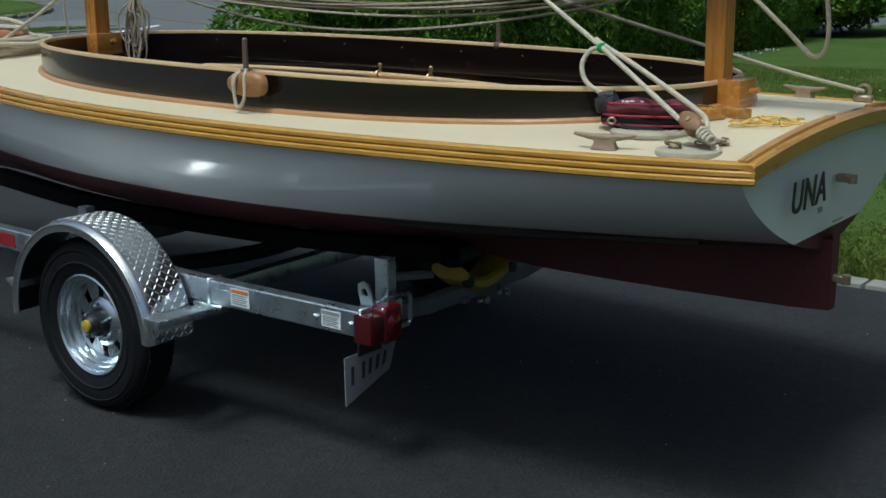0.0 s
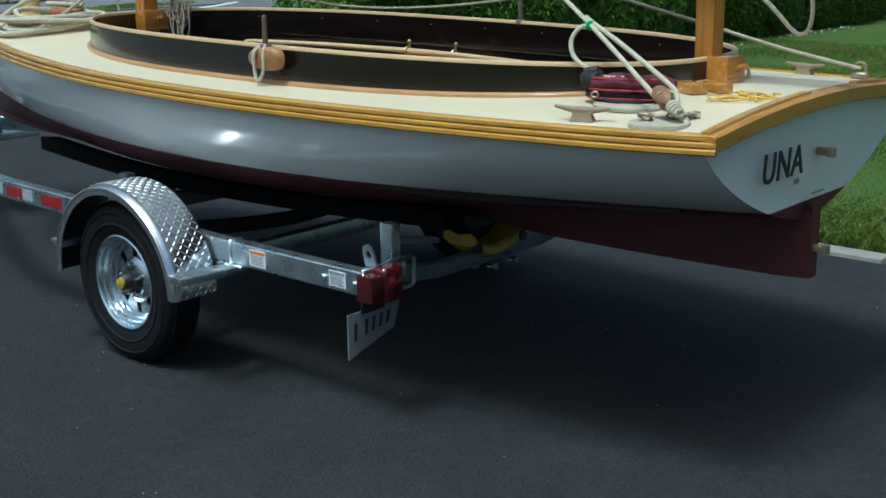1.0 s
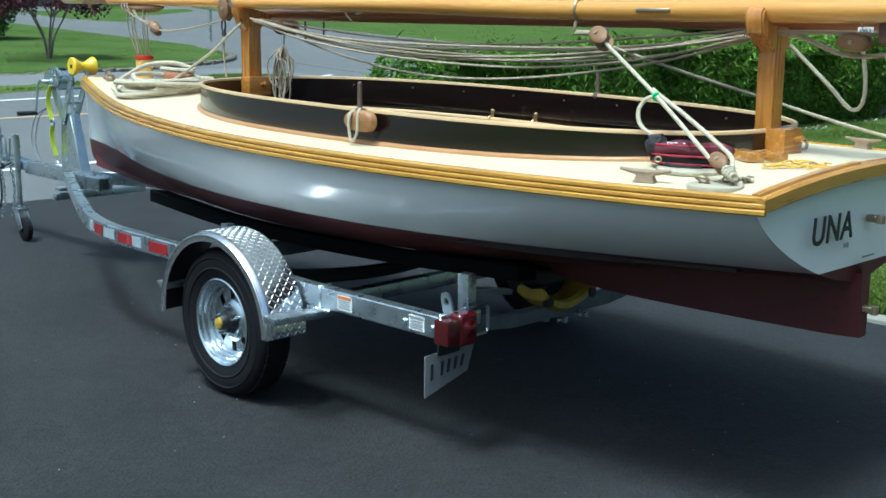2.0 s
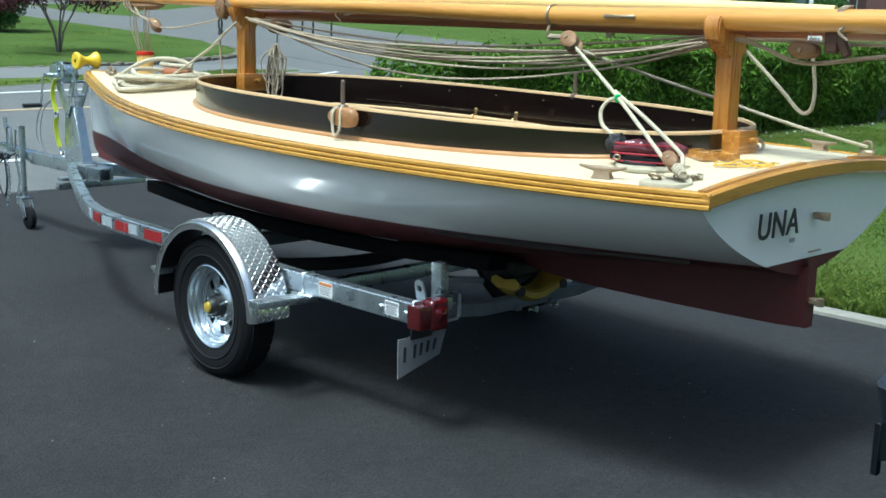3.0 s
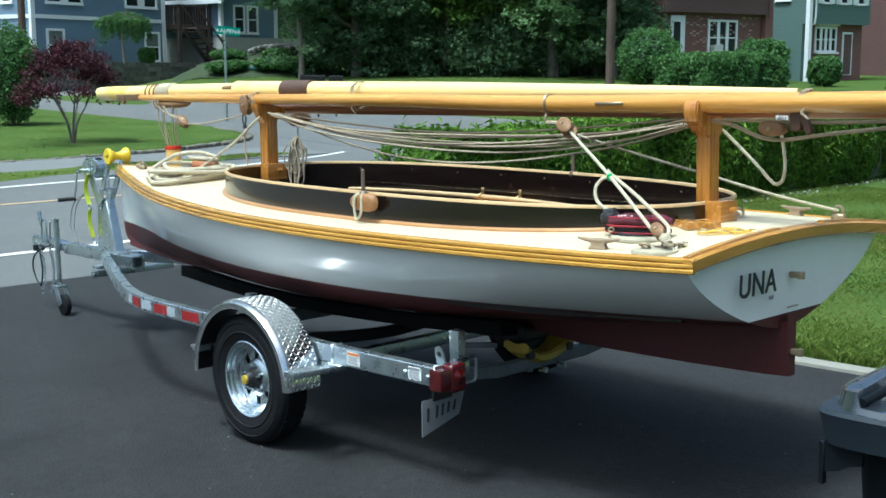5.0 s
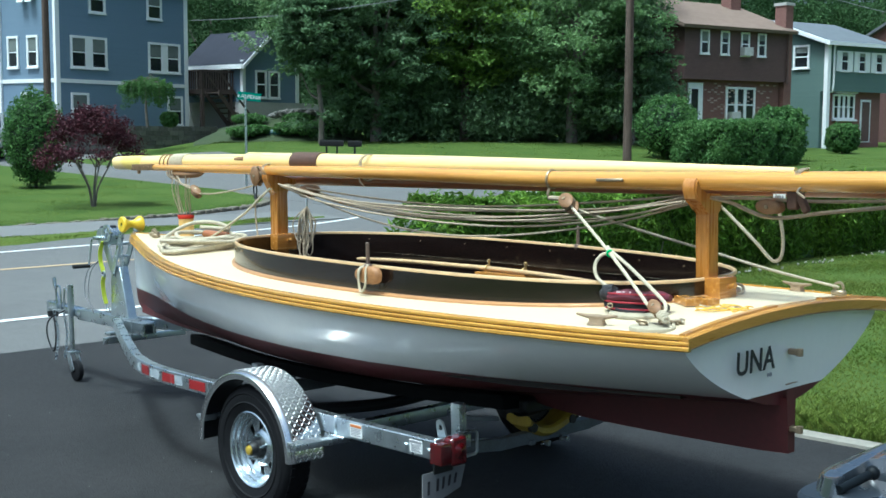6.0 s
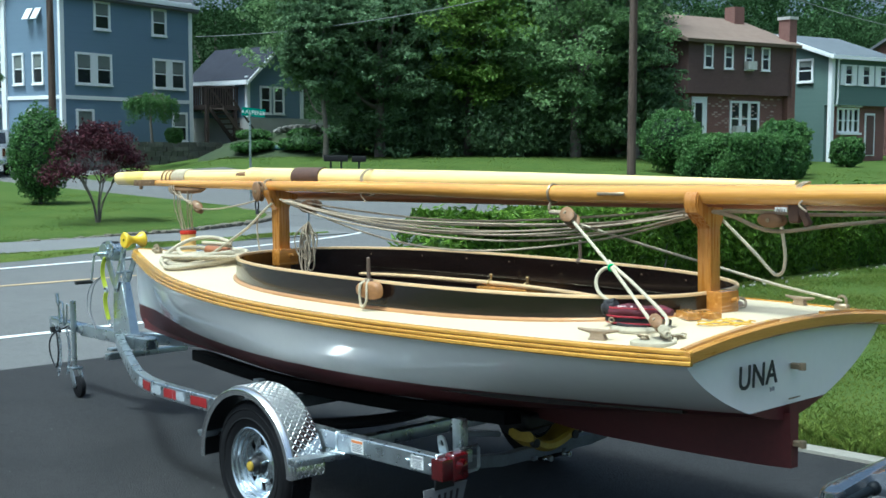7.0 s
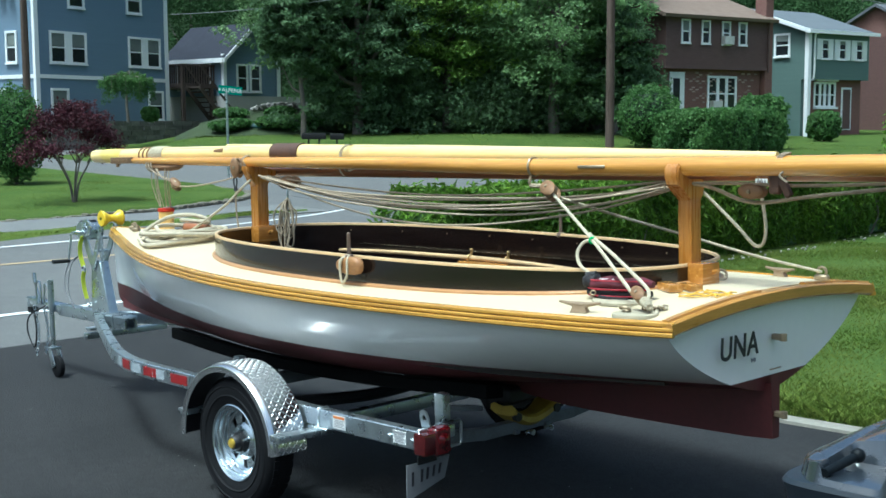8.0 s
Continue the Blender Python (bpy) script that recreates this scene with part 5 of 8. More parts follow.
part("webbing_tail", tube(B(), [MID_B + along * 0.06 + across * 0.05 + Vector((0, 0, 0.01)), MID_B + along * 0.02 + across * 0.058 + Vector((0, 0, 0.006)), MID_B - along * 0.05 + across * 0.052 + Vector((0, 0, 0.004))], 0.006, 6), BLACK_CLOTH, belt)

# wooden chocks by the crutch and a tangle of yellow twine
for c, s, r in (((0.135, 0.215), (0.12, 0.055, 0.03), -32), ((0.075, 0.17), (0.10, 0.05, 0.026), -28)):
    bm = B()
    z = deck_z(*c)
    box(bm, (*c, z + s[2] / 2), s, rot=(0, 0, r), bevel=0.008, seg=2)
    single("wooden_chock", bm, VARNISH, "small golden wooden chock beside the crutch", "chock", (*c, z), group="wooden chocks")
rnd = random.Random(4)
tangle = thing("twine_tangle", "tangle of yellow twine on the after deck", "twine", (0, 0.25, 1.0))
for k in range(6):
    bm = B()
    p = Vector((0.03, 0.33, 0))
    line = []
    for i in range(7):
        p = p + Vector((-0.018 + rnd.uniform(-0.03, 0.022), -0.012 + rnd.uniform(-0.03, 0.026), 0))
        line.append((p.x, p.y, deck_z(p.x, p.y) + 0.006 + rnd.uniform(0, 0.012)))
    tube(bm, line, 0.0024, 5)
    part("strand", bm, mat("yellow_twine", (0.60, 0.34, 0.025), 0.7, second=(0.72, 0.45, 0.05), scale=40), tangle)
bm = B()
for k in range(9):
    p = Vector((-0.02 - 0.010 * k, 0.30 - 0.013 * k, 0))
    p.z = deck_z(p.x, p.y) + 0.006
    tube(bm, [p + Vector((0.008 * math.cos(t), 0.006 * math.sin(t), 0.003 * (k % 2))) for t in np.linspace(0, 2 * math.pi, 8)[:-1]], 0.0022, 5, closed=True, per=1)
single("small_chain", bm, BRONZE, "thin bronze chain on the after deck", "chain", (-0.12, 0.16, 1.0))


# belaying pins on the coaming
def pin_rack(x, side):
    y = side * (coam(x) + 0.012)
    z = rim_z(x) - 0.020
    r = thing("belaying_pin", "turned wooden belaying pin in a cheek on the coaming", "belaying pin", (x, y, z), group="belaying pins")
    bm = B()
    rod(bm, (x, y, z + 0.01), (x, y, z + 0.112), 0.0095, 0.0075, 14)
    bmesh.ops.create_uvsphere(bm, u_segments=12, v_segments=8, radius=0.0082, matrix=Matrix.Translation((x, y, z + 0.112)))
    lathe(bm, [(0.0, 0.03), (0.018, 0.026), (0.022, 0.012), (0.016, 0.0), (0.0, 0.0)], (x, y, z), "z", 14)
    part("pin_shaft", bm, mat("grey_brown_pin", (0.10, 0.065, 0.045), 0.5, second=(0.16, 0.11, 0.08), scale=20), r)
    bm = B()
    pts = [(-0.010 + 0.079 * math.copysign(abs(math.cos(a)) ** 0.8, math.cos(a)), -0.018 + 0.038 * math.copysign(abs(math.sin(a)) ** 0.8, math.sin(a)) * (1 - 0.15 * math.cos(a))) for a in np.linspace(0, 2 * math.pi, 17)[:-1]]
    rings = []
    for out, k in ((-0.004, 1.0), (0.014, 1.0), (0.022, 0.92), (0.026, 0.75)):
        rings.append([bm.verts.new((x - 0.010 + (u + 0.010) * k, y + side * out, z - 0.018 + (v + 0.018) * k)) for u, v in pts])
    for p, q in zip(rings, rings[1:]):
        for i in range(16):
            bm.faces.new((p[i], p[(i + 1) % 16], q[(i + 1) % 16], q[i]))
    bm.faces.new(rings[0])
    bm.faces.new(rings[-1][::-1])
    part("cheek", bm, mat("worn_cheek_wood", (0.20, 0.088, 0.028), 0.5, second=(0.38, 0.195, 0.075), scale=9, stretch=(0.7, 6, 6)), r, "worn varnished wooden cheek")
    if side > 0:
        bm = B()
        for k in range(2):
            tube(bm, [(x - 0.005, y + 0.0, z + 0.028), (x + 0.015 + 0.008 * k, y + 0.03, z + 0.005), (x + 0.020, y + 0.034, z - 0.05), (x + 0.005, y + 0.036, z - 0.088), (x - 0.022, y + 0.034, z - 0.06), (x - 0.02, y + 0.028, z + 0.0), (x - 0.012, y + 0.01, z + 0.026)], 0.0055, 6)
        part("rope_turn", bm, ROPE, r, "loop of cotton rope")


pin_rack(1.42, 1)
pin_rack(1.44, -1)

# an oar on a little rest inside the cockpit
oar = thing("oar_shaft", "pale varnished pole lying inside the cockpit", "pole", (1.85, -0.54, 0.996))
bm = B()
taper(bm, [(2.93, -0.40, 0.995), (2.55, -0.51, 0.990), (2.2, -0.54, 0.986), (1.85, -0.54, 0.984), (1.4, -0.47, 0.982), (0.95, -0.34, 0.984)], [0.010, 0.011, 0.012, 0.012, 0.012, 0.011, 0.009])
part("shaft", bm, PALE_TRIM, oar)
bm = B()
box(bm, (1.815, -0.58, 0.957), (0.36, 0.17, 0.024), bevel=0.008, seg=2)
box(bm, (1.815, -0.635, 0.885), (0.05, 0.05, 0.13), bevel=0.005)
single("side_shelf", bm, VARNISH, "small varnished wooden ledge inside the black coaming", "shelf", (1.86, -0.6, 0.97))
for x, y in ((1.945, -0.555), (1.672, -0.545)):
    bm = B()
    rod(bm, (x, y, 0.964), (x, y, 1.022), 0.006)
    bmesh.ops.create_uvsphere(bm, u_segments=10, v_segments=6, radius=0.009, matrix=Matrix.Translation((x, y, 1.024)))
    tube(bm, [(x, y + 0.010 + 0.018 * math.cos(t), 0.984 + 0.018 * math.sin(t)) for t in np.linspace(0, 2 * math.pi, 11)[:-1]], 0.005, 6, closed=True, per=1)
    single("bronze_pin", bm, BRASS, "upright bronze pin holding the pole", "pin", (x, y, 0.964), group="bronze pins")

# foredeck: short post with a red top and the coiled rope
bm = B()
lathe(bm, [(0.0, -0.02), (0.046, -0.02), (0.046, 0.13), (0.0, 0.13)], (4.06, 0, deck_z(4.06, 0)), "z", 24)
post = thing("mast_stub", "short cream post with a red rim on the foredeck", "post", (4.06, 0, deck_z(4.06, 0)))
part("stub", bm, mat("straw_varnished_spruce", (0.60, 0.36, 0.10), 0.4, second=(0.72, 0.47, 0.16), scale=5, stretch=(8, 8, 0.6)), post)
bm = B()
lathe(bm, [(0.0, 0.148), (0.03, 0.149), (0.048, 0.147), (0.0505, 0.143), (0.0505, 0.128), (0.046, 0.125)], (4.06, 0, deck_z(4.06, 0)), "z", 24)
part("red_rim", bm, mat("red_collar_paint", (0.36, 0.022, 0.008), 0.6, spec=0.2), post, "red painted rim")
rnd = random.Random(7)
bm = B()
line = []
for i in range(8 * 16):
    t = 2 * math.pi * i / 16
    turn_ = i / 16
    r = 0.20 + 0.035 * math.sin(turn_ * 2.3) + rnd.uniform(-0.006, 0.006)
    x, y = 3.50 + r * 0.95 * math.cos(t) + 0.03 * math.sin(turn_ * 1.7), 0.21 + r * 1.05 * math.sin(t) + 0.02 * math.cos(turn_ * 2.1)
    lift = 0.012 + 0.011 * turn_ * (0.6 + 0.4 * math.sin(t + turn_)) + (0.09 * max(0, math.sin(t + 0.2)) ** 3 * (turn_ > 6.8) * 0 )
    line.append((x, y, deck_z(x, y) + lift))
tube(bm, line, 0.012, 8, per=2)
tube(bm, [line[-1], (3.52, 0.03, deck_z(3.5, 0.05) + 0.09), (3.62, 0.08, deck_z(3.6, 0.1) + 0.125), (3.74, 0.17, deck_z(3.7, 0.2) + 0.12), (3.80, 0.28, deck_z(3.8, 0.3) + 0.065), (3.74, 0.37, deck_z(3.7, 0.38) + 0.03), (3.60, 0.42, deck_z(3.6, 0.4) + 0.02)], 0.012, 8)
single("rope_coil", bm, ROPE, "loose coil of cream cotton rope on the foredeck", "rope", (3.5, 0.2, deck_z(3.5, 0.2)))
bm = B()
rod(bm, (3.63, 0.12, deck_z(3.6, 0.1) + 0.055), (3.43, 0.10, deck_z(3.4, 0.1) + 0.055), 0.028, 0.026, 14)
single("mooring_grip", bm, MAHOG, "reddish wooden fairlead lying inside the rope coil", "fairlead", (3.53, 0.11, deck_z(3.5, 0.1)))
for c in ((4.42, 0.03), (4.49, -0.02), (4.30, 0.08)):
    bm = B()
    z = deck_z(*c)
    box(bm, (*c, z + 0.012), (0.05, 0.035, 0.024), rot=(0, 0, 20), bevel=0.006)
    tube(bm, [(c[0] + 0.02 * math.cos(t), c[1] + 0.004, z + 0.026 + 0.014 * math.sin(t)) for t in np.linspace(0, 2 * math.pi, 11)[:-1]], 0.005, 6, closed=True, per=1)
    single("bow_fitting", bm, BRONZE, "bronze bow chock and eye on the stem head", "bow fitting", (*c, z), group="bow fittings")

# gooseneck blocks hanging at the mast foot, with thin falls to the post
jaw = thing("boom_jaw", "dark brown wooden jaw lashed under the boom end", "jaw", (3.98, 0.04, 1.48))
bm = B()
sheet(bm, [[(x, 0.035 + w * math.cos(a), z + h * math.sin(a)) for a in np.linspace(0, 2 * math.pi, 15)] for x, z, w, h in ((4.20, 1.496, 0.003, 0.003), (4.19, 1.494, 0.018, 0.012), (4.12, 1.488, 0.026, 0.020), (4.02, 1.484, 0.028, 0.022), (3.92, 1.484, 0.027, 0.022), (3.84, 1.486, 0.02, 0.018), (3.79, 1.492, 0.01, 0.008), (3.785, 1.494, 0.002, 0.002))])
part("cheek", bm, BLOCKWOOD, jaw)
bm = B()
for x in (4.10, 4.13, 4.16):
    tube(bm, [(x + 0.012 * math.sin(t), 0.035 + 0.034 * math.cos(t), 1.494 + 0.034 * math.sin(t)) for t in np.linspace(0, 2 * math.pi, 15)[:-1]], 0.0042, 6, closed=True, per=1)
tube(bm, [(4.05, 0.06, 1.475), (3.98, 0.07, 1.43), (3.90, 0.06, 1.40)], 0.005, 6)
tube(bm, [(4.12, 0.06, 1.475), (4.02, 0.07, 1.44), (3.88, 0.05, 1.405)], 0.004, 6)
part("seizing", bm, ROPE_OLD, jaw, "turns of cotton line round the jaw")
wooden_block("hanging_block", (3.85, 0.05, 1.382), (0.6, 0.1, 0.45), 0.095, "small dark wooden block hanging under the mast foot", roll=60)
for k, (x0, y0, x1, y1) in enumerate(((4.12, 0.05, 4.10, 0.02), (4.06, 0.06, 4.07, 0.03), (4.0, 0.02, 4.03, -0.01), (3.95, 0.06, 4.02, 0.02), (4.09, 0.03, 4.05, 0.04), (3.92, 0.05, 4.00, 0.0), (4.03, 0.06, 4.035, 0.03))):
    bm = B()
    tube(bm, [(x0, y0, 1.48), (x0 + 0.01, y0, 1.38), (x1, y1, 1.24)], 0.0032, 5)
    single("thin_fall", bm, ROPE_OLD, "thin cotton line hanging to the post", "line", (x1, y1, 1.24), group="thin falls")
bm = B()
tube(bm, [(3.83, 0.05, 1.37), (3.65, 0.04, 1.372), (3.35, 0.04, 1.405), (3.12, 0.06, 1.44)], 0.005, 6)
single("slack_line", bm, ROPE_OLD, "slack cotton line under the boom", "line", (3.5, 0.04, 1.39))
bm = B()
tube(bm, [(3.02, 0.075, 1.41), (3.08, 0.10, 1.36), (3.19, 0.12, 1.28), (3.36, 0.13, 1.20), (3.52, 0.14, 1.13), (3.62, 0.2, 1.07)], 0.0072, 7)
single("tail_line", bm, ROPE, "cream rope running from the lashing to the coil", "rope", (3.4, 0.13, 1.1))
wooden_block("halyard_block", (3.112, 0.098, 1.478), (0.12, 0, 1), 0.115, "dark oval wooden block hanging beside the fore crutch", roll=20)
snap = thing("snap_line", "thin cotton line hanging from a dark snap shackle", "line", (3.125, 0.1, 1.2))
part("line", tube(B(), [(3.128, 0.10, 1.355), (3.125, 0.105, 1.24), (3.095, 0.10, 1.05)], 0.005, 6), ROPE_OLD, snap)
bm = B()
tube(bm, [(3.13 + 0.016 * math.cos(t), 0.10, 1.400 + 0.030 * math.sin(t)) for t in np.linspace(0, 2 * math.pi, 13)[:-1]], 0.0045, 6, closed=True, per=1)
rod(bm, (3.130, 0.10, 1.375), (3.126, 0.10, 1.350), 0.009, 0.013, 10)
part("snap_shackle", bm, BLACK_PL, snap, "black snap shackle")

# hank of line hanging behind the fore crutch
hank = thing("rope_hank", "hank of cotton line hanging from a small block", "rope", (2.72, 0.05, 1.05))
wooden_block("cheek_block", (2.76, 0.0, 1.395), (1, 0.2, -0.1), 0.13, "", hank)
rnd = random.Random(31)
for k in range(11):
    w, lo = rnd.uniform(0.018, 0.05), rnd.uniform(1.03, 1.13)
    cx, cy = 2.735 + rnd.uniform(-0.022, 0.022), 0.045 + rnd.uniform(-0.02, 0.03)
    bm = B()
    tube(bm, [(2.74, 0.03, 1.315), (cx + w * 0.55, cy, 1.26), (cx + w, cy + rnd.uniform(-0.015, 0.015), lo + 0.09), (cx + w * 0.7, cy, lo + 0.02), (cx, cy + rnd.uniform(-0.015, 0.015), lo), (cx - w * 0.8, cy, lo + 0.03), (cx - w, cy + rnd.uniform(-0.015, 0.015), lo + 0.11), (cx - w * 0.4, cy, 1.26), (2.74, 0.032, 1.315)], 0.0038, 6)
    part("strand", bm, ROPE_OLD, hank)
bm = B()
tube(bm, [(2.75, 0.02, 1.37), (2.742, 0.03, 1.34), (2.74, 0.03, 1.30)], 0.005, 6)
part("hook", bm, GALV, hank)

# the bundle of sheets slung between the crutches
for k, (sag, y, z0, z1, x1) in enumerate(((0.10, 0.05, 1.43, 1.40, 0.25), (0.125, 0.02, 1.42, 1.40, 0.25), (0.13, 0.07, 1.43, 1.39, 0.25), (0.15, 0.0, 1.42, 1.385, 0.25), (0.145, 0.04, 1.425, 1.40, 0.25), (0.215, 0.03, 1.42, 1.38, 0.25), (0.11, -0.03, 1.42, 1.40, 0.25), (0.165, 0.06, 1.43, 1.38, 0.25), (0.085, 0.01, 1.43, 1.41, 0.25))):
    bm = B()
    pts = []
    for i in range(9):
        t = i / 8
        x = 2.92 + (x1 - 2.92) * t
        pts.append((x, y + 0.02 * math.sin(5 * t + k), z0 + (z1 - z0) * t - sag * 0.88 * (4 * t * (1 - t)) ** 0.9 - 0.006 * math.sin(9 * t + 2 * k)))
    tube(bm, pts, 0.0049, 6)
    single("slung_rope", bm, ROPE_OLD, "cotton sheet slung under the boom between the crutches", "rope", (1.6, y, 1.3), group="slung ropes")
bm = B()
tube(bm, [(0.80, 0.13, 1.36), (0.58, -0.06, 1.262), (0.39, -0.23, 1.182), (0.18, -0.42, 1.092), (-0.02, -0.60, 1.02)], 0.006, 7)
single("preventer_rope", bm, ROPE, "cotton rope led from the boom to the after deck eye", "rope", (0.3, -0.3, 1.2))
bm = B()
tube(bm, [(0.27, 0.02, 1.415), (0.1, 0.0, 1.385), (-0.07, -0.02, 1.33), (-0.35, -0.02, 1.36), (-0.9, 0.0, 1.41), (-1.4, 0.0, 1.43)], 0.0075, 6)
tube(bm, [(0.26, 0.0, 1.40), (0.0, 0.0, 1.40), (-0.4, 0.0, 1.395), (-1.4, -0.02, 1.43)], 0.0065, 6)
single("after_line", bm, ROPE_OLD, "cotton line running aft under the boom", "rope", (-0.3, 0, 1.4))
bm = B()
tube(bm, [(0.225, -0.06, 1.405), (0.13, -0.08, 1.315), (0.031, -0.08, 1.229), (-0.02, -0.08, 1.180), (-0.05, -0.08, 1.164), (-0.076, -0.08, 1.185), (-0.082, -0.08, 1.25), (-0.07, -0.07, 1.36)], 0.0066, 7)
single("hanging_loop", bm, ROPE, "bight of cotton rope hanging behind the crutch", "rope", (0.0, -0.08, 1.2))
wooden_block("sheet_block", (-0.085, 0.01, 1.372), (1, 0, 0.05), 0.105, "oval wooden sheet block under the boom")
bm = B()
tube(bm, [(0.21, -0.17, 1.06), (0.185, -0.22, 1.045), (0.17, -0.20, 1.02), (0.165, -0.14, 1.016)], 0.006, 6)
single("rope_end", bm, ROPE_OLD, "short rope end beside the crutch block", "rope", (0.08, -0.12, 1.03))

# a printed tag tied beside the sheet block
tag = thing("cloth_tag", "small white printed tag beside the sheet block", "tag", (-0.096, -0.03, 1.405))
part("tag_sheet", box(B(), (-0.096, -0.03, 1.405), (0.05, 0.002, 0.024), bevel=0.0008), WHITE_PL, tag)
for k in range(4):
    part("tag_mark", box(B(), (-0.081 - 0.010 * k, -0.0285, 1.405), (0.006, 0.001, 0.011)), GREY_PR, tag, "grey unreadable mark")
tube_ = tube(B(), [(-0.096, -0.03, 1.417), (-0.096, -0.02, 1.40), (-0.096, 0.0, 1.43)], 0.0015, 5)
part("tag_string", tube_, ROPE_OLD, tag)

# ---- the wheeled bin beside the driveway edge ----
def rounded(a, half_x, half_y, z, e=0.3):
    return Vector((half_x * math.copysign(abs(math.cos(a)) ** e, math.cos(a)), half_y * math.copysign(abs(math.sin(a)) ** e, math.sin(a)), z))


def bin_at(x, y, turn):
    o = LEVEL @ pose(x, y, 0, 0, 0, turn)
    b = thing("wheeled_bin", "dark grey wheeled rubbish bin with a closed lid", "rubbish bin", (0, 0, 0), on=o)
    ang = [2 * math.pi * i / 48 for i in range(49)]
    bm = B()
    sheet(bm, [[rounded(a, hx, hy, z) for a in ang] for z, hx, hy in ((0.06, 0.22, 0.21), (0.10, 0.25, 0.235), (0.5, 0.285, 0.255), (0.88, 0.31, 0.275))])
    part("body", bm, BIN_BLACK, b, "black tapered bin body")
    bm = B()
    sheet(bm, [[rounded(a, 0.315 + g, 0.275 + g, z, 0.18) for a in ang] for z, g in ((0.862, 0.0), (0.862, 0.034), (0.90, 0.040), (0.922, 0.045), (0.930, 0.040), (0.932, 0.0), (0.932, -0.03))])
    part("collar", bm, mat("dark_blue_grey_collar", (0.012, 0.017, 0.024), 0.42, second=(0.018, 0.024, 0.032), scale=9, spec=0.35), b, "dark blue-grey moulded collar")
    for s in (1, -1):
        bm = B()
        box(bm, (0.330, s * 0.296, 0.822), (0.012, 0.012, 0.084), bevel=0.002)
        pts = [(0.286, 0.865), (0.296, 0.865), (0.296, 0.80), (0.285, 0.806), (0.262, 0.812), (0.24, 0.825), (0.215, 0.83), (0.215, 0.865)]
        f, g = [[bm.verts.new((x_, s * y_, z_)) for y_, z_ in pts] for x_ in (0.325, 0.333)]
        bm.faces.new(f), bm.faces.new(g[::-1])
        for q in range(8):
            bm.faces.new((f[q], g[q], g[(q + 1) % 8], f[(q + 1) % 8]))
        part("gusset", bm, BIN_BLACK, b, "black rib under the collar")

    def step(a, b, t):
        t = min(1.0, max(0.0, (t - a) / (b - a)))
        return t * t * (3 - 2 * t)

    def top(u, v):
        """The lid's height: a crowned top that falls to the front, with a pocket for the grips between two side ridges."""
        z = 0.960 + 0.062 * (1 - abs(v) ** 3) * (1 - max(0.0, -u) ** 4) * (1 - 0.75 * step(0.05, 1.0, u))
        pocket = step(20 / 36, 22 / 36, u) * step(11 / 36, 13 / 36, abs(v)) * (1 - step(27 / 36, 28 / 36, abs(v)))
        z -= pocket * (z - 0.941 - 0.012 * (1 - u))
        z += 0.008 * (step(-0.72, -0.66, u) - step(0.02, 0.10, u)) * (1 - step(0.56, 0.62, abs(v)))
        z += 0.006 * (step(0.80, 0.84, abs(v)) - step(0.92, 0.96, abs(v))) * (1 - step(0.85, 0.95, abs(u)))
        return z
    bm = B()
    n = 72
    rows = []
    for i in range(n + 1):
        row = []
        for j in range(n + 1):
            u, v = -1 + 2 * i / n, -1 + 2 * j / n
            k = 1 - 0.11 * (u * v) ** 6
            row.append(Vector((u * k * 0.346, v * k * 0.298, top(u, v))))
        rows.append(row)
    sheet(bm, rows)
    rim = [rows[0][j] for j in range(n + 1)] + [rows[i][n] for i in range(1, n + 1)] + [rows[n][j] for j in range(n - 1, -1, -1)] + [rows[i][0] for i in range(n - 1, -1, -1)]
    sheet(bm, [rim, [Vector((p.x * 1.02, p.y * 1.02, 0.93)) for p in rim]])
    bmesh.ops.remove_doubles(bm, verts=bm.verts, dist=0.0004)
    lid = part("lid", bm, BIN_GREY, b, "domed dark grey lid with a scooped front")
    for s in (1, -1):
        bm = B()
        tube(bm, [(0.334, s * 0.218, 0.950), (0.29, s * 0.214, 0.955), (0.235, s * 0.208, 0.962)], [0.008, 0.0085, 0.009], 14)
        bmesh.ops.create_uvsphere(bm, u_segments=14, v_segments=8, radius=0.014, matrix=Matrix.Translation((0.232, s * 0.206, 0.964)))
        part("handle", bm, BIN_BLACK, lid, "black moulded grip")
        bm = B()
        lathe(bm, [(0.02, -0.03), (0.10, -0.03), (0.11, 0), (0.10, 0.03), (0.02, 0.03)], (-0.28, s * 0.25, 0.11), "y", 24)
        part("wheel", bm, BLACK_PL, b)


bin_at(-1.588, 1.493, 90)

# ---- plants ----
LEAF = mat("tree_leaves", (0.125, 0.205, 0.085), 0.5, second=(0.19, 0.285, 0.115), scale=0.35, island=0.3, leaf=0.45, spec=0.18)
LEAF_B = mat("bush_leaves", (0.062, 0.135, 0.040), 0.5, second=(0.115, 0.205, 0.058), scale=0.8, island=0.35, leaf=0.4, spec=0.18)
LEAF_L = mat("light_tree_leaves", (0.15, 0.25, 0.05), 0.5, second=(0.235, 0.345, 0.075), scale=0.4, island=0.3, leaf=0.45, spec=0.18)
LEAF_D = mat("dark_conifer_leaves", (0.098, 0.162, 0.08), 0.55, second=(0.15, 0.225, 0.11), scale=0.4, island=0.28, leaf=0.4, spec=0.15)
LEAF_H = mat("hedge_leaves", (0.070, 0.148, 0.015), 0.5, second=(0.172, 0.265, 0.030), scale=1.2, island=0.6, leaf=0.3, spec=0.25)
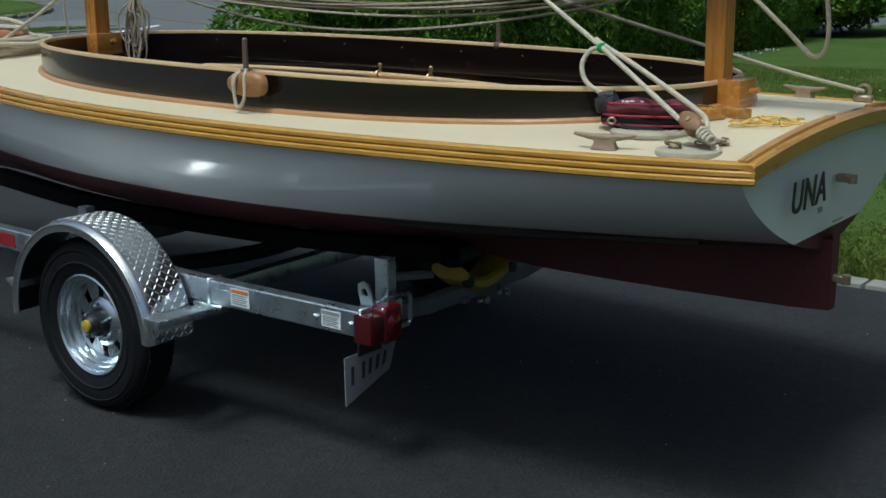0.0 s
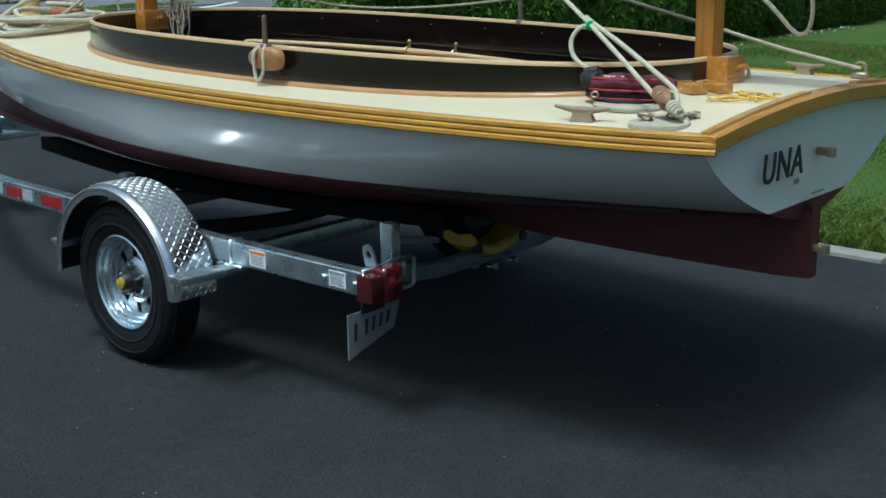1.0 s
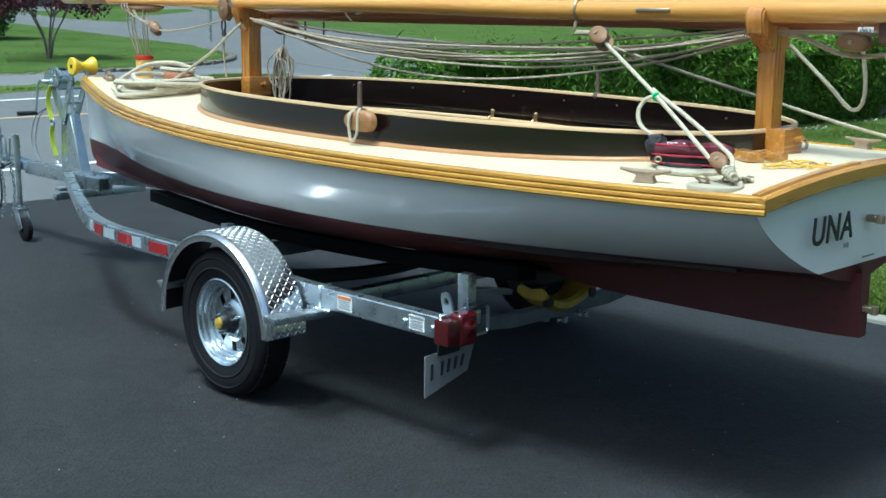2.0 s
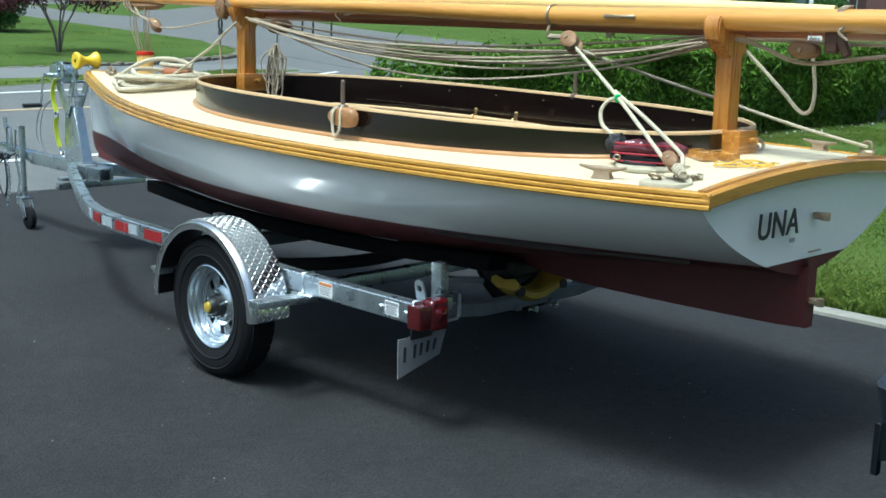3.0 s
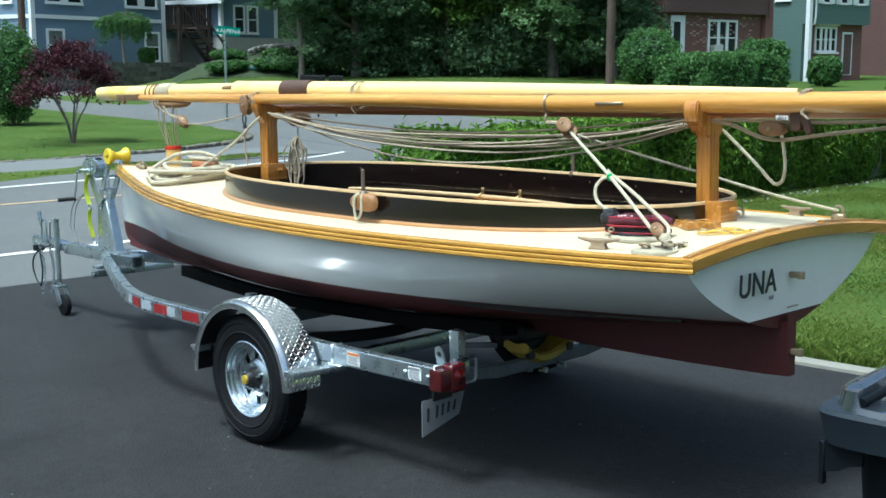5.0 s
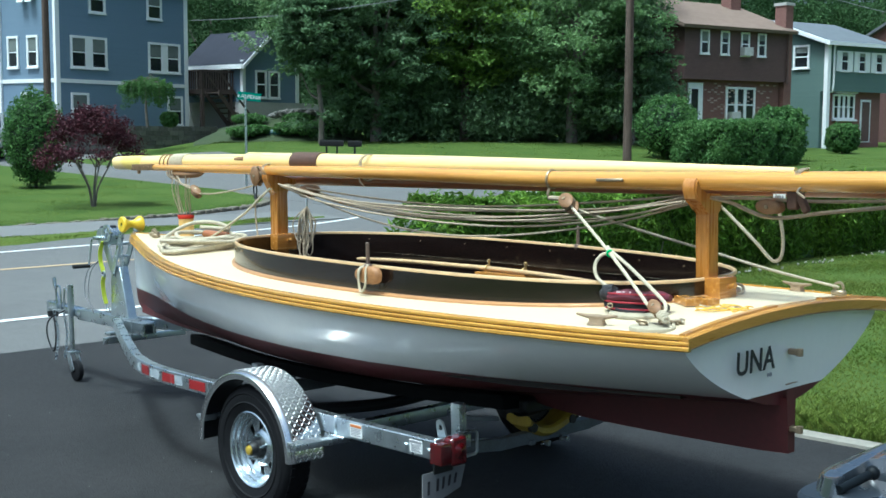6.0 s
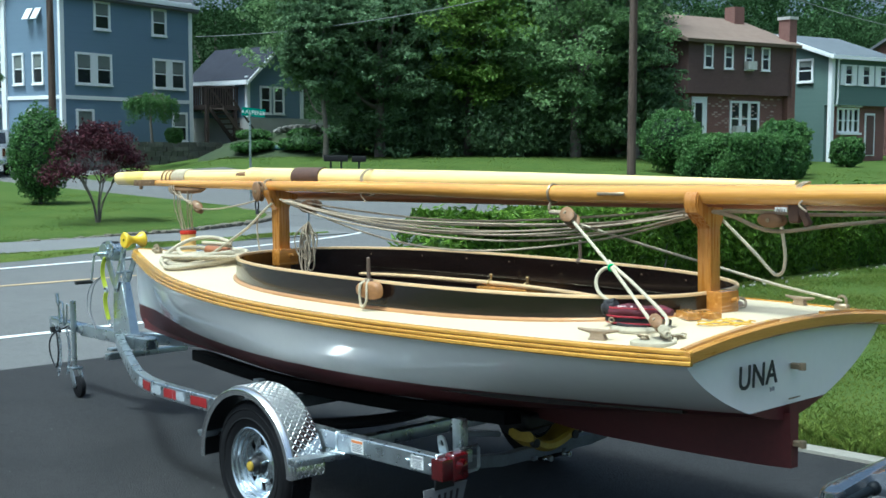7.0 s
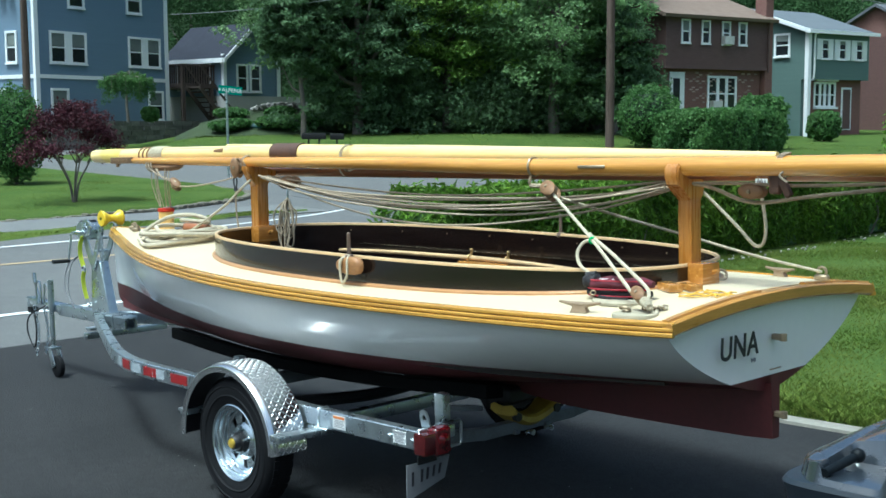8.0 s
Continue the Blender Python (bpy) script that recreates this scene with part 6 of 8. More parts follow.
LEAF_R = mat("maroon_maple_leaves", (0.045, 0.013, 0.020), 0.6, second=(0.085, 0.026, 0.034), scale=0.8, island=0.45, leaf=0.3, spec=0.2)
BARK = mat("grey_bark", (0.10, 0.085, 0.072), 0.9, second=(0.17, 0.15, 0.13), scale=6, bump=0.6, bscale=30)
POLE_WOOD = mat("weathered_pole_wood", (0.040, 0.027, 0.021), 0.9, second=(0.13, 0.098, 0.080), scale=2.2, spec=0.2, stretch=(6, 6, 0.4), bump=0.3)
HERE = Matrix()
EYE0 = Vector((-2.4, 3.8, 1.79))


def spot(bearing, d):
    """A place on the ground by its bearing from the driveway's end and its distance."""
    x, y = EYE0.x + d * math.cos(radians(bearing)), EYE0.y + d * math.sin(radians(bearing))
    return Vector((x, y, soil(x, y)))


def leaf_mesh(name, pts, normals, size, rng, material, fold=0.25, slim=0.5, loose=0.75):
    """Many small folded leaves, each of two triangles pairs, as one mesh."""
    n = len(pts)
    r1 = rng.normal(size=(n, 3))
    nrm = normals + loose * r1
    nrm /= np.linalg.norm(nrm, axis=1, keepdims=True) + 1e-9
    u = np.cross(nrm, rng.normal(size=(n, 3)))
    u /= np.linalg.norm(u, axis=1, keepdims=True) + 1e-9
    v = np.cross(nrm, u)
    s = (size * rng.uniform(0.6, 1.35, n))[:, None]
    a, b = pts - u * s, pts + u * s
    c, d = pts + v * s * slim + nrm * s * fold, pts - v * s * slim + nrm * s * fold
    co = np.stack([a, d, b, c], 1).reshape(-1, 3)
    idx = np.arange(4 * n).reshape(-1, 4)
    faces = np.concatenate([idx[:, [0, 1, 2]], idx[:, [0, 2, 3]]])
    me = bpy.data.meshes.new(name)
    me.from_pydata(co.tolist(), [], faces.tolist())
    me.materials.append(material)
    return me


def clump_points(rng, clumps, n, fill=0.55):
    """Points gathered near the skins of many small ellipsoids (centre, radii)."""
    c = np.array([k[0] for k in clumps])
    r = np.array([k[1] for k in clumps])
    w = (r.prod(1)) ** (2 / 3)
    i = rng.choice(len(c), n, p=w / w.sum())
    d = rng.normal(size=(n, 3))
    d /= np.linalg.norm(d, axis=1, keepdims=True)
    rad = 1 - fill * rng.random(n) ** 2.0
    return c[i] + d * r[i] * rad[:, None], d


def crown(rng, centre, radii, n_clumps, clump, n, leaf, material, name):
    """A crown of drooping sprays of leaves: boughs of several clumps each, with dark gaps between them."""
    clumps = []
    centre, radii = np.array(centre), np.array(radii)
    while len(clumps) < n_clumps:
        d = rng.normal(size=3)
        d /= np.linalg.norm(d)
        k = rng.uniform(0.45, 1.0) ** 0.6 * (0.88 + 0.16 * math.sin(5 * d[0] + 3 * d[2] + centre[2]))
        p = centre + d * radii * k
        big = clump * rng.uniform(0.8, 1.7)
        for m in range(5):
            o = rng.normal(size=3) * big * np.array([0.8, 0.8, 0.35])
            s = big * rng.uniform(0.45, 0.85)
            clumps.append((p + o - np.array([0, 0, 0.25 * (o @ o) / big]), np.array([s, s, s * 0.42])))
    pts, nn = clump_points(rng, clumps, n, 0.7)
    pts += rng.normal(size=pts.shape) * clump * 0.10
    nn = nn * 0.5 + np.array([0, 0, 0.75])
    return leaf_mesh(name, pts, nn, leaf, rng, material, loose=0.5), clumps


def limbs(bm, foot, height, radius, spread, rng, count=6, lean=(0, 0)):
    foot = Vector(foot)
    top = foot + Vector((lean[0], lean[1], height))
    mid = foot + (top - foot) * 0.5 + Vector((rng.uniform(-.1, .1), rng.uniform(-.1, .1), 0)) * height * 0.2
    tube(bm, [foot - Vector((0, 0, 0.15)), foot + Vector((0, 0, 0.2 * height)), mid, top], [radius * 1.25, radius, radius * 0.7, radius * 0.25], 10)
    for k in range(count):
        a = 2 * math.pi * k / count + rng.uniform(-0.4, 0.4)
        s = foot + (mid - foot) * rng.uniform(0.55, 1.0)
        e = s + Vector((math.cos(a) * spread, math.sin(a) * spread, height * rng.uniform(0.18, 0.4)))
        tube(bm, [s, s + (e - s) * 0.5 + Vector((0, 0, -0.05 * height)), e], [radius * 0.5, radius * 0.35, radius * 0.12], 7)


def tree(name, label, at, height, width, low, leaf, n, material, seed, group="", trunk=0.2, clumps=60, conifer=False):
    rng = np.random.default_rng(seed)
    t = thing(name, label, "tree", at, group=group, on=HERE)
    bm = B()
    limbs(bm, at, height * 0.85, trunk, width * 0.3, rng)
    part("trunk", bm, BARK, t)
    c = np.array([0, 0, low + (height - low) / 2])
    me, _ = crown(rng, c, (width / 2, width / 2, (height - low) / 2), clumps, width * 0.085, n, leaf, material, "crown")
    ob = new("crown", me)
    ob.parent = t
    BASE[ob.name] = BASE[t.name]
    return t


# the wood behind the lawn over the road
for k, (b, d, h, w, low, m, n) in enumerate(((-37.3, 57, 11, 7.8, 3.4, LEAF, 16000), (-40.0, 61, 14, 10, 0.6, LEAF, 15000), (-43.6, 55.5, 12.5, 7.5, 2.2, LEAF_L, 15000), (-41.2, 57, 12.0, 6.5, 0.5, LEAF_D, 12000), (-46.0, 58, 13, 11, 0.7, LEAF, 19000), (-48.7, 54, 12, 8, 0.8, LEAF, 14000), (-50.6, 58, 12.5, 5.4, 0.4, LEAF_D, 14000), (-39.3, 53.5, 9.0, 6.0, 0.2, LEAF_D, 12000), (-36.7, 51.5, 7.8, 3.6, 2.5, LEAF_D, 8500), (-51.6, 53, 6.5, 3.2, 0.2, LEAF_D, 7000), (-19.6, 50, 7.0, 3.0, 2.6, LEAF_D, 8000))):
    tree("broadleaf_tree" if m is not LEAF_D else "dark_spreading_tree", "tall leafy green tree at the edge of the far lawn" if m is not LEAF_D else "dark dense green tree at the edge of the far lawn", spot(b, d), h, w, low, 0.115, int(n * 1.9), m, 20 + k, "wood over the road", 0.22 if h > 8 else 0.11, 620)
# the wooded rise behind the houses
rng = np.random.default_rng(5)
clumps = []
for k in range(950):
    b = rng.uniform(-67, -14)
    d = rng.uniform(80, 105)
    p = spot(b, d)
    h = (15.5 + 1.6 * math.sin(b * 1.1) + 1.3 * math.sin(b * 2.7)) * (1.15 if b > -50 else 1 if b > -57 else 0.80)
    z = rng.uniform(0.5, h)
    s = rng.uniform(1.3, 2.6)
    clumps.append((np.array([p.x, p.y, p.z + z]), np.array([s, s, s * 0.8])))
pts, nn = clump_points(rng, clumps, 270000, 0.9)
nn[:, 2] += 0.4
me = leaf_mesh("far_wood", pts, nn, 0.16, rng, mat("far_leaves", (0.034, 0.072, 0.026), 0.7, second=(0.066, 0.120, 0.042), scale=0.12, island=0.3, leaf=0.25, spec=0.1))
far = new("far_wood", me)
tagged(far, "dense green wood on the rise behind the houses", "wood", kind="stuff")
bm = B()
for k in range(40):
    p = spot(-14 - 1.35 * k, 106)
    limbs(bm, p, 10, 0.25, 2.5, rng, 3)
single("far_trunks", bm, BARK, "dark trunks in the wood behind the houses", "wood", on=HERE, kind="stuff")
bm = B()
sheet(bm, [[spot(b, 110) + Vector((0, 0, z)) for b in np.linspace(-70, -10, 30)] for z in (-1, 6, 11)])
thick(bm, 0.5)
single("far_thicket", bm, LEAF_D, "dark thicket deep in the wood", "wood", on=HERE, kind="stuff")
# undergrowth below the trees
clumps = []
for k in range(170):
    p = spot(rng.uniform(-53.5, -37.2), rng.uniform(53.5, 60))
    s = rng.uniform(0.5, 1.2)
    clumps.append((np.array([p.x, p.y, p.z + rng.uniform(0.1, 3.0)]), np.array([s, s, s * 0.8])))
pts, nn = clump_points(rng, clumps, 36000, 0.9)
u = new("undergrowth", leaf_mesh("undergrowth", pts, nn, 0.11, rng, LEAF_D))
tagged(u, "dark undergrowth along the edge of the wood", "undergrowth", kind="stuff")

# clipped bushes before the brown house
def bush(name, label, at, size, leaf, n, material, seed, round_=0.6, clump=0.3, group="", category="bush", lift=0.0):
    rng = np.random.default_rng(seed)
    t = thing(name, label, category, at, group=group, on=HERE)
    foot, at = Vector(at), Vector(at) + Vector((0, 0, lift))
    bm = B()
    if lift:
        tube(bm, [foot, (foot + at) / 2, at + Vector((0, 0, 0.3))], [0.06, 0.05, 0.04], 7)
    for k in range(5):
        a = rng.uniform(0, 6.28)
        tube(bm, [at, Vector(at) + Vector((math.cos(a) * size[0] * 0.15, math.sin(a) * size[1] * 0.15, size[2] * 0.4)), Vector(at) + Vector((math.cos(a) * size[0] * 0.3, math.sin(a) * size[1] * 0.3, size[2] * 0.75))], [0.04, 0.03, 0.012], 6)
    part("stems", bm, BARK, t)
    d = rng.normal(size=(n, 3))
    d /= np.linalg.norm(d, axis=1, keepdims=True)
    e = np.sign(d) * np.abs(d) ** round_
    k = ((0.78 if round_ < 1 else 0.58) + (0.22 if round_ < 1 else 0.5) * rng.random(n)) * (0.92 + (0.10 if round_ > 0.4 else 0.035) * np.sin(d[:, 0] * 9 + seed) * np.sin(d[:, 1] * 8 + d[:, 2] * 7))
    pts = e * k[:, None] * np.array(size) / 2 + np.array([0, 0, size[2] / 2 + lift])
    if round_ < 0.4:  # a clipped block: leaves on the sides and the top of a box with softened edges
        q = rng.uniform(-1, 1, (n, 3))
        ax = rng.choice(3, n, p=[0.36, 0.26, 0.38])
        d = np.zeros((n, 3))
        sg = np.where(ax == 2, 1.0, rng.choice([-1.0, 1.0], n))
        d[np.arange(n), ax] = sg
        wave = 0.08 * np.sin(q[:, 0] * 5 + q[:, 2] * 3) + 0.10 * np.sin(q[:, 1] * 7 + 1.3 * q[:, 2]) + 0.07 * np.sin(q[:, 1] * 17 + 5 * q[:, 2]) + 0.08 * rng.normal(size=n)
        q[np.arange(n), ax] = sg * (1 - 0.16 * rng.random(n) ** 1.5 + wave)
        q *= (1 - 0.05 * (np.abs(q) ** 4).sum(1))[:, None] + 0.05
        pts = q * np.array(size) / 2 + np.array([0, 0, size[2] / 2 + lift])
    pts[:, 2] = np.maximum(pts[:, 2], 0.03)
    ob = new("foliage", leaf_mesh("foliage", pts, d, leaf, rng, material))
    ob.parent = t
    BASE[ob.name] = BASE[t.name]
    # a solid dark core stands in for the shade between the leaves
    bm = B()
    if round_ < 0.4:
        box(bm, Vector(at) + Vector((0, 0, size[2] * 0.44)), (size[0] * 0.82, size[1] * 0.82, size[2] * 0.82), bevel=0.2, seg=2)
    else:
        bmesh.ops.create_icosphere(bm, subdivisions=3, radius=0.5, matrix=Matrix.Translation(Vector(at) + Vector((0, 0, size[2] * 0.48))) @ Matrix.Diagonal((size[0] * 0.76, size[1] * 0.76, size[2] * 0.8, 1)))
    part("inner_shade", bm, mat("core_shade_green", (0.018, 0.035, 0.014), 0.9, var=0.3), t)
    return t


bush("clipped_hedge", "large clipped green hedge before the brown house", spot(-56.5, 47), (2.8, 5.0, 1.62), 0.075, 23000, LEAF_B, 3, 0.3)
bush("loose_bush", "loose light green bush beside the utility pole", spot(-53.2, 47), (2.5, 2.7, 2.5), 0.07, 9000, LEAF_B, 4, 1.05)
bush("loose_bush", "rounded green bush beside the house", spot(-58.3, 51), (2.2, 2.3, 2.35), 0.09, 5000, LEAF_B, 5, 0.7)
bush("house_bush", "dark green bush below the bay window", spot(-61.1, 60), (1.6, 1.6, 1.5), 0.09, 3500, LEAF_B, 6, 0.7)
bush("column_bush", "dense upright green bush on the lawn", spot(-23.6, 33), (1.65, 1.65, 2.6), 0.05, 13000, LEAF_B, 8, 1.05)
# a small weeping tree: arching boughs with hanging strands of leaves
at = Vector((*spot(-28.6, 53.5).xy, 1.9))
weep = thing("weeping_tree", "small weeping green tree before the blue house", "tree", at, on=HERE)
rng = np.random.default_rng(9)
bm = B()
tube(bm, [at, at + Vector((0.05, 0.03, 0.9)), at + Vector((0, 0, 1.75))], [0.07, 0.055, 0.04], 8)
pts = []
for k in range(85):
    a, r = rng.uniform(0, 2 * math.pi), 1.12 * math.sqrt(rng.uniform(0.04, 1.0))
    top_z = 2.12 - 0.42 * (r / 1.25) ** 2 + rng.uniform(-0.08, 0.08)
    low_z = max(0.75, top_z - rng.uniform(0.25, 1.05))
    p = Vector((math.cos(a) * r, math.sin(a) * r, top_z))
    if k % 4 == 0:
        tube(bm, [at + Vector((0, 0, 1.6)), at + Vector((p.x * 0.5, p.y * 0.5, top_z + 0.05)), at + p, at + Vector((p.x * 1.06, p.y * 1.06, low_z))], [0.025, 0.016, 0.009, 0.004], 5)
    n = int(34 + 70 * (top_z - low_z))
    t = rng.random(n) ** 1.3
    pts.append(np.stack([p.x * (1 + 0.05 * t) + rng.normal(size=n) * 0.055, p.y * (1 + 0.05 * t) + rng.normal(size=n) * 0.055, top_z - t * (top_z - low_z) + rng.normal(size=n) * 0.03], 1))
part("branchwork", bm, BARK, weep)
pts = np.concatenate(pts)
ob = new("foliage", leaf_mesh("foliage", pts, rng.normal(size=pts.shape), 0.05, rng, LEAF_B))
ob.parent = weep
bush("house_bush", "dark green bush before the blue house", Vector((*spot(-29.6, 54.5).xy, 1.9)), (0.7, 0.8, 0.7), 0.08, 1800, LEAF_B, 10, 0.8)
bush("garden_bush", "dense green bush at the edge of the near lawn", Vector((7.2, -19.5, soil(7, -19))), (3.5, 4.0, 2.6), 0.06, 14000, LEAF_H, 13, 0.75)
bush("garden_bush", "dense green bush at the back of the near lawn", Vector((3.6, -19.8, soil(3, -19))), (4.5, 3.6, 2.6), 0.06, 14000, LEAF_H, 14, 0.75)

# the maroon maple: several bare stems under a spreading crown
at = spot(-26.1, 27)
maple = thing("maroon_maple", "small maroon-leaved maple with several bare stems", "tree", at, on=HERE)
rng = np.random.default_rng(11)
for k in range(5):
    a = 1.25 * k + 0.4
    d = Vector((math.cos(a), math.sin(a), 0))
    bm = B()
    tube(bm, [at + d * 0.03, at + d * 0.12 + Vector((0, 0, 0.45)), at + d * 0.38 + Vector((0, 0, 0.95)), at + d * 0.62 + Vector((0, 0, 1.55))], [0.026, 0.021, 0.015, 0.007], 7)
    s = at + d * 0.3 + Vector((0, 0, 0.85))
    for j in (-1, 1):
        e = Matrix.Rotation(j * 0.8, 3, "Z") @ d
        tube(bm, [s, s + e * 0.25 + Vector((0, 0, 0.3)), s + e * 0.5 + Vector((0, 0, 0.62))], [0.016, 0.011, 0.005], 6)
    part("stem", bm, BARK, maple)
clumps = []
for k in range(60):
    a, r = rng.uniform(0, 6.28), rng.uniform(0.0, 1.15) ** 0.7
    clumps.append((np.array([math.cos(a) * r, math.sin(a) * r, 1.0 + 0.95 * (1 - r * r) * rng.uniform(0.5, 1.1) + 0.35 * rng.random()]), np.array([0.26, 0.26, 0.12]) * rng.uniform(0.7, 1.2)))
pts, nn = clump_points(rng, clumps, 6400, 0.95)
pts += rng.normal(size=pts.shape) * 0.05
nn[:, 2] += 0.5
ob = new("crown", leaf_mesh("crown", pts, nn, 0.042, rng, LEAF_R))
ob.parent = maple

# the hedge on the near lawn, along the road
rng = np.random.default_rng(12)
h0, h1 = -4.28, -17.5
n = 72000
yy = rng.uniform(h1, h0, n)
face = rng.random(n)
wob = 0.09 * np.sin(yy * 2.1) + 0.06 * np.sin(yy * 5.3 + 1)
topz = 1.05 + 0.05 * np.sin(yy * 1.3) + 0.04 * np.sin(yy * 3.7)
xx = np.where(face < 0.62, -0.58 + wob + 0.12 * rng.random(n), rng.uniform(-0.58, 0.58, n))
zz = np.where(face < 0.62, rng.random(n) ** 0.9 * topz, topz - 0.10 * rng.random(n) ** 2 + 0.05 * rng.normal(size=n) * (rng.random(n) < 0.2))
xx = np.where(face < 0.62, xx * (0.72 + 0.28 * np.sin(np.clip(zz / topz, 0.05, 1) * 2.6)), xx)
ends = (yy > h0 - 0.5)
zz = np.where(ends, zz * np.sqrt(np.clip((h0 - yy) / 0.5, 0.05, 1)), zz)
nn = np.where((face < 0.62)[:, None], np.array([-1.0, 0, 0.35]), np.array([0, 0, 1.0]))
pts = np.stack([6.95 + xx, yy, zz + 0.02 + soil(6.9, -8)], 1)
hedge = thing("road_hedge", "long clipped green hedge along the road", "hedge", (6.95, -11, 0), on=HERE)
ob = new("foliage", leaf_mesh("foliage", pts - np.array([6.95, -11, 0]), nn, 0.062, rng, LEAF_H, slim=0.28))
ob.parent = hedge
# a plain box behind the leaves gives the hedge its inner shade
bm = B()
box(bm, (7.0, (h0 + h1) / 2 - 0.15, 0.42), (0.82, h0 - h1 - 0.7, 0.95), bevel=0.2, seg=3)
part("inner_shade", bm, LEAF_D, hedge, "plain solid core standing in for the shade inside the hedge")
bm = B()
for k in range(60):
    y = rng.uniform(h1 + 0.3, h0 - 0.2)
    x = 6.6 + rng.uniform(-0.05, 0.1)
    tube(bm, [(x, y, soil(6.5, y)), (x + rng.uniform(-.1, .1), y + rng.uniform(-.15, .15), 0.3), (x + rng.uniform(-.15, .1), y + rng.uniform(-.2, .2), 0.6)], [0.016, 0.012, 0.006], 5)
st = part("stems", bm, BARK, hedge)
st["kind"] = "stuff"

# near lawn: blades of grass
rng = np.random.default_rng(13)


def grass(name, label, n, x0, x1, y0, y1, size, power=1.0, zfun=soil, wide=0.10, shape=None, keep=None):
    x = rng.uniform(x0, x1, n)
    y = y1 + (y0 - y1) * rng.random(n) ** power
    if keep:
        m = np.array([keep(a, b) for a, b in zip(x, y)])
        x, y = x[m], y[m]
        n = len(x)
    if shape:
        x = np.array([shape(a, b) for a, b in zip(x, y)])
    z = np.array([zfun(a, b) for a, b in zip(x, y)])
    h = size * rng.uniform(0.5, 1.3, n) * (0.75 + 0.35 * np.sin(x * 1.7) * np.sin(y * 2.1))
    a = rng.uniform(0, 2 * math.pi, n)
    lean = rng.normal(size=(n, 2)) * 0.65
    w = h * wide + 0.0018
    base = np.stack([x, y, z - 0.01], 1)
    side = np.stack([np.cos(a), np.sin(a), 0 * a], 1) * w[:, None]
    tip = base + np.stack([lean[:, 0] * h, lean[:, 1] * h, h], 1)
    mid = base + np.stack([lean[:, 0] * h * 0.3, lean[:, 1] * h * 0.3, h * 0.6], 1)
    co = np.stack([base - side, base + side, mid + side * 0.7, tip, mid - side * 0.7], 1).reshape(-1, 3)
    idx = np.arange(5 * n).reshape(-1, 5)
    me = bpy.data.meshes.new(name)
    me.from_pydata(co.tolist(), [], [tuple(r) for r in idx.tolist()])
    me.materials.append(GRASS)
    return tagged(new(name, me), label, "grass", kind="stuff")


grass("lawn_grass", "mown green grass beside the driveway", 280000, -2.0, 6.6, -12.5, KERB_Y - 0.10, 0.043, 1.25, wide=0.035)
grass("verge_grass", "uneven grass leaning over the kerb", 9000, -3.0, 7.0, KERB_Y - 0.35, KERB_Y - 0.09, 0.07, wide=0.03)
grass("far_lawn_grass", "mown grass on the corner lawn over the road", 66000, 19.4, 31, -12.8, 2.5, 0.03, wide=0.09, keep=lambda x, y: x > corner(y) + 0.1)
grass("strip_grass", "strip of grass between road and pavement", 18000, 0.04, 0.96, -11.0, 3, 0.05, wide=0.06, zfun=lambda x, y: lie(x, y) + 0.03, shape=verge)
grass("back_lawn_grass", "mown grass of the far lawn", 30000, 20, 46, -46, -21.7, 0.06)
# white clover heads and pebbles in the lawn
bm = B()
for k in range(26):
    x, y = rng.uniform(0.2, 6), rng.uniform(-11, -3.2)
    bmesh.ops.create_icosphere(bm, subdivisions=1, radius=rng.uniform(0.005, 0.010), matrix=Matrix.Translation((x, y, soil(x, y) + 0.055)))
single("clover_heads", bm, mat("clover_white", (0.65, 0.66, 0.55), 0.8), "white clover heads scattered in the lawn", "clover", on=HERE, kind="stuff")
bm = B()
for k in range(60):
    y = rng.uniform(-15, -7.5)
    x = 6.1 + rng.uniform(-0.15, 0.2)
    bmesh.ops.create_icosphere(bm, subdivisions=1, radius=rng.uniform(0.010, 0.028), matrix=Matrix.Translation((x, y, soil(x, y) + 0.02)) @ pose(0, 0, 0, rng.uniform(0, 90), rng.uniform(0, 90), 0) @ Matrix.Diagonal((1, 0.8, 0.6, 1)))
single("hedge_stones", bm, mat("pale_pebbles", (0.30, 0.29, 0.25), 0.9, second=(0.42, 0.40, 0.35), scale=8, island=0.3), "row of pale stones at the foot of the hedge", "stones", on=HERE, kind="stuff")
bm = B()
for k in range(150):
    x, y = rng.uniform(-2.5, 5), rng.uniform(-1.8, 4.2)
    bmesh.ops.create_icosphere(bm, subdivisions=1, radius=rng.uniform(0.0012, 0.0032), matrix=Matrix.Translation((x, y, lie(x, y) + 0.001)))
single("grit", bm, mat("pale_grit", (0.16, 0.155, 0.15), 0.9, second=(0.30, 0.29, 0.27), scale=8, island=0.4), "pale grit and crumbs scattered on the asphalt", "grit", on=HERE, kind="stuff")

# ---- houses ----
BLUE = mat("blue_clapboard", (0.150, 0.208, 0.290), 0.6, second=(0.172, 0.235, 0.318), scale=0.8, stretch=(0.3, 0.3, 12))
BROWN = mat("brown_shingle", (0.085, 0.048, 0.043), 0.8, second=(0.125, 0.077, 0.070), scale=3, stretch=(1, 1, 6))
SAGE = mat("sage_green_clapboard", (0.095, 0.148, 0.135), 0.65, second=(0.115, 0.172, 0.156), scale=0.8, stretch=(0.3, 0.3, 12))
BRICK = mat("red_brick", (0.125, 0.060, 0.050), 0.9, second=(0.225, 0.120, 0.102), scale=9, stretch=(1, 1, 2.5), bump=0.2)
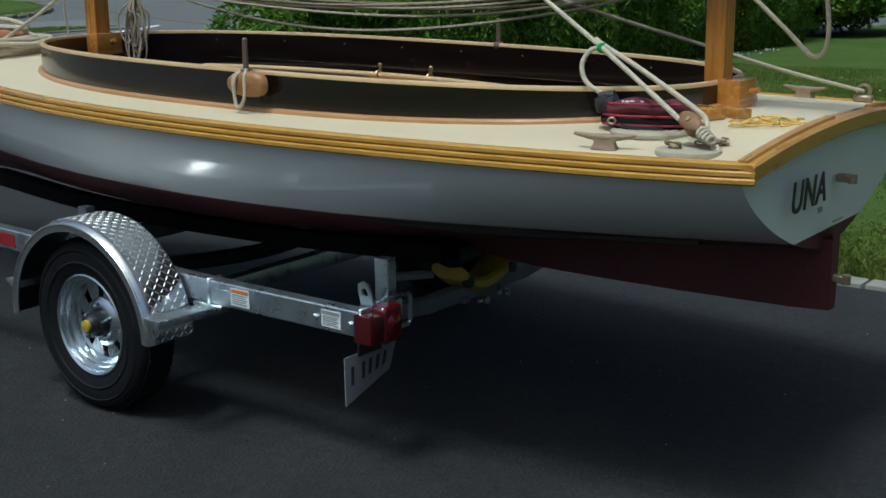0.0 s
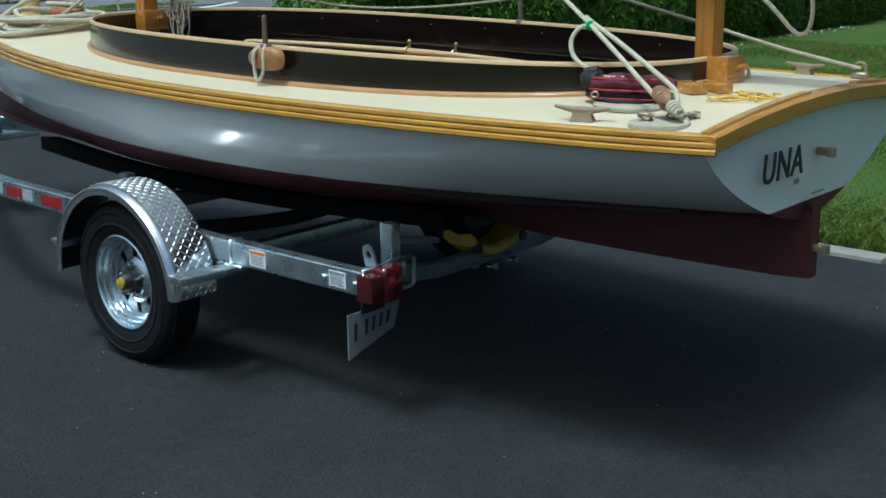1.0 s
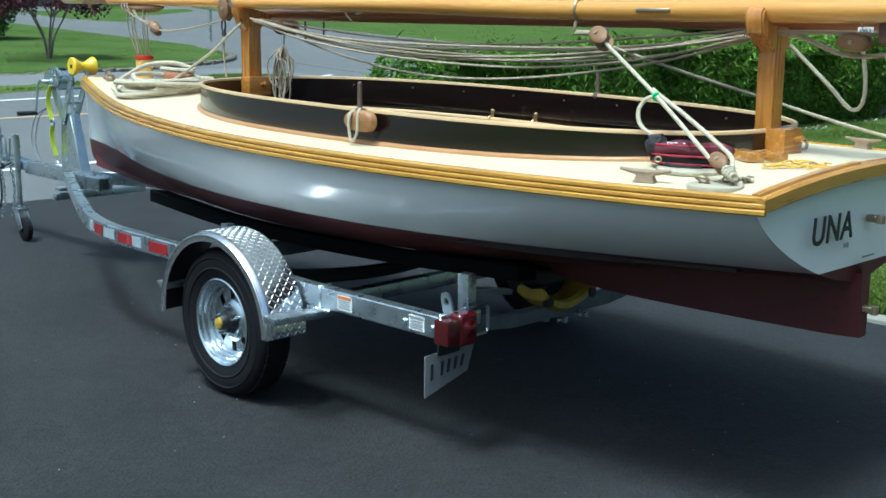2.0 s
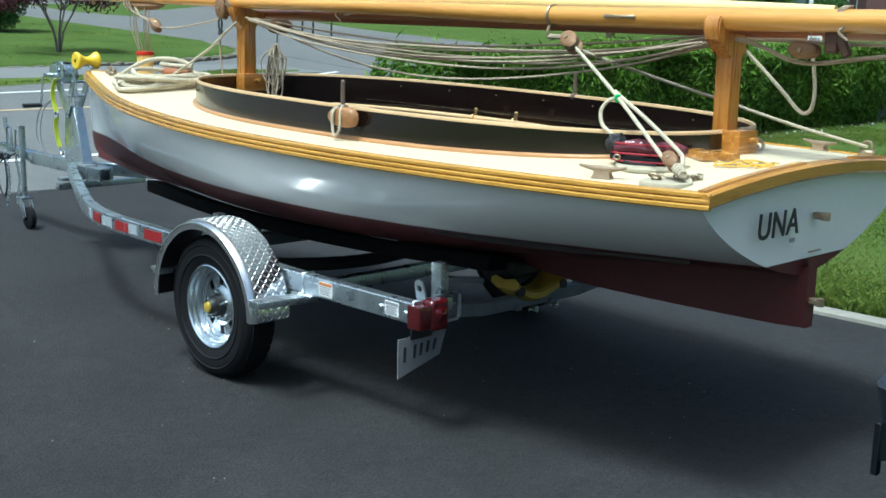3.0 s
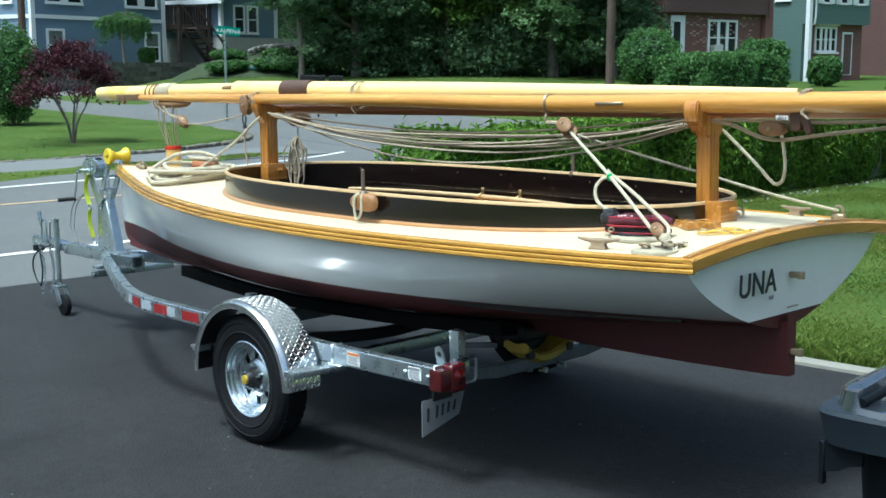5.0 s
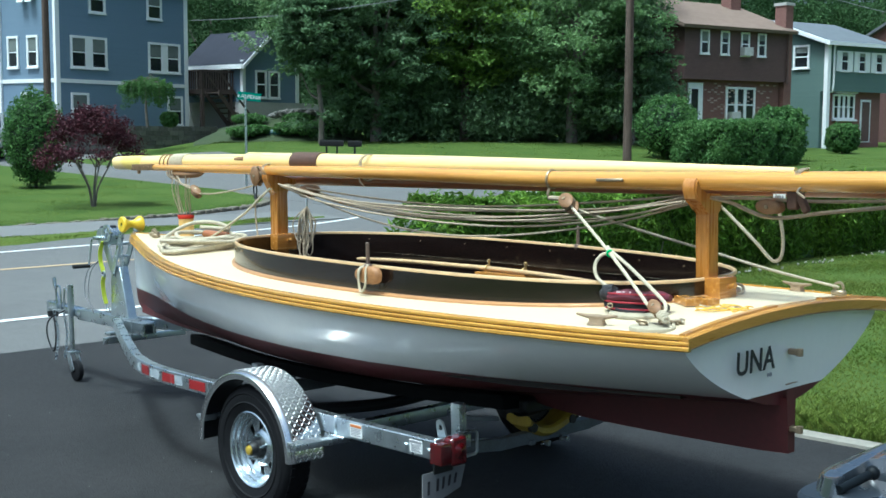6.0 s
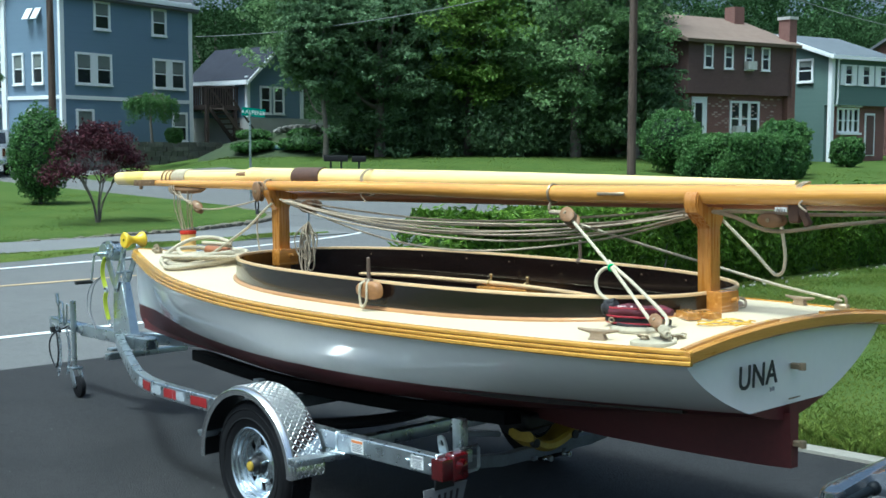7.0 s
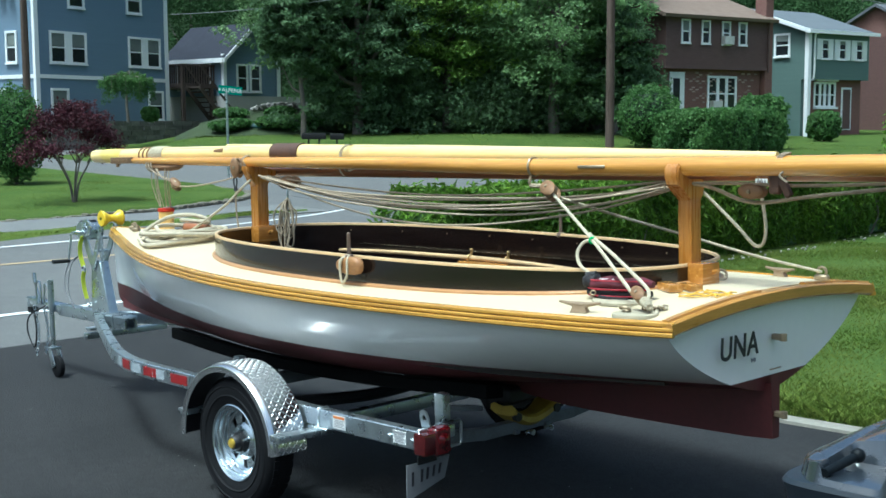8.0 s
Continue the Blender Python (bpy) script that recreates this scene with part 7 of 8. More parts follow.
TRIM = mat("white_trim_paint", (0.80, 0.81, 0.82), 0.5, var=0.04)
ROOF_G = mat("grey_asphalt_shingle", (0.10, 0.105, 0.118), 0.9, second=(0.14, 0.145, 0.158), scale=2, stretch=(1, 1, 5), spec=0.15)
ROOF_T = mat("tan_asphalt_shingle", (0.15, 0.108, 0.085), 0.9, second=(0.20, 0.15, 0.12), scale=2, stretch=(1, 1, 5), spec=0.15)
ROOF_D = mat("dark_asphalt_shingle", (0.026, 0.028, 0.038), 0.9, second=(0.04, 0.042, 0.055), scale=2, spec=0.1)
GLASS = mat("dark_window_glass", (0.018, 0.022, 0.026), 0.08, var=0.3, scale=1, spec=0.8)
BLIND = mat("pale_window_blind", (0.16, 0.18, 0.17), 0.7, var=0.1)
DECK_W = mat("weathered_deck_wood", (0.055, 0.038, 0.032), 0.85, second=(0.09, 0.065, 0.055), scale=4)
FOUND = mat("concrete_foundation", (0.40, 0.39, 0.37), 0.9, second=(0.48, 0.47, 0.45), scale=1)


class Plan:
    """A house's own axes: u along the front, v back from it, z up from the ground."""

    def __init__(self, ax, ay, bx, by, z):
        self.o = Vector((ax, ay, z))
        self.u = (Vector((bx, by, z)) - self.o).normalized()
        self.v = Vector((-self.u.y, self.u.x, 0))
        if self.v.x < 0:
            self.v = -self.v

    def at(self, u, v, z):
        return self.o + self.u * u + self.v * v + Vector((0, 0, z))

    def block(self, bm, u0, u1, v0, v1, z0, z1):
        p = [bm.verts.new(self.at(u, v, z)) for z in (z0, z1) for v in (v0, v1) for u in (u0, u1)]
        for f in ((0, 1, 3, 2), (4, 5, 7, 6), (0, 1, 5, 4), (2, 3, 7, 6), (0, 2, 6, 4), (1, 3, 7, 5)):
            bm.faces.new([p[i] for i in f])
        return bm

    def prism(self, bm, u0, u1, v0, v1, z0, rise, along="u", over=0.35, deep=0.16):
        """A gable roof with its thickness; the ridge runs along u or v."""
        if along == "u":
            m = (v0 + v1) / 2
            prof = [(v0 - over, z0 - over * rise / (m - v0)), (m, z0 + rise), (v1 + over, z0 - over * rise / (m - v0))]
            rows = [[self.at(u, v, z) for v, z in prof] for u in (u0 - over, u1 + over)]
        else:
            m = (u0 + u1) / 2
            prof = [(u0 - over, z0 - over * rise / (m - u0)), (m, z0 + rise), (u1 + over, z0 - over * rise / (m - u0))]
            rows = [[self.at(u, v, z) for u, z in prof] for v in (v0 - over, v1 + over)]
        sheet(bm, rows)
        thick(bm, deep)
        return bm

    def gable(self, bm, u0, u1, v0, v1, z0, rise, along="u", inset=0.0):
        """The walls that fill the ends under the roof."""
        ends = [[(u, v0, z0), (u, v1, z0), (u, (v0 + v1) / 2, z0 + rise)] for u in (u0, u1)] if along == "u" else [[(u0, v, z0), (u1, v, z0), ((u0 + u1) / 2, v, z0 + rise)] for v in (v0, v1)]
        vs = [[bm.verts.new(self.at(*p)) for p in e] for e in ends]
        bm.faces.new(vs[0])
        bm.faces.new(vs[1][::-1])
        for i in range(3):
            bm.faces.new((vs[0][i], vs[0][(i + 1) % 3], vs[1][(i + 1) % 3], vs[1][i]))
        return bm


def window(house, P, face, c, z, w, h, sashes=1, frame=0.11, blind=0.45, v_at=0.0, shutters=False, mull=0.8):
    """A window with casing, sill, sashes and panes; face is 'front' (along u) or 'side' (along v)."""
    def bx(bm, a0, a1, out0, out1, z0, z1):
        if face == "front":
            return P.block(bm, a0, a1, v_at - out1, v_at - out0, z0, z1)
        return P.block(bm, v_at - out1, v_at - out0, a0, a1, z0, z1)
    bm = B()  # the casing as one frame
    place = (lambda a, out, zz: P.at(a, v_at - out, zz)) if face == "front" else (lambda a, out, zz: P.at(v_at - out, a, zz))
    loops = []
    for out, g in ((0.0, frame), (0.07, frame), (0.07, 0.0), (0.0, 0.0)):
        loops.append([bm.verts.new(place(c + a * (w / 2 + g), out, z + b * (h / 2 + g))) for a, b in ((-1, -1), (1, -1), (1, 1), (-1, 1))])
    for p, q in zip(loops, loops[1:] + loops[:1]):
        for k in range(4):
            bm.faces.new((p[k], p[(k + 1) % 4], q[(k + 1) % 4], q[k]))
    win = part("window", bm, TRIM, house, "white window casing")
    bm = B()
    bx(bm, c - w / 2 - frame * 1.2, c + w / 2 + frame * 1.2, 0.0, 0.11, z - h / 2 - frame - 0.03, z - h / 2 - frame + 0.03)
    part("window_sill", bm, TRIM, win)
    for k in range(1, sashes):
        x = c - w / 2 + w * k / sashes
        part("mullion", bx(B(), x - frame * mull, x + frame * mull, 0.0, 0.065, z - h / 2, z + h / 2), TRIM, win)
    bm = B()
    bx(bm, c - w / 2, c + w / 2, 0.0, 0.045, z - 0.03, z + 0.03)
    part("sash_bar", bm, TRIM, win)
    for k in range(sashes):
        x0, x1 = c - w / 2 + w * k / sashes, c - w / 2 + w * (k + 1) / sashes
        bm = B()
        bx(bm, x0 + 0.01, x1 - 0.01, 0.0, 0.02, z - h / 2, z + h / 2 - h * blind)
        part("pane", bm, GLASS, win)
        if blind:
            bm = B()
            bx(bm, x0 + 0.01, x1 - 0.01, 0.0, 0.022, z + h / 2 - h * blind, z + h / 2)
            part("blind", bm, BLIND, win)
    if shutters:
        for s in (-1, 1):
            bm = B()
            x = c + s * (w / 2 + frame + 0.17)
            bx(bm, x - 0.16, x + 0.16, 0.0, 0.05, z - h / 2 - frame, z + h / 2 + frame)
            part("shutter", bm, TRIM, win)


def siding(P, bm, u0, u1, v0, v1, z0, z1, step=0.16, out=0.018):
    """Courses of boards, each standing proud at its foot."""
    n = max(1, int((z1 - z0) / step))
    h = (z1 - z0) / n
    last = None
    for i in range(n):
        za, zb = z0 + i * h, z0 + (i + 1) * h
        lo = [P.at(*q, za) for q in ((u0 - out, v0 - out), (u1 + out, v0 - out), (u1 + out, v1 + out), (u0 - out, v1 + out))]
        hi = [P.at(*q, zb) for q in ((u0, v0), (u1, v0), (u1, v1), (u0, v1))]
        a, b = [bm.verts.new(p) for p in lo], [bm.verts.new(p) for p in hi]
        for k in range(4):
            bm.faces.new((a[k], a[(k + 1) % 4], b[(k + 1) % 4], b[k]))
            if last:
                bm.faces.new((last[k], last[(k + 1) % 4], a[(k + 1) % 4], a[k]))
        last = b
    return bm


# the blue house
P = Plan(50.3, -20.4, 52.5, -28.4, 0)
W, D, Z0, ZE = 8.3, 4.1, 1.7, 9.15
h = thing("blue_house", "three-storey blue clapboard house with white trim", "house", P.at(0, 0, Z0), on=HERE)
part("wall", siding(P, B(), 0, W, 0, D, Z0, ZE, 0.11, 0.009), BLUE, h, "blue clapboard walls")
part("rear_wing", siding(P, B(), 0.7, W - 1, D, 8.5, Z0, ZE - 0.7, 0.11, 0.009), BLUE, h, "set-back rear wing")
part("wing_roof", P.block(B(), 0.4, W - 0.7, D, 8.8, ZE - 0.7, ZE - 0.5), ROOF_G, h)
for z in (3.6, 6.3):
    part("wing_porch", P.block(B(), -0.5, 0.7, D + 0.4, 7.5, z, z + 0.16), TRIM, h)
part("wing_post", P.block(B(), -0.45, -0.33, D + 1.5, D + 1.62, Z0, ZE - 0.7), TRIM, h)
part("roof", P.prism(B(), 0, W, 0, D, ZE, 2.6, "u"), ROOF_G, h, "grey shingle roof")
part("gable_wall", P.gable(B(), 0.02, W - 0.02, 0.02, D - 0.02, ZE, 2.55, "u"), BLUE, h)
for u, v in ((0, 0), (W, 0), (0, D)):
    bm = B()
    P.block(bm, u - 0.12, u + 0.12, v - 0.05 if v == 0 else v - 0.2, v + 0.12, Z0, ZE)
    part("corner_board", bm, TRIM, h)
bm = B()
P.block(bm, -0.06, W + 0.06, -0.06, D + 0.05, 3.95, 4.13)
part("belt_board", bm, TRIM, h)
bm = B()
P.block(bm, -0.35, W + 0.35, -0.36, -0.26, ZE - 0.33, ZE - 0.15)
P.block(bm, -0.10, W + 0.10, -0.10, D, ZE - 0.26, ZE - 0.04)
part("eaves_board", bm, TRIM, h)
for u in (2.4, 6.1):
    window(h, P, "front", u, 7.95, 0.8, 1.15)
for u in (1.85, 6.75):
    window(h, P, "front", u, 5.4, 2.0, 1.3, 2, blind=0.45, mull=2.0)
for u in (1.25, 7.45):
    window(h, P, "front", u, 2.75, 0.85, 1.3)
for v, z in ((1.65, 5.4), (3.05, 5.4), (2.15, 2.75)):
    window(h, P, "side", v, z, 0.58, 1.3)
for z in (5.2, 7.5):
    window(h, P, "side", 5.3, z, 0.6, 1.2, v_at=0.7)
bm = B()  # two open awning windows on the side
for v in (1.55, 2.15):
    p = [P.at(-0.02, v - 0.21, 8.2), P.at(-0.02, v + 0.21, 8.2), P.at(-0.34, v + 0.21, 7.68), P.at(-0.34, v - 0.21, 7.68)]
    bm.faces.new([bm.verts.new(q) for q in p])
thick(bm, 0.04)
part("awning_window", bm, TRIM, h, "open white awning window")
bm = B()
P.block(bm, W, W + 0.9, 1.5, 3.2, 5.9, 6.05)
P.block(bm, W + 0.82, W + 0.9, 1.5, 3.2, 6.05, 7.0)
part("balcony", bm, TRIM, h)

# stone retaining wall and steps before it
bm = B()
wall = thing("retaining_wall", "low dark field-stone retaining wall before the blue house", "wall", P.at(2, -3.5, 1.0), on=HERE, kind="structure")
rnd = random.Random(9)
part("wall_core", P.block(B(), -2.5, 6.9, -3.3, -2.6, 0.6, 1.95), STONE, wall)
me = None
for row in range(5):
    u = -2.5 + 0.25 * (row % 2)
    while u < 6.8:
        w = rnd.uniform(0.35, 0.75)
        bm = B()
        P.block(bm, u + 0.015, u + w - 0.015, -3.42 + rnd.uniform(0, 0.05), -3.28, 0.85 + row * 0.225, 0.85 + row * 0.225 + 0.21)
        part("stone", bm, STONE, wall)
        u += w

# the house with the deck behind
P = Plan(51.6, -31.3, 52.6, -38.3, 0)
h = thing("grey_blue_house", "grey-blue house with a dark gable roof and a raised deck", "house", P.at(0, 0, 1.6), on=HERE)
part("wall", siding(P, B(), 0, 3.9, 0, 4.6, 3.3, 5.5, 0.11, 0.009), BLUE, h, "grey-blue clapboard wall")
part("foundation", P.block(B(), 0.02, 7.5, -0.04, 6, 1.0, 3.3), FOUND, h, "pale concrete foundation")
part("gable_wall", P.gable(B(), 0.02, 3.88, 0.02, 4.58, 5.5, 1.65, "v"), BLUE, h)
part("roof", P.prism(B(), 0, 3.9, 0, 4.6, 5.5, 1.7, "v"), ROOF_D, h, "dark shingle roof")
for u in (0, 3.9):
    part("corner_board", P.block(B(), u - 0.1, u + 0.1, -0.1, 0.1, 3.3, 5.5), TRIM, h)
bm = B()
for k in (0, 1):
    p = [P.at(1.95, -0.42, 7.22), P.at(1.95, -0.42, 7.0), P.at(-0.38 + 4.66 * k, -0.42, 4.98), P.at(-0.38 + 4.66 * k, -0.42, 5.2)]
    bm.faces.new([bm.verts.new(q) for q in p])
part("rake_trim", thick(bm, 0.06), TRIM, h, "white rake board")
part("eaves_board", P.block(B(), -0.44, -0.36, -0.4, 5.0, 5.02, 5.26), TRIM, h)
for u in (1.25, 2.2):
    window(h, P, "front", u, 4.25, 0.6, 1.3, blind=0)
part("door_frame", P.block(B(), -0.05, 0.0, 1.0, 3.8, 3.6, 5.15), TRIM, h, "white sliding door frame")
part("door_glass", P.block(B(), -0.08, -0.04, 1.15, 3.65, 3.65, 5.0), GLASS, h)
d = thing("raised_deck", "dark weathered wooden deck with rails and a stair", "deck", P.at(-1.2, 2, 1.2), on=HERE)
part("deck_floor", P.block(B(), -2.3, -0.06, 0.6, 4.6, 3.68, 3.92), DECK_W, d)
for u, v in ((-2.2, 0.7), (-2.2, 2.6), (-2.2, 4.5), (-0.3, 0.7)):
    part("deck_post", P.block(B(), u - 0.09, u + 0.09, v - 0.09, v + 0.09, 0.9, 3.7), DECK_W, d)
part("top_rail", P.block(B(), -2.3, -2.18, 0.6, 4.6, 4.82, 4.92), DECK_W, d)
part("top_rail", P.block(B(), -2.3, -0.1, 0.6, 0.72, 4.82, 4.92), DECK_W, d)
for k in range(24):
    v = 0.64 + 3.9 * k / 23
    part("baluster", P.block(B(), -2.27, -2.21, v - 0.03, v + 0.03, 3.9, 4.84), DECK_W, d)
for k in range(14):
    u = -2.26 + 2.1 * k / 13
    part("baluster", P.block(B(), u - 0.03, u + 0.03, 0.63, 0.69, 3.9, 4.84), DECK_W, d)
for k in range(10):
    part("stair_tread", P.block(B(), -2.0 + 0.24 * k, -1.72 + 0.24 * k, -0.5, 0.55, 3.68 - 0.26 * k, 3.75 - 0.26 * k), DECK_W, d)
for v in (-0.55, 0.58):
    for z, t in ((3.55, 0.3), (4.75, 0.12)):
        bm = B()
        p = [P.at(-2.1, v, z), P.at(-2.1, v, z + t), P.at(0.4, v, z + t - 2.7), P.at(0.4, v, z - 2.7)]
        bm.faces.new([bm.verts.new(q) for q in p])
        part("stair_rail" if t < 0.2 else "stair_string", thick(bm, 0.07), DECK_W, d)
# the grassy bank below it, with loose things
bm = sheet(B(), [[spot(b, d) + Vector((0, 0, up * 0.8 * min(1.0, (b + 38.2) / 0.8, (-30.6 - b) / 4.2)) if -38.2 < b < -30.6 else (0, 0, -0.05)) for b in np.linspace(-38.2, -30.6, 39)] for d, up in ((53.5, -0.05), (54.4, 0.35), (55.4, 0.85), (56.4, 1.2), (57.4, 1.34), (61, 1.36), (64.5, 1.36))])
# the lawn colour made darker, with the shade under the trees painted in
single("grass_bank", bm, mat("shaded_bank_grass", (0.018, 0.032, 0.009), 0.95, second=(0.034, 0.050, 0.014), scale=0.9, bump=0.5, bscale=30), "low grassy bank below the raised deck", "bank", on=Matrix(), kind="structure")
for k in range(16):
    p = spot(-34.4 - 0.14 * k, 56.8 + 0.2 * (k % 3)) + Vector((0, 0, 0.45 + 0.02 * min(k, 6)))
    bm = B()
    bmesh.ops.create_icosphere(bm, subdivisions=1, radius=rnd.uniform(0.12, 0.24), matrix=Matrix.Translation(p + Vector((0, 0, 0.65 + 0.1 * (k % 2)))) @ Matrix.Diagonal((1, 1.2, 0.6, 1)))
    single("bank_stone", bm, mat("pale_bank_stone", (0.20, 0.19, 0.17), 0.9, second=(0.30, 0.29, 0.265), scale=4, each=0.2), "pale boulder on the grassy bank", "stone", p + Vector((0, 0, 0.5)), group="bank stones", on=HERE, smooth=False)
bm = B()
p = spot(-34.6, 54.6) + Vector((0, 0, 0.16))
bmesh.ops.create_uvsphere(bm, u_segments=16, v_segments=8, radius=0.5, matrix=Matrix.Translation(p + Vector((0, 0, 0.2))) @ pose(0, 0, 0, 0, 0, 50) @ Matrix.Diagonal((1.35, 0.45, 0.34, 1)))
single("upturned_canoe", bm, mat("teal_plastic", (0.03, 0.14, 0.13), 0.5, second=(0.06, 0.08, 0.10), scale=2), "upturned teal and grey boat on the grass", "canoe", p, on=HERE)

for k, (b, d, w, hh) in enumerate(((-33.0, 54.2, 1.3, 0.5), (-33.7, 54.6, 1.1, 0.45), (-35.3, 54.5, 1.5, 0.6), (-36.2, 54.3, 1.6, 0.7), (-37.0, 54.4, 1.4, 0.8), (-35.6, 56.2, 1.2, 0.5), (-33.3, 56.0, 1.4, 0.5))):
    bush("bank_weeds", "rough green weeds on the grassy bank", spot(b, d) + Vector((0, 0, 0.1 + 0.3 * (d - 54))), (w, w * 1.3, hh), 0.08, 1500, LEAF_B, 40 + k, 1.0, group="bank weeds", category="weeds")

# the brown house
P = Plan(31.2, -42.3, 30.0, -49.1, 0)
W, D = 6.9, 8.0
h = thing("brown_house", "two-storey brown shingle house over a brick ground floor", "house", P.at(0, 0, 1.1), on=HERE)
part("brick_wall", P.block(B(), 0.1, W - 0.1, 0.35, D, 0.9, 4.35), BRICK, h, "red brick ground floor")
bm = B()
rnd = random.Random(3)
for row in range(26):
    for k in range(14):
        u = 0.3 + (W - 0.6) * (k + 0.5 * (row % 2) + rnd.uniform(-0.1, 0.1)) / 14
        if rnd.random() < 0.30:
            P.block(bm, u, u + 0.2, 0.325, 0.36, 1.6 + 0.1 * row, 1.6 + 0.1 * row + 0.07)
pb = part("pale_bricks", bm, mat("pale_brick", (0.34, 0.25, 0.22), 0.9, island=0.3), h, "scattered pale bricks")
pb["kind"] = "stuff"
part("upper_wall", siding(P, B(), 0, W, 0, D, 4.3, 6.95, 0.13, 0.012), BROWN, h, "dark brown shingle upper floor")
part("roof", P.prism(B(), 0, W, 0, D, 6.95, 1.5, "u", 0.4), ROOF_T, h, "tan shingle roof")
part("gable_wall", P.gable(B(), 0.02, W - 0.02, 0.02, D - 0.02, 6.95, 1.45, "u"), BROWN, h)
for u, b in ((1.25, 0.5), (2.58, 0.3), (3.95, 0.3), (5.1, 0.3)):
    window(h, P, "front", u, 6.05, 0.42, 0.98, blind=b, frame=0.08)
window(h, P, "front", 4.1, 3.15, 1.8, 1.5, 3, blind=0.0, v_at=0.35)
bm = B()
P.block(bm, 0.55, 1.5, 0.25, 0.33, 1.2, 4.15)
dr = part("front_door", bm, TRIM, h, "white front door with glass")
bm = B()
P.block(bm, 0.75, 1.15, 0.2, 0.26, 1.9, 3.85)
part("door_glass", bm, GLASS, dr)
for u, z in ((3.95, 5.7), (3.6, 2.6)):
    bm = B()
    P.block(bm, u - 0.3, u + 0.3, -0.3 if z > 4 else 0.05, 0.0 if z > 4 else 0.34, z - 0.2, z + 0.2)
    part("air_conditioner", bm, mat("pale_appliance", (0.5, 0.5, 0.48), 0.6), h)
bm = B()
P.block(bm, W - 0.06, W + 0.46, 0.05, 0.75, 0.9, 8.1)
chim = part("chimney", bm, BRICK, h, "red brick chimney")
bm = B()
P.block(bm, W - 0.11, W + 0.51, 0.0, 0.8, 8.1, 8.24)
part("chimney_cap", bm, FOUND, chim)
bm = B()
P.block(bm, 6.05, 6.75, 3.0, 3.7, 7.4, 8.95)
c2 = part("chimney", bm, BRICK, h)
bm = B()
rod(bm, P.at(W + 0.0, -0.1, 6.8), P.at(W, -0.1, 4.2), 0.05)
part("downpipe", bm, BROWN, h)

# the sage green house
P = Plan(30.3, -53.6, 29.0, -62.0, 0)
W, D = 5.15, 8.0
h = thing("sage_green_house", "two-storey sage green house with white trim", "house", P.at(0, 0, 1.0), on=HERE)
part("brick_wall", P.block(B(), 0.1, W - 0.1, 0.4, D, 0.7, 4.1), BRICK, h, "red brick ground floor")
part("upper_wall", siding(P, B(), 0, W, 0, D, 4.0, 6.65, 0.12, 0.008), SAGE, h, "sage green clapboard upper floor")
part("side_wall", siding(P, B(), -0.02, 0.2, 0.4, D, 0.9, 4.0, 0.12, 0.008), SAGE, h)
part("roof", P.prism(B(), 0, W, 0, D, 6.65, 1.35, "u"), mat("pale_grey_shingle", (0.10, 0.112, 0.125), 0.9, second=(0.13, 0.145, 0.16), scale=2, spec=0.15), h, "pale grey shingle roof")
part("gable_wall", P.gable(B(), 0.02, W - 0.02, 0.02, D - 0.02, 6.65, 1.3, "u"), SAGE, h)
bm = B()
P.block(bm, -0.12, 0.12, -0.12, 0.12, 0.9, 6.65)
P.block(bm, -0.4, W + 0.4, -0.42, -0.34, 6.38, 6.56)
part("corner_board", bm, TRIM, h)
bm = B()
slope = 1.35 / (D / 2)
beam(bm, P.at(-0.37, -0.38, 6.65 - 0.38 * slope - 0.06), P.at(-0.37, D / 2, 8.0 - 0.06), 0.05, 0.22)
part("rake_board", bm, TRIM, h)
bm = B()
tube(bm, [P.at(0.34, -0.34, 6.4), P.at(0.34, -0.16, 6.2), P.at(0.34, -0.12, 4.1), P.at(0.34, 0.30, 3.8), P.at(0.34, 0.32, 1.0)], 0.055, 8)
part("downpipe", bm, TRIM, h, "white downpipe")
for u in (1.35, 2.8, 4.25):
    window(h, P, "front", u, 5.6, 0.5, 0.92, blind=0.2, shutters=True, frame=0.08)
window(h, P, "side", 1.7, 5.85, 0.85, 1.05, blind=0.3)
window(h, P, "front", 1.9, 3.2, 1.6, 1.15, 4, blind=0.0, v_at=0.4)
bm = B()
P.block(bm, 3.32, 4.18, 0.34, 0.39, 1.3, 3.62)
dr = part("front_door", bm, TRIM, h, "white door frame round a dark door")
bm = B()
P.block(bm, 3.44, 4.06, 0.31, 0.345, 1.35, 3.5)
part("door_leaf", bm, BROWN, dr)
part("bay_head", P.block(B(), 1.0, 2.8, 0.14, 0.40, 3.92, 4.02), TRIM, h, "white head of the bay window")
part("bay_sill", P.block(B(), 1.0, 2.8, 0.14, 0.40, 2.44, 2.54), TRIM, h, "white sill of the bay window")
P = Plan(28.8, -65.5, 27.8, -73.0, 0)
h = thing("brick_house", "red brick house at the end of the row", "house", P.at(0, 0, 0.9), on=HERE)
part("wall", P.block(B(), 0, 8, 0, 8, 0.5, 6.9), mat("dark_red_brick", (0.075, 0.038, 0.034), 0.9, second=(0.135, 0.072, 0.064), scale=9, stretch=(1, 1, 2.5)), h)
porch = part("porch", P.block(B(), 0.4, 5.2, -1.5, 0.0, 0.5, 1.5), BROWN, h, "dark raised porch with white railings")
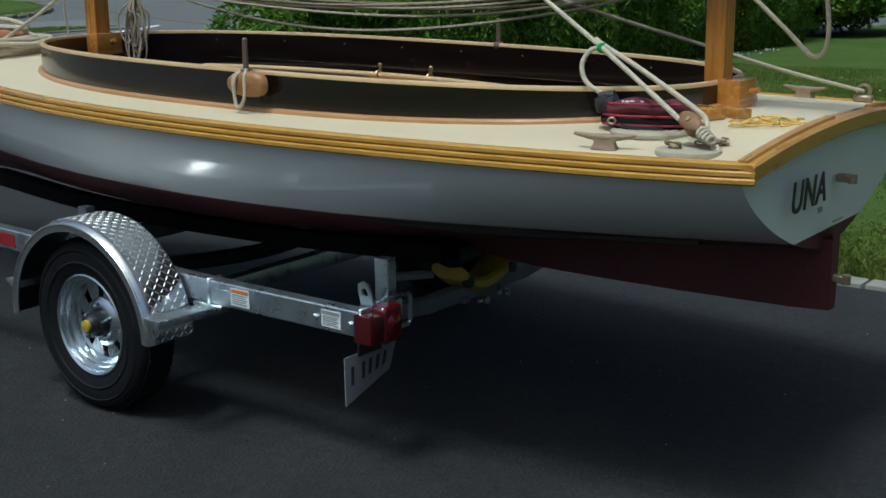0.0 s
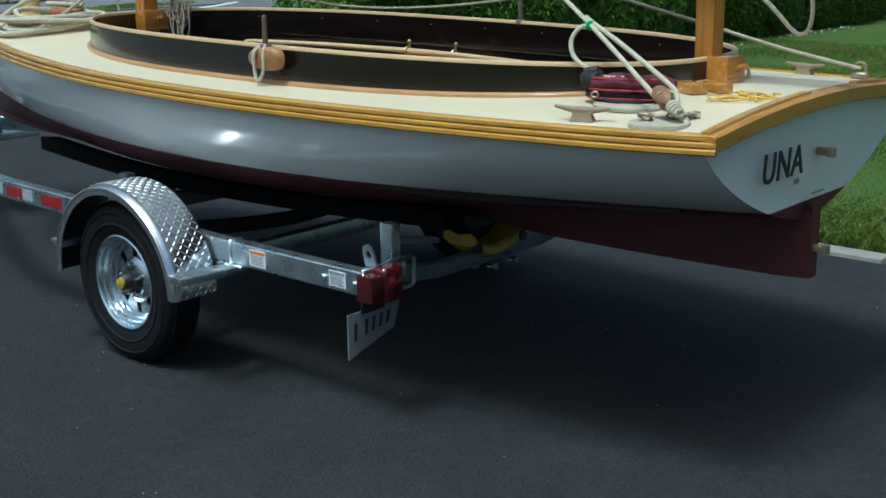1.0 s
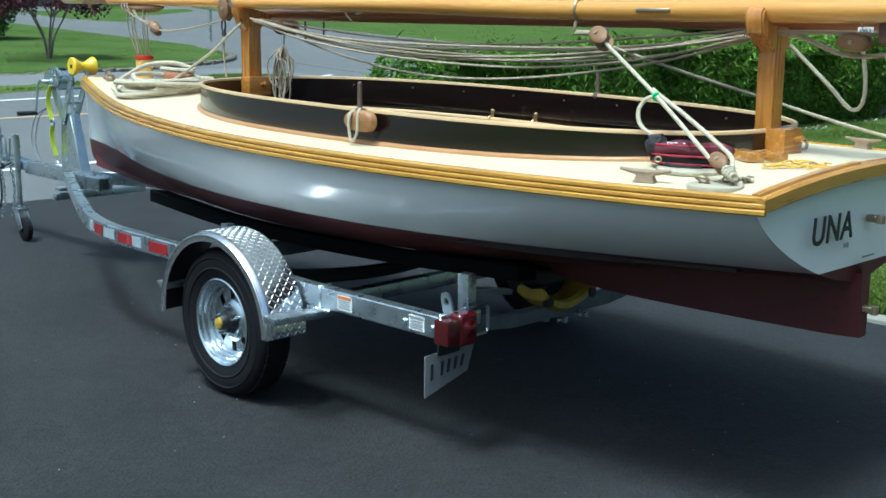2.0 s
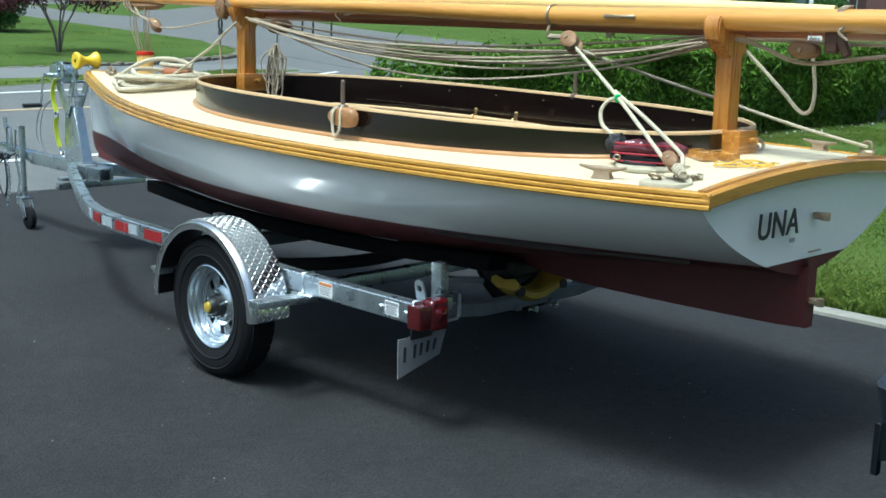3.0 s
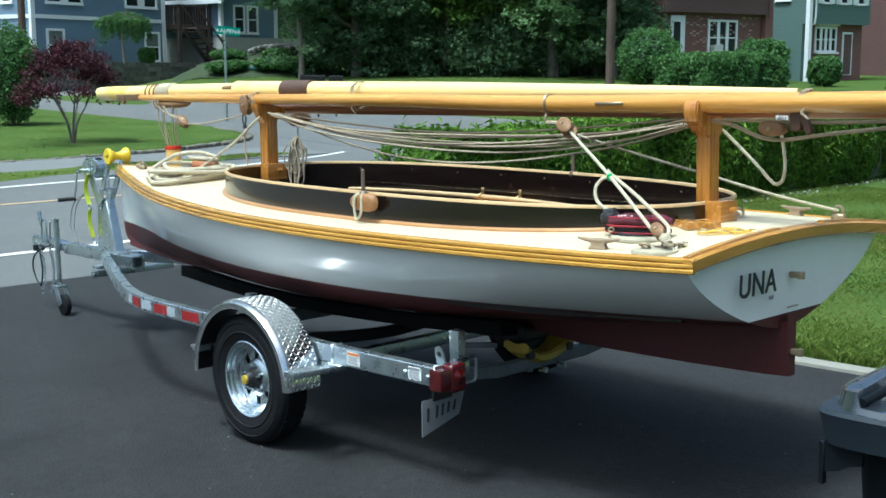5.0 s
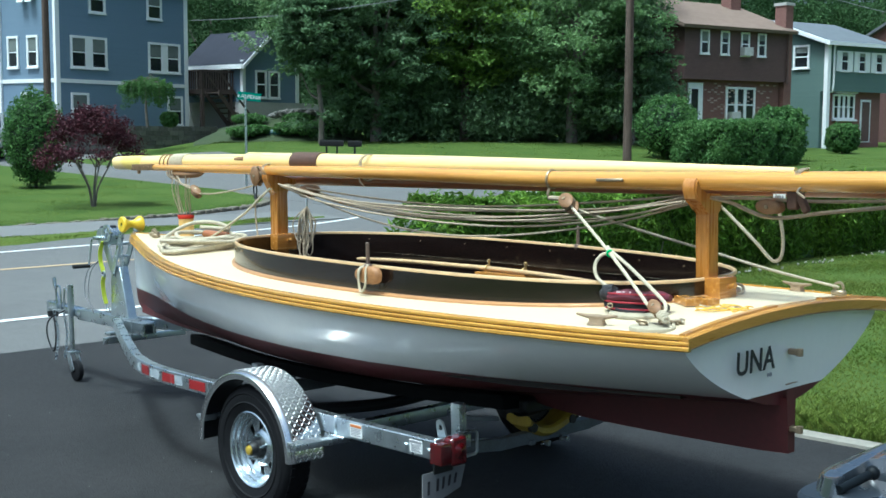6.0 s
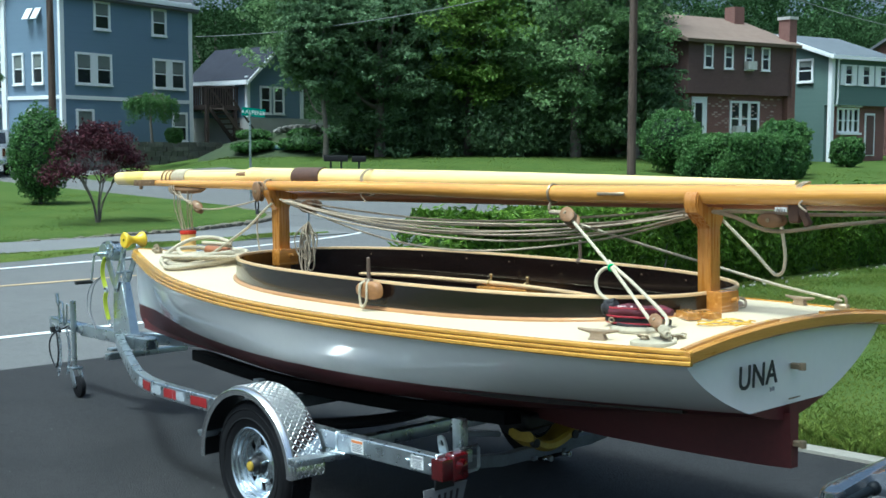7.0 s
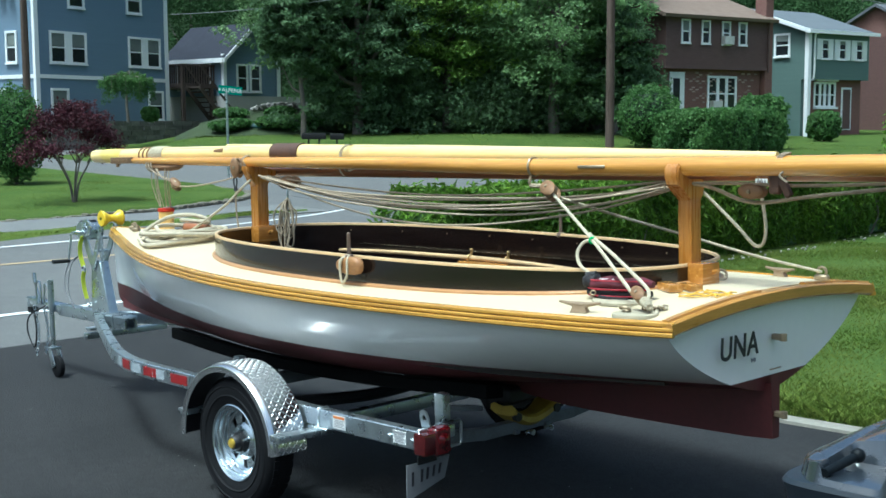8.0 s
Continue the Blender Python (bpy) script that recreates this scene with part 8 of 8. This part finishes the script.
for z in (3.7, 1.5):
    bm = B()
    for u in np.linspace(0.4, 5.2, 17):
        P.block(bm, u - 0.03, u + 0.03, -1.5, -1.44, z, z + 0.95)
    P.block(bm, 0.35, 5.25, -1.52, -1.42, z + 0.95, z + 1.03)
    part("railing", bm, TRIM, porch)
part("balcony", P.block(B(), 0.4, 5.2, -1.5, 0.0, 3.5, 3.7), BROWN, porch)
bm = B()
for u in (0.45, 5.15):
    P.block(bm, u - 0.07, u + 0.07, -1.48, -1.34, 1.5, 6.3)
part("porch_post", bm, TRIM, porch)
part("roof", P.prism(B(), 0, 8, 0, 8, 6.9, 2.0, "u"), ROOF_G, h)
part("gable_wall", P.gable(B(), 0.02, 7.98, 0.02, 7.98, 6.9, 1.95, "u"), BRICK, h)
for u in (1.5, 4.5):
    for z in (5.6, 2.7):
        window(h, P, "front", u, z, 0.8, 1.2)

# ---- poles, wires, sign, boxes ----
def pole(at, hgt, r):
    t = thing("utility_pole", "weathered brown wooden utility pole", "utility pole", at, group="utility poles", on=HERE)
    bm = B()
    tube(bm, [Vector(at) - Vector((0, 0, 0.3)), Vector(at) + Vector((0.0, 0, hgt * 0.5)), Vector(at) + Vector((0.05, 0, hgt))], [r, r * 0.9, r * 0.75], 14)
    part("shaft", bm, POLE_WOOD, t)
    bm = B()
    box(bm, Vector(at) + Vector((0, 0, hgt - 0.8)), (0.12, 2.2, 0.12))
    part("cross_arm", bm, POLE_WOOD, t)
    bm = B()
    lathe(bm, [(r * 1.02, 0.15), (r * 1.06, 0.16), (r * 1.06, 0.34), (r * 1.02, 0.35)], at, "z", 14)
    part("metal_band", bm, GALV, t)
    return t


A1 = spot(-51.35, 40)
A2 = spot(-24.2, 49)
pole(A1, 10.5, 0.15)
pole(A2, 10.5, 0.15)
for k, (a, b, sag) in enumerate(((Vector((47.5, -25.8, 6.94)), A1 + Vector((0, 0, 7.3)), 0.5), (A2 + Vector((0, 0, 7.2)), A1 + Vector((0, 0, 9.6)), 0.8), (A2 + Vector((0, 0, 9.6)), A1 + Vector((0, 1, 9.9)), 0.8), (A1 + Vector((0, 0, 8.6)), spot(-66, 52) + Vector((0, 0, 5.6)), 0.7), (A1 + Vector((0, 0, 9.3)), spot(-66, 52) + Vector((0, 0, 6.4)), 0.7))):
    bm = B()
    tube(bm, [a + (b - a) * t - Vector((0, 0, sag * 4 * t * (1 - t))) for t in np.linspace(0, 1, 11)], 0.018, 5, per=2)
    single("overhead_wire", bm, mat("wire_grey", (0.14, 0.145, 0.15), 0.6), "grey overhead wire between the poles", "wire", a, group="overhead wires", on=HERE)
at = spot(-33.15, 34)
sign = thing("street_sign", "green street name sign on a steel post", "street sign", at, on=HERE)
bm = B()
rod(bm, at - Vector((0, 0, 0.3)), at + Vector((0.02, 0, 2.56)), 0.035, n=10)
part("sign_post", bm, GALV, sign)
across = Vector((math.sin(radians(33.15)), math.cos(radians(33.15)), 0))
face = Matrix.Translation(at + Vector((0, 0, 2.56))) @ pose(0, 0, 0, 0, 0, -33.15 - 90 + 8) @ pose(0, 0, 0, 0, 6, 0)
bm = B()
bmesh.ops.create_cube(bm, size=1, matrix=face @ Matrix.Translation((0.10, 0, 0)) @ Matrix.Diagonal((0.66, 0.012, 0.23, 1)))
part("sign_blade", bm, mat("green_sign_enamel", (0.005, 0.22, 0.14), 0.4, var=0.06), sign, "green sign blade")
text_mesh("ALPENA", 0.155, face @ Matrix.Translation((-0.14, -0.009, -0.055)) @ pose(0, 0, 0, 90), WHITE_PL, "sign_lettering", sign, "white lettering reading ALPENA", 1.0, 0.002)
for dx, w in ((0.40, 0.035), (-0.20, 0.05)):
    bm = B()
    bmesh.ops.create_cube(bm, size=1, matrix=face @ Matrix.Translation((dx, -0.009, -0.01)) @ Matrix.Diagonal((w, 0.004, 0.07, 1)))
    part("sign_mark", bm, WHITE_PL, sign)


def mailbox(b, d, w, turn, up=0.12):
    at = spot(b, d)
    t = thing("mailbox", "black rounded letterbox on a post by the road", "mailbox", at, group="mailboxes", on=HERE)
    bm = B()
    m = Matrix.Translation(at + Vector((0, 0, 1.18 + up))) @ pose(0, 0, 0, 0, 0, turn)
    rows = []
    for x in (-w / 2, w / 2):
        rows.append([m @ Vector((x, y, z)) for y, z in ((-0.085, -0.09), (-0.085, 0.02), (-0.06, 0.07), (0, 0.095), (0.06, 0.07), (0.085, 0.02), (0.085, -0.09), (-0.085, -0.09))])
    sheet(bm, rows)
    for r in rows:
        bm.faces.new([bm.verts.new(p) for p in r[:-1]])
    part("box", bm, mat("dull_black_paint", (0.012, 0.012, 0.012), 0.85, var=0.2, spec=0.1), t)
    bm = B()
    rod(bm, at - Vector((0, 0, 0.2)), at + Vector((0, 0, 1.09 + up)), 0.028, n=8)
    part("post", bm, BLACK_PL, t)
    bm = B()
    bmesh.ops.create_cube(bm, size=1, matrix=m @ Matrix.Translation((0.1, -0.095, 0.06)) @ Matrix.Diagonal((0.03, 0.01, 0.12, 1)))
    part("flag", bm, BLACK_PL, t)


mailbox(-36.95, 36, 0.42, 52, 0.0)
mailbox(-37.45, 35.8, 0.40, 52, 0.0)
mailbox(-38.3, 36, 0.42, 52, -0.02)

# ---- parked pickup on the side street ----
def pickup(at, turn):
    o = Matrix.Translation(at) @ pose(0, 0, 0, 0, 0, turn)
    t = thing("pickup_truck", "white pickup truck parked beside the blue house", "truck", (0, 0, 0), on=o)
    white = mat("white_car_paint", (0.62, 0.63, 0.64), 0.25, var=0.03, coat=0.5)
    bm = B()
    pts = [(-2.7, 0.45), (2.6, 0.45), (2.72, 0.75), (2.65, 1.05), (1.3, 1.15), (0.75, 1.80), (-0.75, 1.82), (-0.95, 1.15), (-2.72, 1.12)]
    f = [bm.verts.new((x, -0.92 * (0.9 if z > 1.5 else 1), z)) for x, z in pts]
    g = [bm.verts.new((x, 0.92 * (0.9 if z > 1.5 else 1), z)) for x, z in pts]
    bm.faces.new(f), bm.faces.new(g[::-1])
    for i in range(len(pts)):
        bm.faces.new((f[i], g[i], g[(i + 1) % len(pts)], f[(i + 1) % len(pts)]))
    bmesh.ops.bevel(bm, geom=list(bm.edges), offset=0.05, segments=2, affect="EDGES")
    body = part("body", bm, white, t)
    for s in (1, -1):
        bm = B()
        p = [(0.62, s * 0.89, 1.22), (-0.72, s * 0.91, 1.22), (-0.66, s * 0.842, 1.70), (0.45, s * 0.842, 1.70)]
        bm.faces.new([bm.verts.new(q) for q in p])
        part("side_window", thick(bm, 0.02), GLASS, body)
        bm = B()
        box(bm, (-2.72, s * 0.84, 0.92), (0.06, 0.12, 0.32), bevel=0.015)
        part("tail_lamp", bm, RED_LENS, body)
        for x in (1.7, -1.7):
            bm = B()
            lathe(bm, [(0.0, -0.11), (0.24, -0.11), (0.36, -0.10), (0.385, 0), (0.36, 0.10), (0.24, 0.11), (0.0, 0.11)], (x, s * 0.84, 0.385), "y", 28)
            w = part("wheel", bm, TYRE, t)
            bm = B()
            lathe(bm, [(0.0, s * 0.115), (0.2, s * 0.118), (0.235, s * 0.10)], (x, s * 0.84, 0.385), "y", 24)
            part("wheel_rim", bm, CHROME, w)
    bm = B()
    bm.faces.new([bm.verts.new(q) for q in ((-0.90, -0.78, 1.25), (-0.90, 0.78, 1.25), (-0.80, 0.74, 1.70), (-0.80, -0.74, 1.70))])
    part("rear_window", thick(bm, 0.03), GLASS, body)
    for x, w in ((-2.8, 1.8), (2.75, 1.8)):
        bm = B()
        box(bm, (x, 0, 0.55), (0.14, w, 0.2), bevel=0.03)
        part("bumper", bm, CHROME, t)


p = spot(-21.4, 52)
pickup((p.x, p.y, lie(p.x, p.y)), -27)

# ---- kerbs and stones, piece by piece ----
kerb = thing("kerb", "pale granite kerb along the driveway edge", "kerb", (0, KERB_Y, 0.1), on=HERE, kind="structure")
rnd = random.Random(2)
x = -9.0
while x < 7.0:
    w = rnd.uniform(0.95, 1.35)
    bm = B()
    z = lie(x + w / 2, 0)
    beam(bm, (x + 0.006, KERB_Y - 0.04 + rnd.uniform(-0.006, 0.006), lie(x, 0) - 0.062), (x + w - 0.006, KERB_Y - 0.04 + rnd.uniform(-0.006, 0.006), lie(x + w, 0) - 0.062), 0.125, 0.17 + rnd.uniform(-0.008, 0.008), 0.012)
    part("kerb_stone", bm, GRANITE, kerb)
    x += w
EDGING = mat("mossy_edging_stone", (0.085, 0.074, 0.055), 0.95, second=(0.165, 0.148, 0.115), scale=4, bump=0.6, bscale=16, each=0.12)
edge = thing("stone_edging", "low stone edging round the corner lawn", "edging", (19.3, 0, 0), on=HERE, kind="structure")
line = curve_pts([(19.15, 6, 0), (19.15, 0, 0), (19.2, -5, 0), (19.56, -7.8, 0), (20.07, -10.2, 0), (21.1, -12.1, 0), (24, -12.95, 0), (32, -13.0, 0)], 24)
for i in range(0, len(line) - 1):
    p, q = line[i], line[i + 1]
    n_ = max(1, int((q - p).length / 0.42))
    for k in range(n_):
        a, b = p + (q - p) * k / n_, p + (q - p) * (k + 1) / n_
        bm = B()
        za, zb = lie(a.x, a.y), lie(b.x, b.y)
        hh = rnd.uniform(0.085, 0.12)
        beam(bm, (a.x, a.y, za + hh / 2 - 0.03), (b.x, b.y, zb + hh / 2 - 0.03), rnd.uniform(0.14, 0.24), hh, 0.03)
        part("edging_stone", bm, EDGING, edge)
